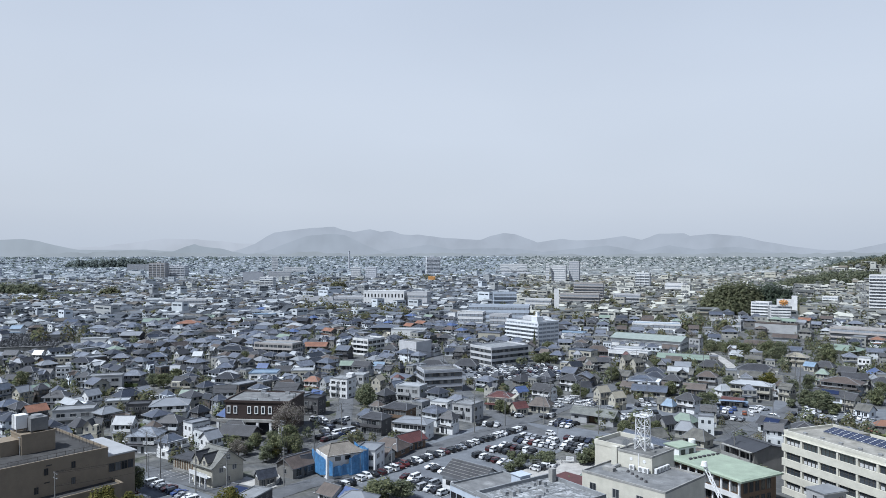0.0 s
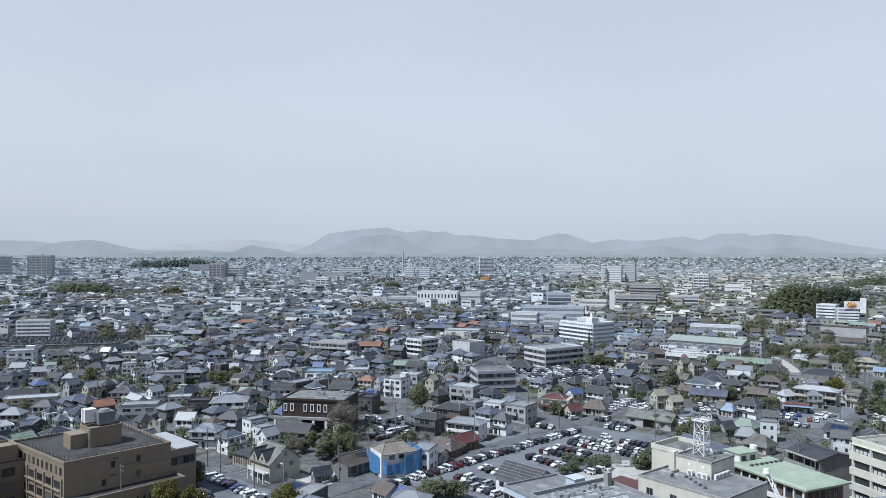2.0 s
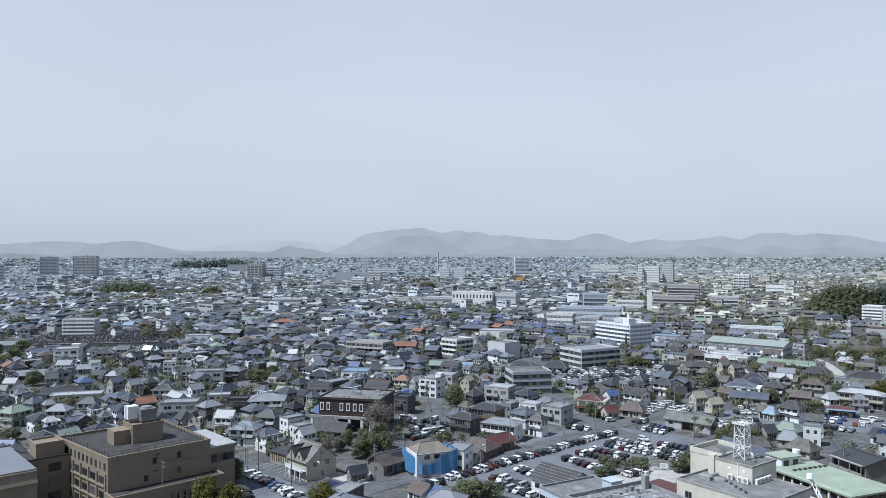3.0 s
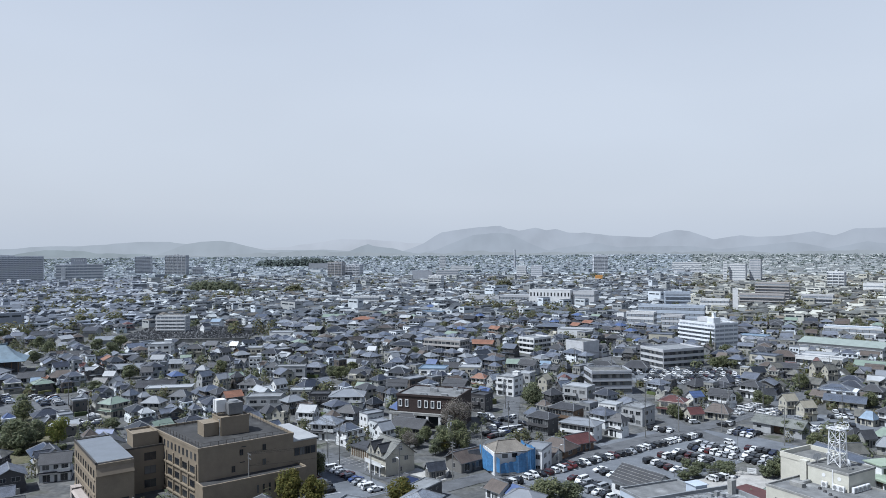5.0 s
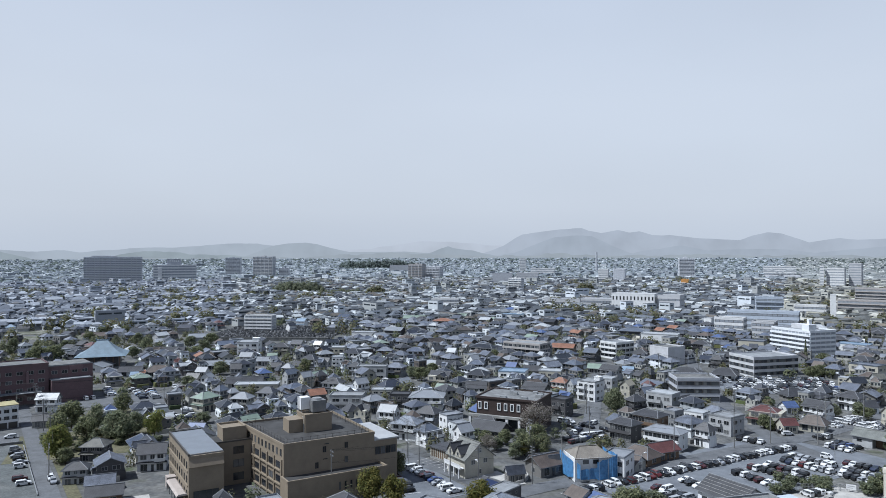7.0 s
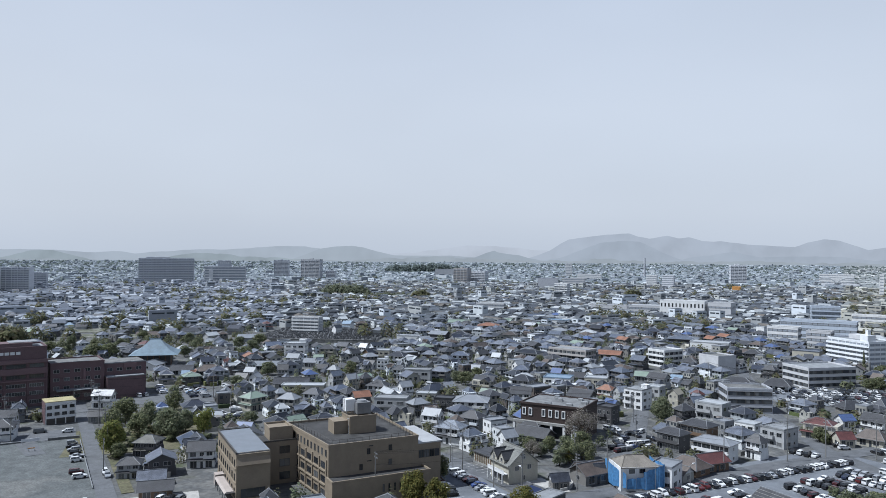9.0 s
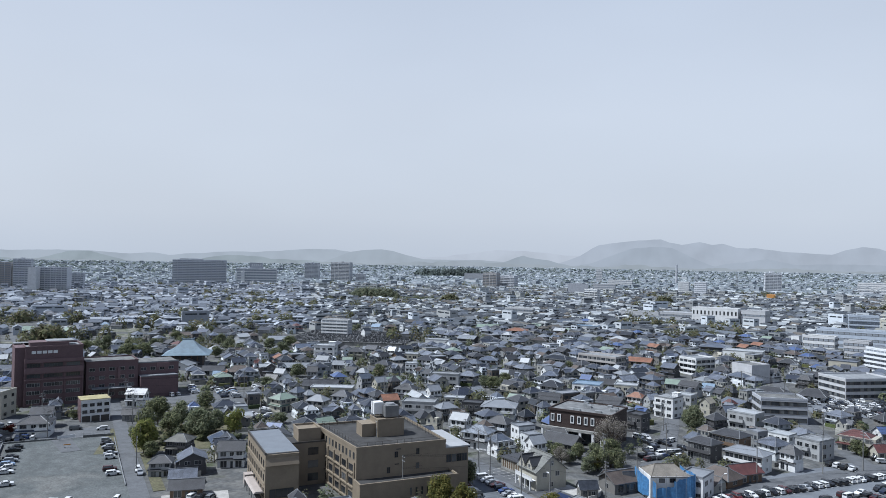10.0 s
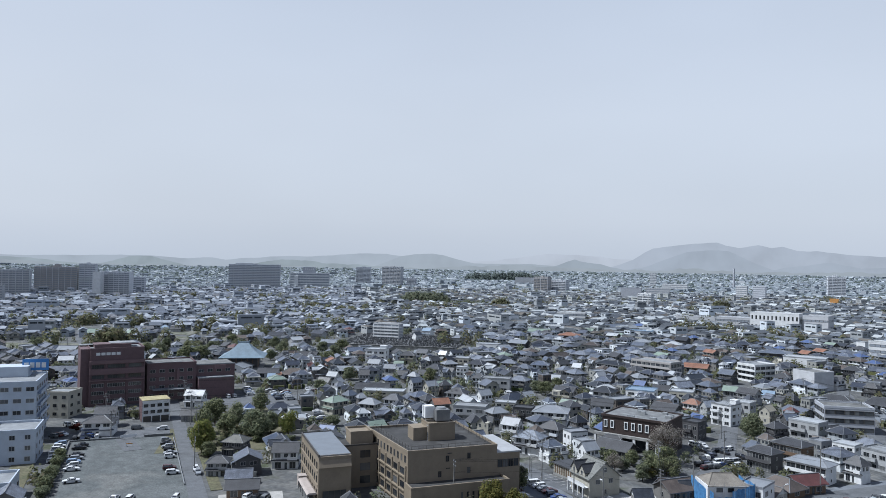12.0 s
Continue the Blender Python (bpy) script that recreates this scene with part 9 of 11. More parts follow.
house(94.2, 306.0, -29, "s", 6.5, 5.2, "n", "c", 1, 0.97)
house(105.9, 301.6, -28, "s", 8.0, 4.8, "n", "a", 1, 0.99)
house(117.0, 299.7, 18, "S", 5.0, 4.5, "w", "w", 1, 0.94)
house(127.2, 296.0, -35, "a", 14.9, 6.0, "w", "c", 1, 0.97)
house(153.6, 351.0, -31, "S", 17.0, 10.2, "k", "a", 1, 0.99)
house(143.1, 333.0, -30, "s", 8.6, 6.9, "q", "c", 1, 0.99)
house(196.7, 445.4, -32, "s", 15.3, 7.7, "n", "c", 0, 0.97)
house(204.9, 419.0, -36, "s", 8.0, 6.4, "b", "a", 1, 0.97)
house(185.8, 377.0, -37, "h", 11.0, 6.6, "c", "c", 1, 1.00)
house(236.6, 425.7, -55, "S", 19.7, 13.8, "g", "c", 0, 0.93)
house(225.6, 472.8, -35, "s", 13.3, 8.0, "n", "a", 0, 0.96)
house(235.7, 506.4, -37, "f", 27.6, 8.3, "n", "g", 0, 0.97)
house(192.5, 361.7, -41, "S", 8.0, 6.4, "k", "c", 1, 0.94)
house(214.4, 365.0, -37, "f", 5.7, 4.6, "w", "w", 1, 0.98)
house(185.7, 329.4, -42, "g", 7.4, 6.0, "k", "k", 1, 0.98)
house(171.3, 324.2, -35, "h", 5.0, 4.5, "g", "c", 1, 1.00)
house(169.6, 305.2, -43, "h", 14.9, 9.0, "n", "a", 1, 0.96)
house(155.5, 288.1, -37, "s", 10.7, 5.4, "k", "a", 1, 0.99)
house(153.1, 269.0, -61, "g", 5.0, 4.5, "k", "c", 1, 0.97)
house(150.4, 320.6, -57, "S", 6.3, 5.0, "q", "c", 1, 0.98)
house(138.6, 289.1, -56, "g", 5.0, 4.5, "q", "c", 1, 0.96)
house(185.3, 361.6, -52, "s", 5.0, 4.5, "y", "c", 1, 0.95)
house(91.9, 269.1, -44, "h", 7.4, 5.9, "k", "w", 1, 0.98)
house(85.1, 269.7, -46, "S", 4.3, 3.8, "y", "c", 1, 0.94)
house(113.2, 280.2, -31, "s", 7.3, 4.5, "r", "c", 1, 0.70)
house(82.8, 245.7, -47, "S", 6.8, 5.4, "g", "a", 1, 0.92)
house(75.2, 241.3, 21, "s", 4.1, 3.7, "k", "a", 1, 1.00)
house(79.0, 222.4, -49, "S", 7.0, 5.6, "q", "c", 1, 0.99)
house(110.4, 239.3, -50, "s", 8.0, 6.4, "k", "a", 1, 0.98)
house(153.4, 260.6, -59, "s", 5.0, 4.5, "q", "a", 1, 0.98)
house(89.3, 491.1, -23, "f", 17.0, 10.2, "y", "w", 0, 0.80)
house(62.0, 212.5, -60, "s", 19.0, 8.0, "b", "a", 1, 1.10)
house(-166.8, 165.1, 20, "h", 6.8, 6.0, "q", "k", 1, 0.82)
house(-149.2, 152.2, -42, "g", 7.4, 7.2, "t", "k", 2, 0.84)
house(-154.6, 146.4, 35, "h", 6.0, 4.8, "k", "g", 2, 0.74)
house(-143.6, 143.4, 42, "s", 6.4, 5.0, "t", "k", 2, 0.82)
house(-135.6, 136.8, 40, "s", 7.6, 5.0, "k", "n", 2, 0.85)
house(-144.4, 163.0, 35, "g", 7.4, 6.4, "k", "w", 2, 0.94)
house(-223.6, 157.7, 40, "h", 9.6, 7.4, "t", "w", 1, 0.92)
house(-233.6, 167.4, 40, "g", 7.0, 6.0, "t", "w", 1, 0.95)
house(-64.7, 228.4, -12, "s", 10.4, 6.9, "k", "k", 1, 1.00)
house(-41.1, 196.4, 40, "s", 6.3, 4.1, "n", "a", 1, 0.95)
house(-47.7, 173.2, -30, "s", 7.6, 5.0, "k", "a", 1, 0.75)
house(-36.8, 195.7, 40, "s", 4.2, 2.8, "k", "a", 1, 1.00)
house(-45.6, 184.7, 35, "s", 4.6, 3.0, "t", "a", 1, 0.85)

# trees that can be told apart
tree(46.9, 208.4, 3.5, 2.4, "green", "in a hedge", mark=False, category="shrub")
tree(25.7, 202.8, 3, 2.2, "dark", "in a hedge", mark=False, category="shrub")
tree(22.7, 205.0, 3, 2.2, "dark", "in a hedge", mark=False, category="shrub")
tree(19.7, 206.7, 3, 2.0, "dark", "in a hedge", mark=False, category="shrub")
tree(28.4, 205.0, 3.5, 2.4, "green", "in a hedge", mark=False, category="shrub")
tree(31.1, 206.7, 3, 2, "dark", "in a hedge", mark=False, category="shrub")
tree(41.6, 206.7, 4, 2.6, "green", "in a hedge", mark=False)
tree(-175.0, 158.6, 11.2, 5.2, "lime", "in a shady grove", mark=True)
tree(-203.1, 190.1, 10.5, 5.2, "green", "in a shady grove", mark=True)
tree(-174.3, 181.1, 10.5, 6.4, "dark", "in a shady grove", mark=True)
tree(-166.5, 188.6, 10.5, 4.2, "lime", "in a shady grove", mark=True)
tree(-192.6, 191.1, 9.5, 4.6, "dark", "in a shady grove", mark=True)
tree(-204.9, 215.7, 8.0, 4.6, "green", "in a shady grove", mark=True)
tree(-170.4, 157.3, 5.2, 3.2, "green", "in a shady grove", mark=True)
tree(-185.6, 178.9, 8.5, 4.6, "green", "in a shady grove", mark=True)
tree(-176.3, 190.6, 8, 4.6, "dark", "in a shady grove", mark=True)
tree(-183, 167, 7.5, 4.2, "green", "in a shady grove", mark=True)
tree(-181, 187, 9, 5, "dark", "in a shady grove", mark=True)
tree(-196, 178, 9, 4.6, "green", "in a shady grove", mark=True)
tree(-165.4, 211.8, 4.5, 3.4, "dark", "in a house garden", mark=True)
tree(-48.3, 225.8, 14, 6, "bare", "in a house garden", mark=True)
tree(-51.1, 227.3, 12, 4.5, "bare", "in a house garden", mark=True)
tree(-46.0, 214.5, 9, 4.6, "green", "in a house garden", mark=True)
tree(-48.6, 209.0, 7, 4.0, "green", "in a house garden", mark=True)
tree(-51.5, 217.5, 6, 3.4, "dark", "in a house garden", mark=True)
tree(-43.2, 210.0, 7, 3.6, "green", "in a house garden", mark=True)
tree(-50.5, 205.0, 5, 3.0, "dark", "in a house garden", mark=True)
tree(-59.7, 209.5, 6, 3, "bare", "in a house garden", mark=True)
tree(-79.3, 274.4, 6, 3, "green", "in a house garden", mark=True)
tree(-29.1, 275.5, 10, 5, "dark", "beside the street", mark=True)
tree(-31.6, 282.2, 7, 3.5, "green", "beside the street", mark=True)
tree(-73.9, 156.3, 9.5, 4.2, "gold", "beside a building", mark=True)
tree(-67.6, 155.9, 8.5, 4, "gold", "beside a building", mark=True)
tree(-76.6, 179.0, 7, 3, "green", "beside the street", mark=True)
tree(-48.5, 162.5, 7, 4.5, "gold", "beside a building", mark=True)
tree(-14.4, 172.8, 6, 5, "green", "at the edge of a car park", mark=True)
tree(-16.8, 170.2, 5, 4, "green", "at the edge of a car park", mark=True)
tree(-9.9, 173.9, 5, 4, "dark", "at the edge of a car park", mark=True)
tree(55.7, 437.6, 12, 3.4, "conifer", "beside a building", mark=True)
tree(51.9, 383.0, 6, 5, "green", "beside a building", mark=True)
tree(56.7, 389.3, 6, 5, "green", "beside a building", mark=True)
tree(60.0, 384.8, 5, 4, "green", "beside a building", mark=True)
tree(21.3, 268.4, 5, 3.5, "green", "in a house garden", mark=True)
tree(18.3, 274.0, 5, 3, "dark", "in a house garden", mark=True)
tree(23.0, 266.2, 4, 2.5, "green", "in a house garden", mark=True)
tree(46.9, 295.2, 5, 3, "dark", "in a house garden", mark=True)
tree(54.8, 295.1, 6, 4, "dark", "in a house garden", mark=True)
tree(57.3, 292.6, 5, 3, "green", "in a house garden", mark=True)
tree(39.4, 202.2, 4, 2.6, "dark", "in a hedge", mark=False)
tree(42.0, 204.7, 4, 2.6, "green", "in a hedge", mark=False)
tree(28.0, 202.8, 3.5, 2.4, "dark", "in a hedge", mark=False, category="shrub")
tree(29.7, 200.8, 3.5, 2.4, "dark", "in a hedge", mark=False, category="shrub")
tree(21.2, 198.8, 3.5, 2.6, "dark", "in a hedge", mark=False, category="shrub")
tree(18.2, 195.7, 3, 2.2, "dark", "in a hedge", mark=False, category="shrub")
tree(54.7, 250.3, 5, 3, "dark", "in a hedge", mark=False)
tree(58.1, 247.6, 5, 3, "dark", "in a hedge", mark=False)
tree(78.6, 334.3, 7, 4, "green", "in a house garden", mark=True)
tree(78.9, 333.0, 7, 4, "green", "in a house garden", mark=True)
tree(84.6, 312.5, 5, 3, "dark", "in a house garden", mark=True)
tree(108.0, 364.8, 6, 4, "green", "in a house garden", mark=True)
tree(99.0, 343.4, 5, 4, "dark", "in a house garden", mark=True)
tree(94.8, 300.2, 6, 4, "green", "in a house garden", mark=True)
tree(92.7, 273.3, 6, 4.5, "dark", "in a house garden", mark=True)
tree(98.8, 272.3, 7, 5, "dark", "in a house garden", mark=True)
tree(103.1, 276.3, 6, 4, "green", "in a house garden", mark=True)
tree(121.1, 337.4, 6, 4, "green", "in a house garden", mark=True)
tree(141.7, 312.5, 8, 5.5, "gold", "in a house garden", mark=True)
tree(132.6, 300.2, 6, 4, "dark", "in a house garden", mark=True)
tree(156.8, 364.8, 6, 4, "green", "in a house garden", mark=True)
tree(189.3, 403.4, 10, 6, "dark", "in a house garden", mark=True)
tree(187.9, 414.4, 9, 5, "green", "in a house garden", mark=True)
tree(173.2, 414.4, 8, 6, "green", "in a house garden", mark=True)
tree(169.7, 425.9, 7, 5, "green", "in a house garden", mark=True)
tree(216.3, 403.4, 9, 5, "green", "in a house garden", mark=True)
tree(142.8, 270.4, 8, 6, "dark", "at the edge of a car park", mark=True)
tree(143.0, 283.5, 6, 4, "dark", "at the edge of a car park", mark=True)
tree(143.7, 278.3, 6, 4, "dark", "at the edge of a car park", mark=True)
tree(146.7, 268.5, 4, 3, "green", "at the edge of a car park", mark=True)
tree(125.5, 315.1, 6, 4, "dark", "in a house garden", mark=True)
tree(146.0, 300.2, 7, 4, "dark", "beside the street", mark=True)
tree(156.2, 306.2, 8, 4, "dark", "beside the street", mark=True)
tree(170.9, 283.5, 6, 4, "green", "in a house garden", mark=True)
tree(183.4, 300.2, 6, 4, "green", "in a house garden", mark=True)
tree(166.9, 464.9, 8, 5, "dark", "in a house garden", mark=True)
tree(166.5, 479.5, 8, 5, "bare", "in a house garden", mark=True)
tree(62.4, 425.9, 7, 6, "green", "beside a building", mark=True)
tree(64.9, 231.8, 6, 4, "dark", "in a house garden", mark=True)
tree(59.5, 235.4, 5, 3.5, "green", "in a house garden", mark=True)
tree(69.6, 235.4, 5, 3, "green", "in a house garden", mark=True)
tree(47.6, 215.4, 5, 3.5, "green", "in a hedge", mark=False)
tree(44.9, 210.7, 4, 3, "dark", "in a hedge", mark=False)
tree(-187.9, 320.7, 7, 4.5, "green", "in a house garden", mark=True)
tree(-224.1, 299.4, 7, 5, "dark", "in a house garden", mark=True)
tree(-270.8, 340.0, 8, 6, "green", "in the temple grounds", mark=True)
tree(-280.7, 359.8, 9, 6, "dark", "in the temple grounds", mark=True)
tree(-300.6, 393.3, 9, 6, "green", "in the temple grounds", mark=True)
tree(-305.8, 378.9, 8, 6, "dark", "in the temple grounds", mark=True)
tree(-326.1, 361.9, 8, 5, "dark", "in the temple grounds", mark=True)
tree(-308.3, 331.7, 7, 5, "dark", "in the temple grounds", mark=True)
tree(-351.1, 382.5, 8, 5, "dark", "in the temple grounds", mark=True)
tree(-396.0, 418.4, 8, 5, "green", "in the temple grounds", mark=True)
tree(-254.3, 260.6, 5, 4, "green", "in a hedge", mark=False)
tree(-245.6, 262.6, 4, 3, "green", "in a hedge", mark=False)
tree(-218.5, 268.8, 5, 4, "dark", "in a house garden", mark=True)
tree(-123.0, 316.0, 7, 5, "green", "in a house garden", mark=True)
tree(-129.2, 320.8, 6, 4, "dark", "in a house garden", mark=True)
tree(-124.4, 335.0, 6, 4, "green", "in a house garden", mark=True)
tree(-131.9, 387.7, 6, 5, "green", "in a house garden", mark=True)
tree(-108.3, 392.9, 6, 4, "green", "in a house garden", mark=True)
tree(-389.3, 306.0, 8, 5, "green", "in the temple grounds", mark=True)
tree(-374.9, 309.5, 12, 5, "dark", "in the temple grounds", mark=True)
tree(-344.6, 298.9, 10, 8, "green", "in the temple grounds", mark=True)
tree(-338.0, 303.6, 10, 8, "green", "in the temple grounds", mark=True)
tree(-363.5, 335.8, 8, 5, "dark", "in the temple grounds", mark=True)
tree(-359.6, 229.0, 6, 5, "dark", "beside a building", mark=True)
tree(-369.0, 227.2, 5, 4, "red", "beside a building", mark=True)
tree(-470.5, 283.5, 7, 6, "dark", "beside a building", mark=True)
tree(-233.3, 155.8, 3.2, 3, "red", "beside a building", mark=True, category="shrub")
tree(-62.7, 215.4, 5, 3.2, "green", "in a house garden", mark=True)
tree(-58.0, 211.9, 4.5, 2.8, "dark", "in a house garden", mark=True)
tree(-57.3, 219.2, 5, 3, "green", "in a house garden", mark=True)
tree(-48.1, 215.4, 5.5, 3.2, "dark", "in a house garden", mark=True)
tree(-49.2, 208.4, 4.5, 2.6, "gold", "in a house garden", mark=True)
for i in range(12):
    tree(-198.0 + 2.9 * i + 3.0 * math.sin(i * 2.4), 178.0 + 9.0 * math.sin(i * 1.9), 3.0 + 0.7 * math.sin(i), 2.4, ("dark", "green", "dark")[i % 3], "under taller trees of a grove", mark=False, category="shrub")
for i in range(13):
    f = i / 12
    tree(-206.0 + 31.0 * f, 132.6 - 25.0 * f, 3.4 + 0.9 * math.sin(i * 2.1), 2.2 + 0.4 * math.sin(i * 1.3), ("dark", "green")[i % 3 == 1], "in a hedge by the gravel car park", mark=False, category="shrub")
tree(-234.6, 180.1, 4, 2, "green", "in a house garden", mark=True)
tree(-397.7, 386.8, 7, 5, "green", "in a house garden", mark=True)
tree(-414.1, 414.6, 7, 5, "dark", "in a house garden", mark=True)
tree(-49.7, 490.9, 6, 5, "green", "in a house garden", mark=True)
tree(-19.7, 448.2, 6, 4, "green", "in a house garden", mark=True)

# garden trees by the eastern car parks
tree(89.6, 270.4, 4.3, 2.8, "dark", "between the houses")
tree(96.7, 274.3, 3.5, 2.8, "green", "between the houses")
tree(141.8, 268.5, 5.9, 4.2, "dark", "between the houses")
tree(142.0, 276.3, 4.4, 3.0, "dark", "between the houses")
tree(134.0, 276.3, 3.9, 2.6, "dark", "between the houses")
tree(139.3, 278.3, 3.5, 2.2, "dark", "between the houses")
tree(142.2, 312.5, 5.9, 3.9, "gold", "between the houses")
tree(206.9, 383.1, 9.1, 5.4, "green", "between the houses")
tree(182.9, 393.0, 8.7, 5.6, "dark", "between the houses")
tree(116.2, 302.6, 4.3, 2.9, "green", "between the houses")
tree(94.8, 300.2, 4.3, 2.8, "green", "between the houses")
tree(105.1, 364.8, 4.0, 2.9, "green", "between the houses")
tree(122.4, 337.4, 4.8, 3.2, "gold", "between the houses")
tree(169.5, 280.3, 4.4, 3.1, "green", "between the houses")
tree(143.5, 263.9, 2.9, 2.1, "green", "between the houses")
tree(128.8, 294.4, 3.2, 2.1, "green", "between the houses")
tree(77.7, 312.5, 3.9, 3.4, "green", "between the houses")
tree(245.1, 425.9, 6.7, 4.0, "dark", "between the houses")

# parked cars, bay by bay
reserve(-229.0, 172.0, 22, 12, 50, 0.0)
reserve(-222.0, 184.0, 8, 8, 50, 0.0)
car_row(-21.8, 188.5, 14.6, 229.6, 24, 138, wheels=True, paints="wwkmwwrrkwkwkwmkkskwwkkk", ground="asphalt", fill=1.0)
car_row(16.5, 232.0, 26.2, 242.5, 8, 137, wheels=True, paints="wwwkkwwk", ground="asphalt", fill=1.0)
car_row(-30.1, 178.0, -24.0, 185.0, 6, 139, wheels=True, paints="gknkwk", ground="asphalt", fill=1.0)
car_row(-9.5, 190.3, -1.9, 184.5, 5, 52, wheels=True, paints="mwsks", ground="asphalt", fill=1.0)
car_row(-8.4, 184.5, -0.0, 177.3, 6, 50, wheels=True, paints="wkswkw", ground="asphalt", fill=1.0)
car_row(-3.3, 198.6, -0.0, 194.3, 3, 37, wheels=True, paints="wkw", ground="asphalt", fill=1.0)
car_row(10.3, 210.0, 18.9, 201.6, 6, 46, wheels=True, paints="kwkmws", ground="asphalt", fill=1.0)
car_row(14.1, 216.8, 25.4, 209.3, 8, 56, wheels=True, paints="mwkkmkwk", ground="asphalt", fill=1.0)
car_row(18.7, 221.0, 26.9, 214.5, 6, 52, wheels=True, paints="wkmkwk", ground="asphalt", fill=1.0)
car_row(23.5, 227.1, 33.9, 218.9, 8, 52, wheels=True, paints="knwrwwsw", ground="asphalt", fill=1.0)
car_row(26.0, 231.4, 35.2, 225.1, 7, 56, wheels=True, paints="wssksww", ground="asphalt", fill=1.0)
car_row(36.7, 217.6, 42.2, 212.2, 5, 46, wheels=True, paints="wkksw", ground="asphalt", fill=1.0)
car_row(38.1, 222.1, 43.9, 218.1, 5, 56, wheels=True, paints="wkkws", ground="asphalt", fill=1.0)
car_row(40.0, 229.9, 45.8, 225.6, 5, 53, wheels=True, paints="mwkkn", ground="asphalt", fill=1.0)
car_row(35.5, 234.4, 35.6, 234.4, 1, -40, wheels=True, paints="w", ground="asphalt", fill=1.0)
car_row(37.9, 248.4, 43.2, 245.1, 4, 57, wheels=True, paints="wnww", ground="asphalt", fill=1.0)
car_row(41.3, 253.3, 46.0, 248.4, 4, 44, wheels=True, paints="knbk", ground="asphalt", fill=1.0)
car_row(25.3, 196.8, 29.4, 200.3, 4, 131, wheels=True, paints="wkww", ground="asphalt", fill=1.0)
car_row(46.2, 285.9, 52.1, 293.3, 3, 141, wheels=True, paints="www", ground="asphalt", fill=1.0)
car_row(52.2, 280.6, 61.0, 287.8, 6, 129, wheels=True, paints="wswwsw", ground="asphalt", fill=1.0)
car_row(43.8, 277.1, 54.9, 293.2, 10, 146, wheels=True, paints="wswkww____", ground="asphalt", fill=0.93)
car_row(51.2, 271.1, 59.3, 283.3, 8, 146, wheels=True, paints="wwww____", ground="asphalt", fill=0.93)
car_row(63.4, 272.1, 68.4, 275.0, 4, 121, wheels=True, paints="sw__", ground="asphalt", fill=1.0)
car_row(75.3, 278.1, 83.7, 279.1, 5, 97, wheels=True, paints="kwwsk", ground="asphalt", fill=0.93)
car_row(72.5, 266.3, 78.8, 266.3, 4, 90, wheels=True, paints="kswk", ground="asphalt", fill=1.0)
car_row(83.0, 273.1, 89.5, 272.1, 4, 81, wheels=True, paints="kkwk", ground="asphalt", fill=1.0)
car_row(62.5, 256.3, 68.8, 261.7, 5, 131, wheels=True, paints="wsw__", ground="asphalt", fill=0.93)
car_row(100.4, 269.2, 113.2, 263.5, 7, 66, wheels=True, paints="wswbsow", ground="asphalt", fill=0.93)
car_row(98.1, 260.8, 105.8, 254.6, 5, 51, wheels=True, paints="wkkws", ground="asphalt", fill=0.93)
car_row(116.5, 268.2, 116.9, 268.2, 1, -40, wheels=False, paints="w", ground="asphalt", fill=1.0)
car_row(119.0, 259.0, 119.5, 259.0, 1, -40, wheels=True, paints="s", ground="asphalt", fill=1.0)
car_row(132.5, 271.1, 144.2, 266.3, 7, 68, wheels=False, paints="wkwwskw", ground="asphalt", fill=0.93)
car_row(130.1, 259.9, 139.5, 255.5, 6, 65, wheels=False, paints="wkkws_", ground="asphalt", fill=0.93)
car_row(145.9, 259.0, 151.5, 252.9, 5, 42, wheels=False, paints="wwww_", ground="asphalt", fill=0.93)
car_row(-40.2, 234.1, -38.5, 242.3, 4, 120, wheels=True, ground="asphalt", fill=0.9)
car_row(-38.1, 249.6, -34.5, 254.6, 4, 60, wheels=True, ground="asphalt", fill=0.9)
car_row(-37.3, 227.0, -33.7, 232.6, 4, 60, wheels=True, ground="asphalt", fill=0.9)
car_row(-196.6, 163.0, -179.2, 150.5, 6, 54, wheels=True, paints="sksksw", ground="gravel", fill=1.0)
car_row(-169.7, 142.0, -165.4, 139.4, 2, 54, wheels=True, paints="mw", ground="gravel", fill=1.0)
car_row(-220.6, 141.6, -203.4, 128.9, 7, 56, wheels=True, paints="ywwswww", ground="asphalt", fill=1.0)
car_row(-213.6, 143.9, -210.9, 141.9, 2, 52, wheels=True, paints="kk", ground="gravel", fill=1.0)
car_row(-204.0, 136.4, -191.4, 126.4, 5, 52, wheels=True, paints="ksyww", ground="gravel", fill=1.0)
car_row(-181.4, 119.4, -181.2, 119.4, 1, 54, wheels=True, paints="w", ground="gravel", fill=1.0)
car_row(-159.6, 143.6, -159.4, 143.6, 1, -40, wheels=True, paints="s", ground="asphalt", fill=1.0)
car_row(-219.1, 169.2, -218.9, 169.2, 1, 230, wheels=True, paints="g", ground="asphalt", fill=1.0)
car_row(-211.3, 173.6, -211.1, 173.6, 1, 50, wheels=True, paints="w", ground="asphalt", fill=1.0)
car_row(-223.6, 148.6, -221.9, 150.3, 2, 140, wheels=True, paints="kn", ground="asphalt", fill=1.0)
car_row(-219.1, 153.7, -218.9, 153.7, 1, 140, wheels=True, paints="w", ground="asphalt", fill=1.0)
car_row(-159.2, 116.9, -146.5, 124.9, 5, 122, wheels=True, paints="ww--w", ground="gravel", fill=1.0)
car_row(-74.7, 185.2, -57.7, 170.5, 10, 49, wheels=True, paints="wwsmnbswww", ground="asphalt", fill=1.0)
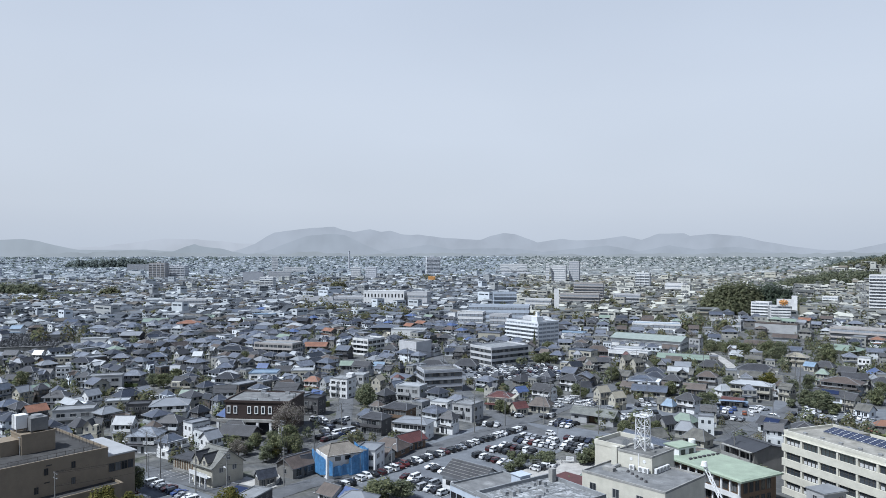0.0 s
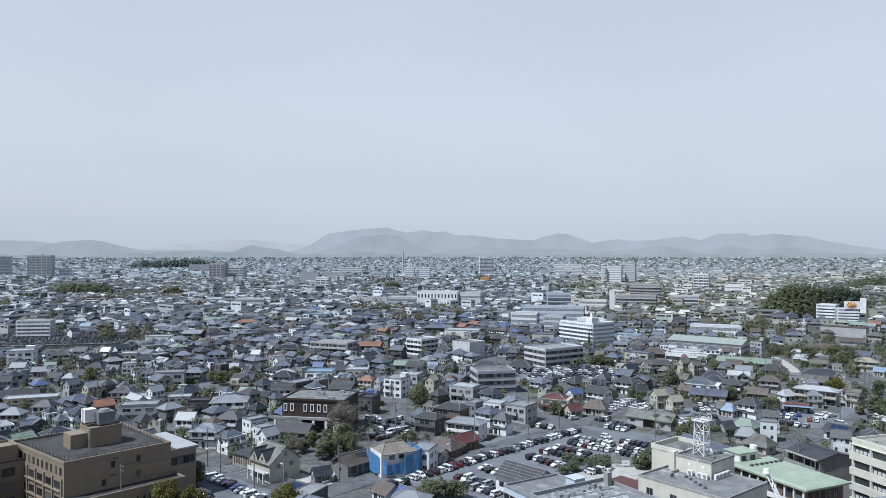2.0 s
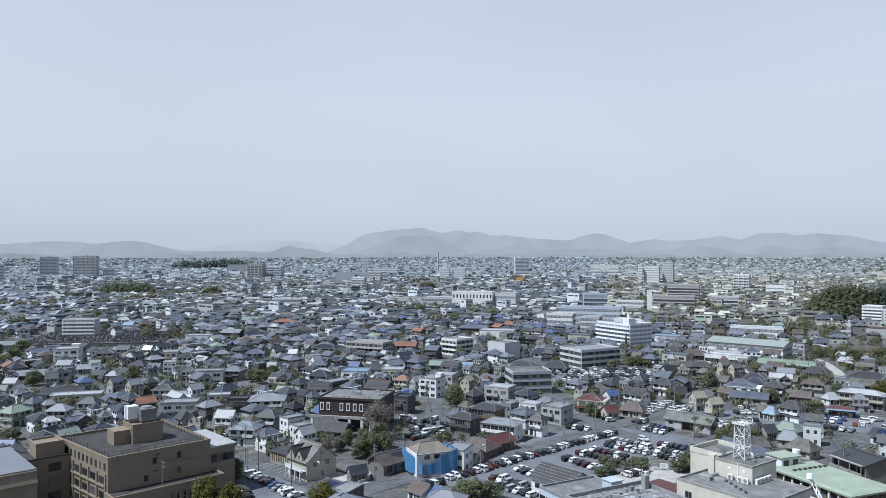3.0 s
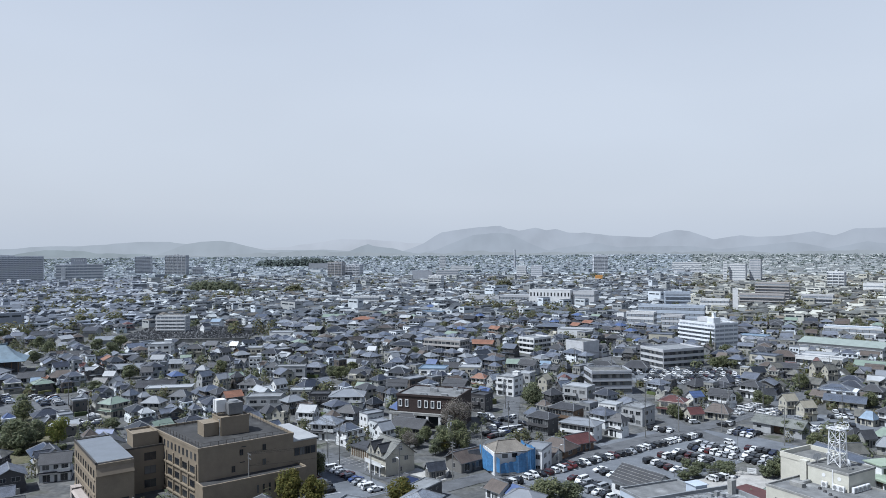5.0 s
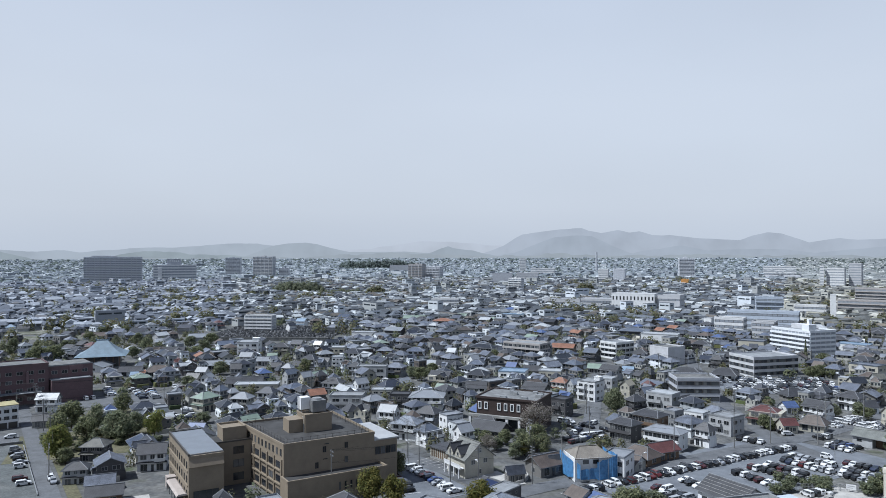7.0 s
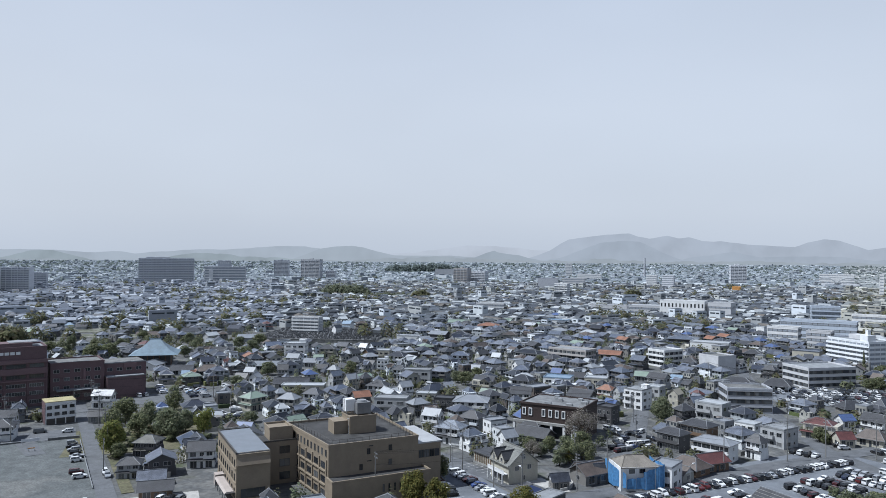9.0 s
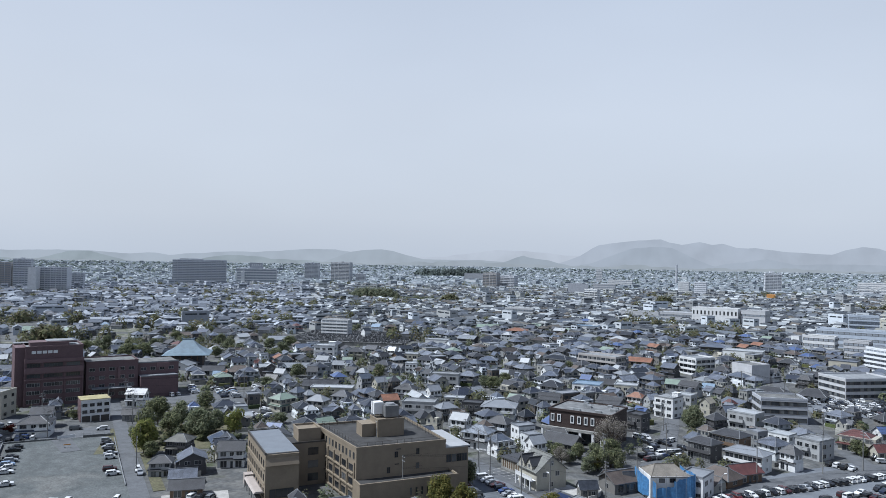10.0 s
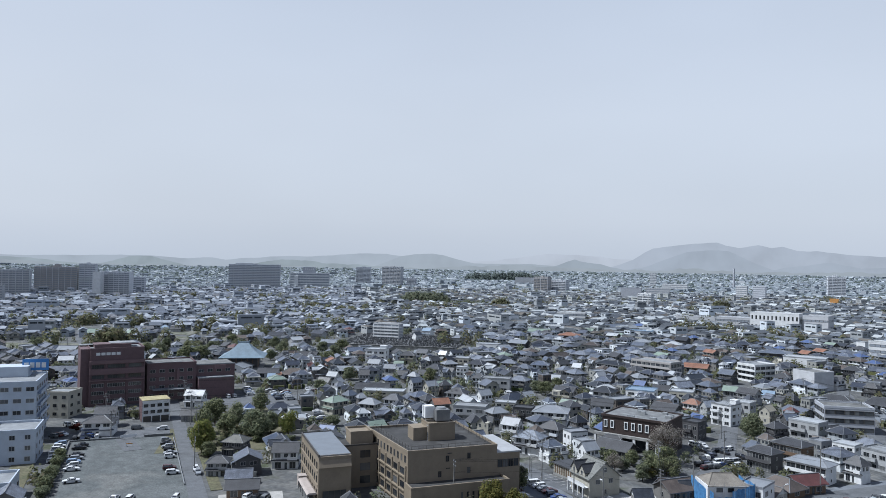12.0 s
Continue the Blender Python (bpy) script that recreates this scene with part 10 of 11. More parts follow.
car_row(-78.5, 178.4, -68.5, 167.8, 5, 43, wheels=True, paints="wmwkk", ground="asphalt", fill=1.0)
car_row(-234.0, 252.6, -216.5, 239.2, 11, 53, wheels=False, paints="wkks_______", ground="asphalt", fill=0.93)
car_row(-230.0, 256.1, -211.7, 241.4, 12, 51, wheels=False, paints="kkkw________", ground="asphalt", fill=0.93)
car_row(-246.6, 249.8, -233.9, 239.7, 8, 52, wheels=False, paints="www_____", ground="asphalt", fill=0.93)
car_row(-221.3, 264.4, -214.9, 260.8, 4, 61, wheels=False, paints="ww__", ground="asphalt", fill=1.0)
car_row(-238.1, 229.9, -236.8, 232.3, 2, 152, wheels=False, paints="ww", ground="asphalt", fill=1.0)
car_row(-183.4, 217.3, -177.0, 213.6, 4, 60, wheels=True, paints="wk__", ground="asphalt", fill=1.0)
car_row(-185.5, 226.9, -173.6, 215.2, 9, 45, wheels=False, paints="ww_______", ground="asphalt", fill=0.93)
car_row(-138.3, 308.6, -129.8, 298.9, 7, 41, wheels=False, paints="wwsk___", ground="asphalt", fill=0.93)
car_row(-123.3, 296.2, -116.4, 292.4, 5, 61, wheels=False, paints="wkw__", ground="asphalt", fill=0.93)
car_row(-42.3, 254.0, -41.7, 254.1, 1, -40, wheels=True, paints="w", ground="asphalt", fill=1.0)
car_row(-33.6, 237.7, -29.5, 234.8, 3, 55, wheels=True, paints="wkw", ground="asphalt", fill=1.0)
car_row(12.6, 248.6, 18.6, 246.2, 4, 68, wheels=True, paints="kwkw", ground="asphalt", fill=1.0)
car_row(26.8, 263.2, 27.9, 260.2, 2, 20, wheels=True, paints="kw", ground="asphalt", fill=1.0)
car_row(36.6, 258.2, 39.7, 261.3, 3, 135, wheels=True, paints="kw_", ground="asphalt", fill=1.0)
car_row(-74.4, 194.3, -60.5, 186.7, 8, 61, wheels=True, paints="-----w--", ground="asphalt", fill=0.93)
car_row(-162.2, 145.1, -162.0, 145.2, 1, -40, wheels=True, paints="w", ground="asphalt", fill=1.0)
car_row(-132.4, 135.4, -127.9, 136.7, 3, 106, wheels=True, paints="wk_", ground="gravel", fill=1.0)
car_row(-436.1, 404.5, -426.4, 400.9, 6, 70, wheels=False, paints="w_____", ground="asphalt", fill=0.93)
car_row(101.8, 274.0, 110.1, 271.1, 5, 70, wheels=False, paints="wybwb", ground="asphalt", fill=0.93)
car_row(108.0, 282.3, 117.8, 279.1, 6, 72, wheels=False, paints="wkwsw_", ground="asphalt", fill=0.93)
car_row(120.6, 273.1, 121.2, 271.1, 2, 18, wheels=False, paints="w_", ground="asphalt", fill=1.0)
car_row(150.1, 266.3, 156.3, 262.6, 4, 59, wheels=False, paints="kwkw", ground="asphalt", fill=1.0)
car_row(139.7, 252.1, 145.6, 247.9, 4, 55, wheels=True, paints="kwsw", ground="asphalt", fill=1.0)
car_row(128.8, 263.5, 134.2, 259.9, 4, 56, wheels=False, paints="kgw_", ground="asphalt", fill=1.0)
car_row(79.2, 286.5, 87.1, 286.5, 5, 90, wheels=False, paints="wkgw_", ground="asphalt", fill=0.93)
car_row(63.0, 289.8, 67.4, 294.4, 4, 135, wheels=False, paints="ww__", ground="asphalt", fill=1.0)
car_row(-221.4, 150.5, -222.0, 152.9, 2, 193, wheels=True, paints="kb", ground="asphalt", fill=1.0)
car_row(-232.4, 150.0, -232.0, 146.4, 3, 6, wheels=True, paints="wr_", ground="asphalt", fill=1.0)
car_row(-221.5, 155.1, -221.2, 155.3, 1, -40, wheels=True, paints="w", ground="asphalt", fill=1.0)
car_row(-243.7, 158.9, -242.9, 161.6, 2, 164, wheels=False, paints="sw", ground="asphalt", fill=1.0)
# cars behind the netted house
car(-45.4, 254.1, -38, "van", "white")
car(-42.9, 254.9, -38, "van", "silver")
car(-35.0, 248.9, -38, "hatch", "black")
car(-38.4, 245.2, -38, "hatch", "black")
car(-34.6, 235.8, 52, "van", "white")
car(-32.4, 237.7, 52, "van", "white")
car(-30.2, 239.6, 52, "van", "silver")
car(-39.4, 230.3, 52, "hatch", "black")
car(-37.0, 231.7, 52, "hatch", "navy")
car(-34.4, 230.2, 52, "hatch", "grey")
car(-41.6, 248.5, -38, "hatch", "black")
car(-29.8, 246.5, -38, "hatch", "black")
# the crowded lot of the grey office
for v in (-18.0, -12.6, -6.4, -1.0, 5.2, 10.6, 16.8):
    ca, sa = math.cos(radians(12)), math.sin(radians(12))
    car_row(34 - 25 * ca - v * sa, 356 - 25 * sa + v * ca, 34 + 25 * ca - v * sa, 356 + 25 * sa + v * ca, 20, 102, wheels=False, fill=0.84)

# utility poles along the lanes
pole(-180.1, 218.5, 11.0, -38, True)
pole(-208.1, 241.3, 12.0, 52, False)
pole(-80.6, 195.3, 11.0, -38, False)
pole(-74.7, 189.9, 11.0, 52, True)
pole(-61.5, 178.7, 12.0, -38, False)
pole(-52.0, 172.8, 12.0, 52, False)
pole(-47.1, 209.4, 11.0, -38, True)
pole(-35.0, 195.2, 12.0, 52, False)
pole(-40.7, 183.7, 10.0, -38, False)
pole(-32.9, 233.1, 11.0, 52, True)
pole(-6.6, 219.1, 12.0, -38, False)
pole(10.4, 237.6, 12.0, 52, False)
pole(21.4, 247.4, 12.0, -38, True)
pole(35.2, 250.7, 12.0, 52, False)
pole(55.3, 289.3, 12.0, -38, False)
pole(-39.2, 270.2, 11.0, 52, True)
pole(-38.8, 309.9, 11.0, -38, False)
pole(-18.2, 367.3, 11.0, 52, False)
pole(51.1, 236.0, 12.0, -38, True)
pole(-162.3, 281.7, 10.0, 52, False)
pole(-148.9, 272.2, 10.0, -38, False)
pole(-84.3, 262.7, 10.0, 52, True)
pole(79.1, 278.3, 11.0, -38, False)
pole(129.3, 356.3, 11.0, 52, False)
pole(121.3, 263.9, 11.0, -38, True)
pole(140.8, 283.5, 11.0, 52, False)
pole(213.8, 393.0, 11.0, -38, False)
pole(80.6, 198.6, 11.0, 52, True)
pole(89.2, 198.6, 10.0, -38, False)
pole(147.7, 263.9, 10.0, 52, False)
pole(91.0, 242.9, 10.0, -38, True)
pole(-282.3, 207.1, 11.0, 52, False)
pole(-226.2, 188.1, 11.0, -38, False)
pole(-216.7, 157.0, 9.0, 52, True)
pole(-162.3, 144.6, 10.0, -38, False)
pole(-396.7, 232.9, 11.0, 52, False)
pole(-449.1, 291.5, 10.0, -38, True)
pole(-93.3, 214.7, 9.0, 52, False)
pole(-84.7, 156.7, 12.0, -38, False)

# poles along the streets, and the wires between neighbours
for line in (((-62, 152), (-36, 184), (-8, 214), (20, 246), (36, 262), (70, 310), (110, 372)), ((34, 236), (22, 256), (10, 300), (2, 364)), ((-38, 196), (-34, 240), (-38, 280), (-44, 330)),
             ((-118, 222), (-90, 202), (-60, 184)), ((-258, 216), (-223, 190), (-180, 157)), ((104, 243), (152, 294), (178, 356), (205, 430)), ((-330, 170), (-262, 172), (-215, 160))):
    for (ax, ay), (bx, by) in zip(line, line[1:]):
        ln = math.hypot(bx - ax, by - ay)
        n = max(1, round(ln / 34))
        for i in range(n):
            f = (i + 0.5) / n
            x, y = ax + (bx - ax) * f - (by - ay) / ln * 3.9, ay + (by - ay) * f + (bx - ax) / ln * 3.9
            if all(math.hypot(x - p[0], y - p[1]) > 16 for p in POLES_AT):
                pole(x, y, 11.0, math.degrees(math.atan2(by - ay, bx - ax)) + 90, i % 2 == 0)


def hang_wires():
    """Three sagging wires from each pole to its two nearest neighbours."""
    b = Build()
    seen = set()
    for i, (x, y, h) in enumerate(POLES_AT):
        near = sorted((math.hypot(x - p[0], y - p[1]), j) for j, p in enumerate(POLES_AT) if j != i)[:2]
        for d, j in near:
            if d > 48 or (min(i, j), max(i, j)) in seen:
                continue
            seen.add((min(i, j), max(i, j)))
            q = POLES_AT[j]
            ux, uy = -(q[1] - y) / d, (q[0] - x) / d
            for off, drop in ((-0.8, 0.15), (0.3, 0.15), (0.8, 0.15), (0.1, 3.2)):
                pts = []
                for k in range(7):
                    f = k / 6
                    sag = 4 * f * (1 - f) * d * 0.02
                    pts.append((x + (q[0] - x) * f + ux * off, y + (q[1] - y) * f + uy * off, h - drop + (q[2] - h) * f - sag))
                for a, c in zip(pts, pts[1:]):
                    b.beam(a, c, 0.05, 0, 3)
    tagged(new("overhead_wires", b.mesh("overhead_wires", [M_BLACK])), "thin black overhead wires sagging between utility poles", "wires", kind="stuff")


hang_wires()


# ---- the rest of the houses ----
TILE_MATS = [mat("roof_tiles_%s" % w, c, rough=0.45, vary=0.3, stain=0.35, courses=0.14, bump=0.4, worldly=True) for w, c in zip(("soot", "slate", "ash", "pale", "navy", "silver", "umber", "steel"), TILES)]
WALL_MATS = [mat("house_wall_%s" % w, c, rough=0.85, vary=0.08, stain=0.2, worldly=True) for w, c in zip(("bone", "sand", "chalk", "clay", "stone", "straw", "peat", "fog", "milk", "bark"), WALLS)]
OTHER_ROOFS = [M_TILE_BLUE, M_TILE_BROWN, M_METAL_GREY, M_METAL_GREEN, M_METAL_BLUE, M_TILE_RED, M_TILE_ORANGE, M_METAL_WHITE, M_TILE_WARM]


def kit_arrays(kind):
    """One kind of house as plain arrays: corners, faces, and each face's role."""
    if kind not in KITS:
        KITS[kind] = house_kit(kind)
    wm, kit = KITS[kind]
    V, F, R = [], [], []
    def add(me, at, role):
        n = len(V)
        V.extend(tuple(at @ v.co) for v in me.vertices)
        for p in me.polygons:
            F.append(tuple(n + i for i in p.vertices))
            R.append((role, p.material_index))
    add(wm, Matrix(), "wall")
    k = 0
    for name, me, at, role in kit:
        if role == "win":
            k += 1
            if name == "door":
                continue
            xs = [v.co.x for v in me.vertices]
            zs = [v.co.z for v in me.vertices]
            x0, x1, z0, z1 = min(xs) + 0.1, max(xs) - 0.1, min(zs) + 0.1, max(zs)
            n = len(V)
            V.extend(tuple(at @ Vector(p)) for p in ((x0, -0.05, z0), (x1, -0.05, z0), (x1, -0.05, z1), (x0, -0.05, z1)))
            F.append((n, n + 1, n + 2, n + 3))
            R.append(("win", 0))
        else:
            add(me, at, role)
    return np.array(V), F, R


def joined_houses(name, r0, r1, seed, label, small=1.0):
    """Houses past those that are things of their own, street by street, in one mesh."""
    rng = random.Random(seed)
    kits = {k: kit_arrays(k) for k in "hgHGsSf"}
    VV, loops, lens, midx = [], [], [], []
    base = 0
    nt, nw, no = len(TILE_MATS), len(WALL_MATS), len(OTHER_ROOFS)
    for ang in (-38.0, -14.0, -22.0):
        c, s = math.cos(radians(ang)), math.sin(radians(ang))
        n = int(r1 / 9.5 / small) + 2
        for iu in range(-n, n):
            for iv in range(-n, n):
                u = (iu * 9.7 + (iu // 7) * 4.0) * small + rng.uniform(-0.8, 0.8)
                v = (iv * 10.4 + (iv // 2) * 4.0) * small + rng.uniform(-0.8, 0.8)
                kd, rr, wl, gap, w, d = rng.random(), rng.random(), rng.random(), rng.random(), rng.choice((rng.uniform(6.2, 8.6), rng.uniform(7.4, 10.4))) * small, rng.uniform(5.8, 8.0) * small
                turn, hi = rng.choice((0, 0, 90, 180)), rng.uniform(0.8, 0.98)
                x, y = u * c - v * s, u * s + v * c
                r = math.hypot(x, y)
                if not r0 < r < r1 or not in_view_sector(x, y) or town_angle(x, y) != ang or gap < 0.07:
                    continue
                if math.hypot(x - 262, y - 608) < 40 or not is_free(x, y, w + 0.4, d + 0.4, ang):
                    continue
                if small < 1:
                    kd = 0.5 + 0.5 * kd
                kind = "h" if kd < 0.3 else "g" if kd < 0.5 else "H" if kd < 0.68 else "G" if kd < 0.81 else "s" if kd < 0.87 else "S" if kd < 0.91 else "f"
                V, F, R = kits[kind]
                t = radians(ang + turn + rng.uniform(-3, 3))
                ct, st_ = math.cos(t), math.sin(t)
                P = V * np.array([w / 10, d / 8, hi])
                Q = np.stack([P[:, 0] * ct - P[:, 1] * st_ + x, P[:, 0] * st_ + P[:, 1] * ct + y, P[:, 2] + lift(x, y)], 1)
                east = x > 0.14 * y
                ro = rng.choice((1, 2, 3, 5, 6)) if rr < 0.6 and east else rng.randrange(nt) if rr < 0.7 and not east else nt + (rng.choice((1, 1, 1, 2, 2, 3, 3, 5, 6, 7, 8, 8, 8)) if east else rng.choice((0, 0, 0, 1, 1, 1, 2, 2, 2, 2, 3, 4, 5, 6, 7, 7)))
                wo = rng.choice((0, 1, 1, 5, 5, 5, 8, 3)) if east else rng.choice((0, 1, 1, 2, 3, 3, 4, 4, 5, 5, 6, 7, 7, 8, 9))
                VV.append(Q)
                for f, (role, mi) in zip(F, R):
                    loops.extend(base + i for i in f)
                    lens.append(len(f))
                    midx.append(nt + no + 1 + nw if role == "roof" and mi == 2 else nt + no + nw if role == "win" else ro if role == "roof" and mi == 0 and kind != "f" else (nt + 2 if role == "roof" and kind == "f" else nt + no + wo))
                base += len(Q)
                FENCES.append((x, y, math.degrees(t), w, d))
                reserve(x, y, w * 0.6, d * 0.6, ang, 0)
    me = bpy.data.meshes.new(name)
    V = np.concatenate(VV)
    me.vertices.add(len(V))
    me.vertices.foreach_set("co", V.astype(np.float32).ravel())
    me.loops.add(len(loops))
    me.loops.foreach_set("vertex_index", np.array(loops, dtype=np.int32))
    me.polygons.add(len(lens))
    me.polygons.foreach_set("loop_start", np.concatenate([[0], np.cumsum(lens)[:-1]]).astype(np.int32))
    me.polygons.foreach_set("material_index", np.array(midx, dtype=np.int32))
    for m in TILE_MATS + OTHER_ROOFS + WALL_MATS + [M_GLASS, M_TRIM]:
        me.materials.append(m)
    me.update(calc_edges=True)
    me.shade_flat()
    tagged(new(name, me), label, "houses", kind="stuff")


reserve(-47.0, 208.0, 22, 18, -30, 0)
fill_houses(120, 262, lambda r: 2 if r < 190 else 1, 11)
# woods: the near wooded knoll, the ridge behind, parks and gardens


def wood(name, bearing, dist, across, deep, n, hi, label, mats, seed):
    r = random.Random(seed)
    a = radians(bearing)
    cx, cy = dist * math.sin(a), dist * math.cos(a)
    ca, sa = math.cos(-a), math.sin(-a)
    spots = []
    while len(spots) < n:
        u, v = r.uniform(-1, 1), r.uniform(-1, 1)
        q = u * u + v * v
        if q > 1:
            continue
        x, y = cx + u * across / 2 * ca - v * deep / 2 * sa, cy + u * across / 2 * sa + v * deep / 2 * ca
        k = 0.5 + 0.5 * math.sqrt(1 - q)
        spots.append((x, y, r.uniform(0.3, 0.5) * min(hi, 16), r.uniform(0.75, 1.1) * hi * k))
        reserve(x, y, 6, 6, 0, 0)
    far_trees(name, spots, label, mats, max(60, int(240 * min(1.0, 600 / dist))), seed, 0.1 * max(1.0, dist / 900))


M_WOOD = mat("mixed_spring_wood", [(0.165, 0.181, 0.108), (0.202, 0.214, 0.128), (0.137, 0.153, 0.096), (0.222, 0.228, 0.145)], rough=0.9, spec=0.1, pick="island", vary=0.2, stain=0.2, leafy=0.5)
M_WOOD_DARK = mat("dark_cedar_wood", [(0.085, 0.113, 0.085), (0.108, 0.138, 0.102), (0.134, 0.161, 0.118)], rough=0.9, spec=0.1, pick="island", vary=0.2, stain=0.2, leafy=0.5)
# leaf colours of the farther woods, paled and greyed to stand for haze
M_WOOD_PALE = mat("hazed_spring_wood", [(0.17, 0.19, 0.13), (0.2, 0.22, 0.145), (0.14, 0.165, 0.12), (0.225, 0.235, 0.16)], rough=0.9, spec=0.1, pick="island", vary=0.2, stain=0.2, leafy=0.5)
M_WOOD_FAR = mat("hazed_far_wood", [(0.2, 0.24, 0.23), (0.23, 0.27, 0.25), (0.18, 0.22, 0.21)], rough=0.95, spec=0.05, pick="island", vary=0.15, stain=0.2, leafy=0.5)
M_WOOD_MID = mat("olive_copse", [(0.166, 0.175, 0.105), (0.201, 0.208, 0.118), (0.132, 0.148, 0.099), (0.228, 0.222, 0.130), (0.193, 0.168, 0.111)], rough=0.95, spec=0.05, pick="island", vary=0.2, stain=0.2, leafy=0.5)
wood("woods", 22.0, 660, 46, 40, 150, 27, "rounded spring-green wood on a knoll", [M_WOOD], 31)
wood("woods", 24.5, 676, 40, 34, 130, 27, "dark cedar wood on a knoll", [M_WOOD_DARK], 32)
wood("woods", 32.5, 1290, 300, 110, 420, 14, "wooded ridge above the houses", [M_WOOD_PALE], 33)
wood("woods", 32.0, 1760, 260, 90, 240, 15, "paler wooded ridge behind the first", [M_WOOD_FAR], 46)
wood("woods", 28.0, 1130, 130, 70, 150, 14, "spring-green wood at the foot of the ridge", [M_WOOD_PALE], 34)
wood("woods", 26.6, 900, 60, 40, 40, 9, "trees between the houses of the slope", [M_WOOD_PALE], 47)
wood("woods", 34.0, 930, 160, 90, 80, 9, "wood on the slope between houses", [M_WOOD_PALE], 35)
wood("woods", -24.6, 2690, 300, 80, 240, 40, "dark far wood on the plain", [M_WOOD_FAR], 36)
wood("woods", -30.9, 1120, 75, 60, 100, 20, "park trees among the houses", [M_WOOD_PALE], 37)
wood("woods", -27.6, 1060, 90, 50, 50, 10, "park trees and hedges among the houses", [M_WOOD_PALE], 38)
wood("woods", -24.9, 1010, 26, 20, 34, 16, "dark clump of cedars", [M_WOOD_MID], 39)
wood("woods", -8.3, 1120, 22, 20, 22, 18, "dark clump of trees by a white building", [M_WOOD_MID], 40)
wood("woods", -4.6, 640, 70, 22, 50, 7, "row of garden trees", [M_WOOD], 41)
wood("woods", -46.0, 520, 120, 50, 34, 7, "temple trees and gardens", [M_WOOD], 42)
wood("woods", -52.0, 430, 90, 40, 16, 6, "gardens and small fields with trees", [M_WOOD], 43)
wood("woods", 26.5, 470, 80, 60, 40, 7, "garden trees on the slope", [M_WOOD], 44)
wood("woods", 19.0, 470, 50, 30, 30, 7, "garden trees on the slope", [M_WOOD], 45)
garden_rng = random.Random(77)


def garden_spots(n, r0, r1, room):
    out = []
    for _ in range(n * 30):
        a, r = garden_rng.uniform(*SECTOR), r0 + (r1 - r0) * garden_rng.random() ** 0.7
        x, y = r * math.sin(a), r * math.cos(a)
        if is_free(x, y, room, room):
            out.append((x, y, garden_rng.uniform(1.2, 2.8), garden_rng.uniform(2.2, 5.5)))
            reserve(x, y, 1.5, 1.5, 0, 0)
        if len(out) >= n:
            break
    return out


tree_spots = []
for lo, hi, count, r0_, r1_ in ((13.0, 36.0, 170, 200, 640), (-66.0, 13.0, 150, 262, 640)):
    tries = 0
    while count and tries < 9000:
        tries += 1
        a_, r_ = radians(garden_rng.uniform(lo, hi)), garden_rng.uniform(r0_, r1_)
        x_, y_ = r_ * math.sin(a_), r_ * math.cos(a_)
        if is_free(x_, y_, 4.5, 4.5):
            big = garden_rng.uniform(1.8, 3.6)
            tree_spots.append((x_, y_, big, big * garden_rng.uniform(1.5, 2.2)))
            reserve(x_, y_, 3, 3, 0, 0)
            count -= 1
joined_houses("house_rows", 262, 620, 51, "dense streets of tiled two-storey houses")
early_spots = garden_spots(360, 128, 480, 2.0)
joined_houses("outbuildings", 125, 480, 53, "sheds and small houses in the gaps between larger ones", 0.62)


def far_cars():
    """The cars of the farther car parks, in one mesh."""
    names = list(PAINTS)
    V, F, M = [], [], []
    for x, y, rot, kind, paint in FAR_CARS:
        body, glass, wheel, spots = CARS[kind]
        at = pose(x, y, lift(x, y) + 0.13, 0, 0, rot)
        for me, m, sub in [(body, names.index(paint), Matrix()), (glass, len(names), Matrix())] + [(wheel, len(names) + 1, pose(wx, wy, 0.31)) for wx, wy in spots]:
            n = len(V)
            V.extend(tuple(at @ sub @ v.co) for v in me.vertices)
            F.extend(tuple(n + i for i in p.vertices) for p in me.polygons)
            M.extend([m] * len(me.polygons))
    me = bpy.data.meshes.new("far_cars")
    me.from_pydata(V, [], F)
    for k in names:
        me.materials.append(PAINTS[k])
    me.materials.append(M_GLASS)
    me.materials.append(M_BLACK)
    me.polygons.foreach_set("material_index", M)
    me.update()
    tagged(new("far_cars", me), "many small parked cars in the farther car parks", "cars", kind="stuff")


far_cars()
lines_ = [[(x + c * u - s * v, y + s * u + c * v, 0.215) for u, v in ((-2.3, -0.07), (2.3, -0.07), (2.3, 0.07), (-2.3, 0.07))] for x, y, c, s in BAY_LINES]
joined("bay_lines", np.array(lines_), [(0, 1, 2, 3)], [0], [M_LINE], "thin worn white bay lines painted on the car parks", "markings")


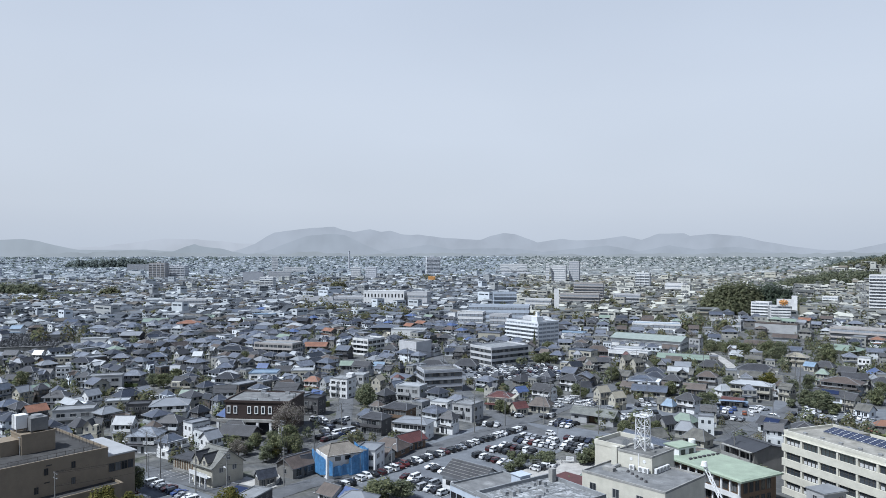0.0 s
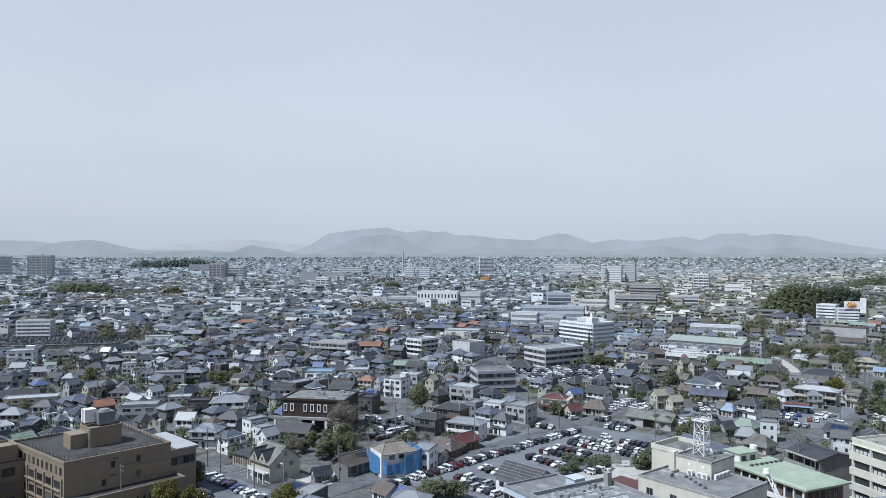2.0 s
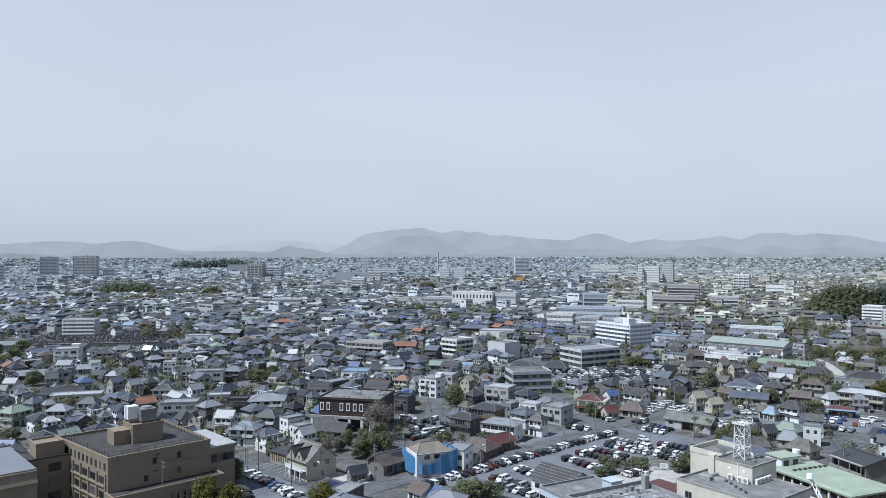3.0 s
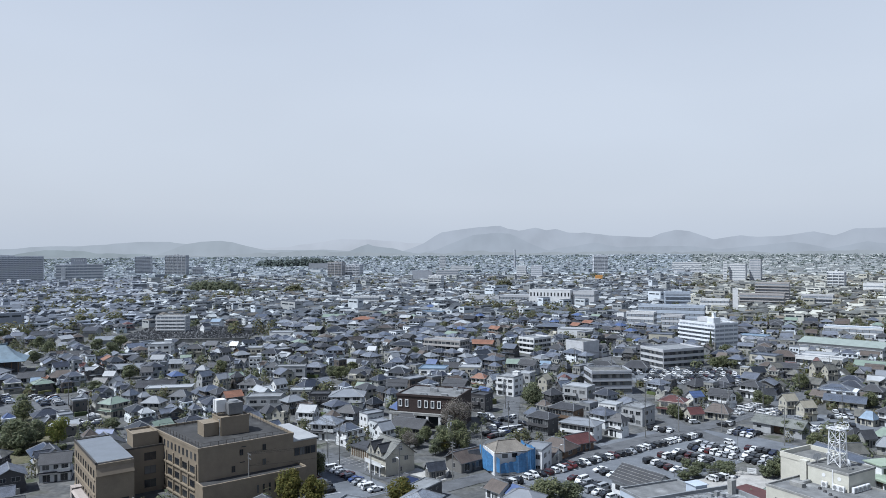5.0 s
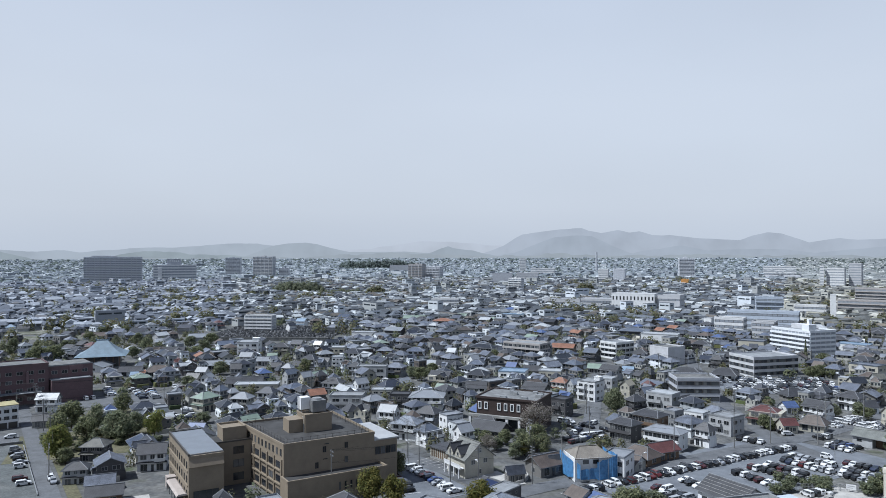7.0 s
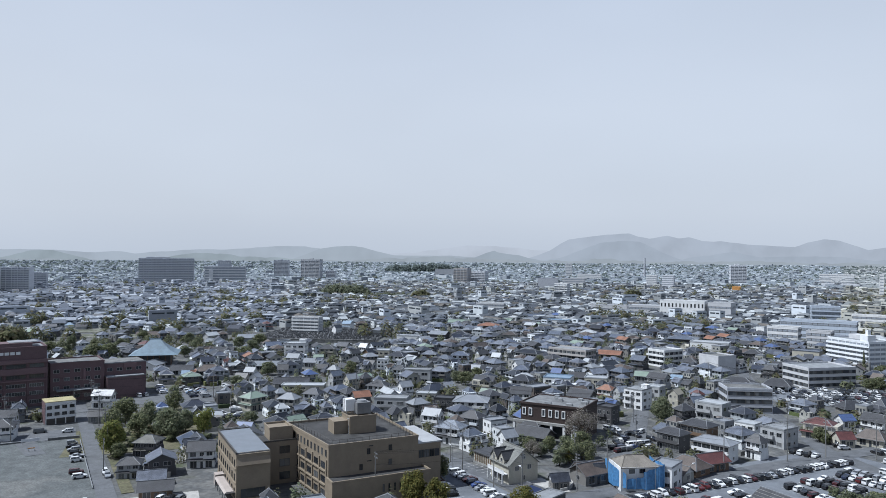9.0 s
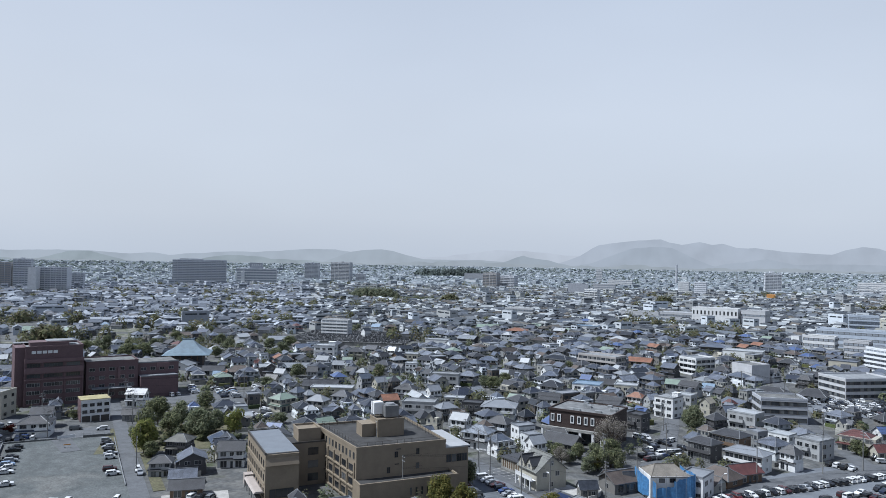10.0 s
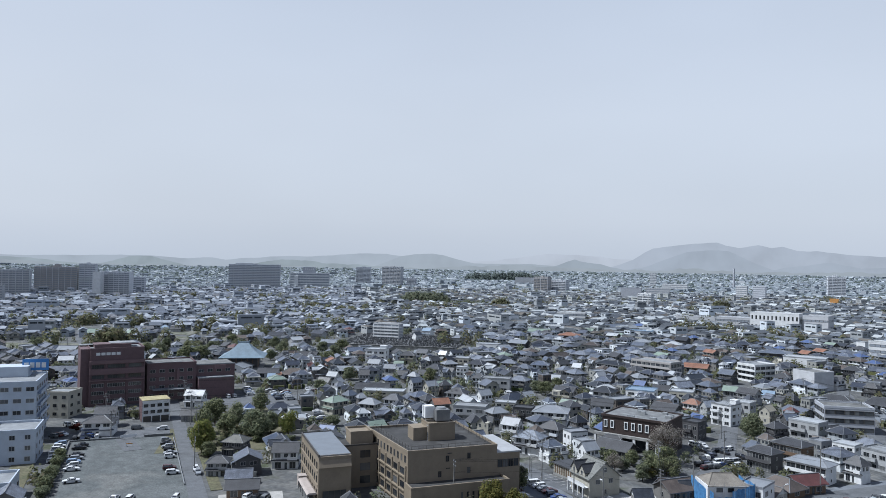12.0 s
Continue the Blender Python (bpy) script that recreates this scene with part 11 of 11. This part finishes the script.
def garden_walls():
    """Low block walls, hedges and carports round the plots: past counting."""
    r = random.Random(29)
    W, Hd, C = [], [], []
    for x, y, rot, w, d in FENCES:
        if math.hypot(x, y) > 520:
            continue
        a = radians(rot)
        c, s = math.cos(a), math.sin(a)
        for side in range(4):
            if r.random() < 0.5:
                continue
            ln = (w if side % 2 == 0 else d) * r.uniform(0.45, 0.95)
            off = (d if side % 2 == 0 else w) / 2 + r.uniform(1.0, 1.7)
            th = radians(90 * side)
            ux, uy = math.cos(a + th), math.sin(a + th)
            cx, cy = x + uy * off, y - ux * off
            if not is_free(cx, cy, 0.5, 0.5):
                continue
            hgt, thick = (r.uniform(0.9, 1.5), 0.09) if r.random() < 0.55 else (r.uniform(1.2, 2.0), 0.45)
            box_ = [(cx + ux * i * ln / 2 + uy * j * thick, cy + uy * i * ln / 2 - ux * j * thick, z) for z in (-0.1, hgt) for i, j in ((-1, -1), (1, -1), (1, 1), (-1, 1))]
            (W if thick < 0.2 else Hd).append(box_)
        if r.random() < 0.22:
            u, v = r.choice((-1, 1)) * (w / 2 + 2.0), r.uniform(-d / 2, d / 2)
            cx, cy = x + u * c - v * s, y + u * s + v * c
            if is_free(cx, cy, 3, 4, rot):
                C.append([(cx + (i * c - j * s), cy + (i * s + j * c), z) for z in (2.1, 2.25) for i, j in ((-1.4, -2.4), (1.4, -2.4), (1.4, 2.4), (-1.4, 2.4))])
    pat = [(0, 3, 2, 1), (0, 1, 5, 4), (1, 2, 6, 5), (2, 3, 7, 6), (3, 0, 4, 7), (4, 5, 6, 7)]
    joined("garden_walls", np.array(W), pat, [0] * 6, [M_BLOCKS], "grey concrete-block garden walls round the plots", "walls")
    joined("garden_hedges", np.array(Hd), pat, [0] * 6, [M_HEDGE], "clipped dark green garden hedges", "hedges")
    joined("carport_roofs", np.array(C), pat, [0] * 6, [M_CARPORT], "flat translucent grey carport roofs beside houses", "carports")


M_BLOCKS = mat("garden_block_wall", [(0.2, 0.2, 0.195), (0.3, 0.295, 0.28), (0.14, 0.14, 0.14), (0.4, 0.39, 0.36)], rough=0.9, pick="island", vary=0.15, stain=0.3)
M_HEDGE = mat("clipped_hedge", [(0.053, 0.078, 0.031), (0.086, 0.113, 0.039), (0.129, 0.137, 0.049)], rough=0.8, pick="island", vary=0.45, stain=0.3, grain=4.0, bump=0.8)
M_CARPORT = mat("smoky_carport_sheet", [(0.1, 0.105, 0.11), (0.2, 0.21, 0.22), (0.06, 0.06, 0.065)], rough=0.3, pick="island", vary=0.1, stain=0.2)
garden_walls()
spots_ = early_spots + garden_spots(1000, 135, 640, 1.5)
far_trees("street_trees", tree_spots[::3], "larger dark trees in gardens between the houses", [M_LEAF_DARK], 190, 65, 0.11)
far_trees("street_trees", tree_spots[1::3] + tree_spots[2::3], "larger olive-green trees in gardens between the houses", [M_WOOD_MID], 190, 66, 0.11)
for near, per, leaf in ((True, 120, 0.13), (False, 60, 0.18)):
    chosen = [p for p in spots_ if (math.hypot(p[0], p[1]) < 290) == near]
    far_trees("garden_trees", chosen[::2], "small dark garden trees between the houses", [M_LEAF_DARK], per, 61, leaf)
    far_trees("garden_trees", chosen[1::2], "small green garden trees between the houses", [M_WOOD_MID], per, 62, leaf)
# the plain's palettes: low contrast and blue-grey tint stand for distance haze
M_PLAIN_WALL = mat("hazed_plain_walls", [(0.274, 0.303, 0.337), (0.333, 0.363, 0.396), (0.244, 0.278, 0.310), (0.462, 0.492, 0.521), (0.264, 0.293, 0.322)], rough=0.95, spec=0.08, pick="island", vary=0.05, stain=0.1, bump=0.0)
M_PLAIN_WALL_EAST = mat("warm_hazed_plain_walls", [(0.297, 0.313, 0.319), (0.360, 0.375, 0.375), (0.266, 0.287, 0.292), (0.497, 0.508, 0.495), (0.286, 0.303, 0.305)], rough=0.95, spec=0.08, pick="island", vary=0.05, stain=0.1, bump=0.0)
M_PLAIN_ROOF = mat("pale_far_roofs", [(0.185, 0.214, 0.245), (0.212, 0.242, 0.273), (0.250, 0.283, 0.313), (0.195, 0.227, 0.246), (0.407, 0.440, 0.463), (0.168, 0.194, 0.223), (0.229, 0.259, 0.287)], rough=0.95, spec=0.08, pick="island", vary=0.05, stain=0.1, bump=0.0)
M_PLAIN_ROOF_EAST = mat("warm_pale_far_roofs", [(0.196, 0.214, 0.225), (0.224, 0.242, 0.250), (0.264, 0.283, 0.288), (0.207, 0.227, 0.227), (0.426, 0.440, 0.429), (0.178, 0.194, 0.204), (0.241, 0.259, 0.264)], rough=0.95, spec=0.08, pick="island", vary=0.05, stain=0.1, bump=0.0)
M_PLAIN_GLASS = mat("hazed_plain_openings", (0.16, 0.19, 0.23), rough=0.5, vary=0.0, stain=0.1, bump=0.0)
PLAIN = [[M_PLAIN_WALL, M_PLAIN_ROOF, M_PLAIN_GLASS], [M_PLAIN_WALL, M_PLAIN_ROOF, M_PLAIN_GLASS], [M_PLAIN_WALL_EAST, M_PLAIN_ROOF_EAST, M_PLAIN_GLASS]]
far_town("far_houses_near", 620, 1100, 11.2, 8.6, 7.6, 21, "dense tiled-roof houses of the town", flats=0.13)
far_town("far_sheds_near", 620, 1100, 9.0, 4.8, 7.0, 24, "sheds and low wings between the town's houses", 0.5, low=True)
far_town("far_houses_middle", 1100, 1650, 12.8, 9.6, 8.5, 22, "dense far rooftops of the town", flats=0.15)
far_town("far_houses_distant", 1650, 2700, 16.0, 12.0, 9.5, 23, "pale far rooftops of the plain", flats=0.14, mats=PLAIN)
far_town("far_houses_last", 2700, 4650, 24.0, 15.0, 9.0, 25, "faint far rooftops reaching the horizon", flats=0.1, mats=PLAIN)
spots_ = []
for _ in range(7600):
    a_, r_ = garden_rng.uniform(*SECTOR), 640 + 3800 * garden_rng.random() ** 0.75
    spots_.append((r_ * math.sin(a_), r_ * math.cos(a_), garden_rng.uniform(2.2, 5.4) * (0.75 + r_ / 2000), garden_rng.uniform(5.5, 10.5) * (0.8 + r_ / 6000)))
tall_ = []
for _ in range(170):
    # copses and tall trees in temple yards and old gardens
    a_, r_ = garden_rng.uniform(*SECTOR), 480 + 1700 * garden_rng.random()
    for _ in range(garden_rng.randint(2, 7)):
        q_ = r_ + garden_rng.uniform(-9, 9)
        b_ = a_ + garden_rng.uniform(-26, 26) / r_
        tall_.append((q_ * math.sin(b_), q_ * math.cos(b_), garden_rng.uniform(4, 7.5), garden_rng.uniform(8.5, 13.5)))
far_trees("temple_copses", tall_, "tall dark copses standing above the town's roofs", [M_WOOD_MID], 150, 67, 0.115)
near_ = [p for p in spots_ if math.hypot(p[0], p[1]) < 1500]
far_trees("far_copses", near_, "garden trees and copses between the farther houses", [M_WOOD_MID], 48, 63, 0.155)
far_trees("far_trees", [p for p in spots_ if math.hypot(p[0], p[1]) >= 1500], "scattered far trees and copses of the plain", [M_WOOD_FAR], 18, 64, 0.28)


def lot_kerb(x0, y0, x1, y1, h):
    """Low block wall with a coping and thin posts along an edge of the gravel car park."""
    n = math.hypot(x1 - x0, y1 - y0)
    ob = thing("low_wall", "low grey block wall along the gravel car park", "wall", pose((x0 + x1) / 2, (y0 + y1) / 2, 0.1, 0, 0, math.degrees(math.atan2(y1 - y0, x1 - x0))), Build().box(-n / 2, n / 2, -0.09, 0.09, -0.2, h), M_CONC_DARK)
    part("coping", Build().box(-n / 2, n / 2, -0.13, 0.13, h + 0.003, h + 0.08), M_CONC_PALE, ob)
    m = max(2, int(n / 3))
    for i in range(m + 1):
        part("post", Build().box(-0.03, 0.03, -0.03, 0.03, h + 0.08, h + 0.75), M_STEEL, ob, at=pose(-n / 2 + 0.1 + (n - 0.2) * i / m, 0, 0))


lot_kerb(-231.1, 141.3, -222.3, 145.5, 0.7)
lot_kerb(-222.2, 145.6, -212.0, 158.4, 0.4)
lot_kerb(-207.8, 163.3, -201.9, 170.3, 0.7)
lot_kerb(-221.1, 145.0, -196.4, 125.8, 0.6)
lot_kerb(-198.6, 167.7, -154.6, 134.5, 0.3)
sb = thing("barrier", "orange site barrier at the car park's entrance", "barrier", pose(-201.3, 152.6, 0.1, 0, 0, 50), Build().box(-1.0, 1.0, -0.04, 0.04, 0.75, 1.05), M_ORANGE)
for u in (-0.8, 0.8):
    part("leg", Build().box(u - 0.05, u + 0.05, -0.3, 0.3, 0.0, 0.75), M_STEEL, sb)
nb = thing("notice_board", "long low white notice board on two posts", "sign", pose(-209.9, 158.8, 0.1, 0, 0, 62), Build().box(-2.6, 2.6, -0.04, 0.04, 0.6, 1.5), M_WHITE_STEEL)
for u in (-2.2, 2.2):
    part("post", Build().box(u - 0.05, u + 0.05, 0.05, 0.15, 0.0, 1.5), M_STEEL, nb)
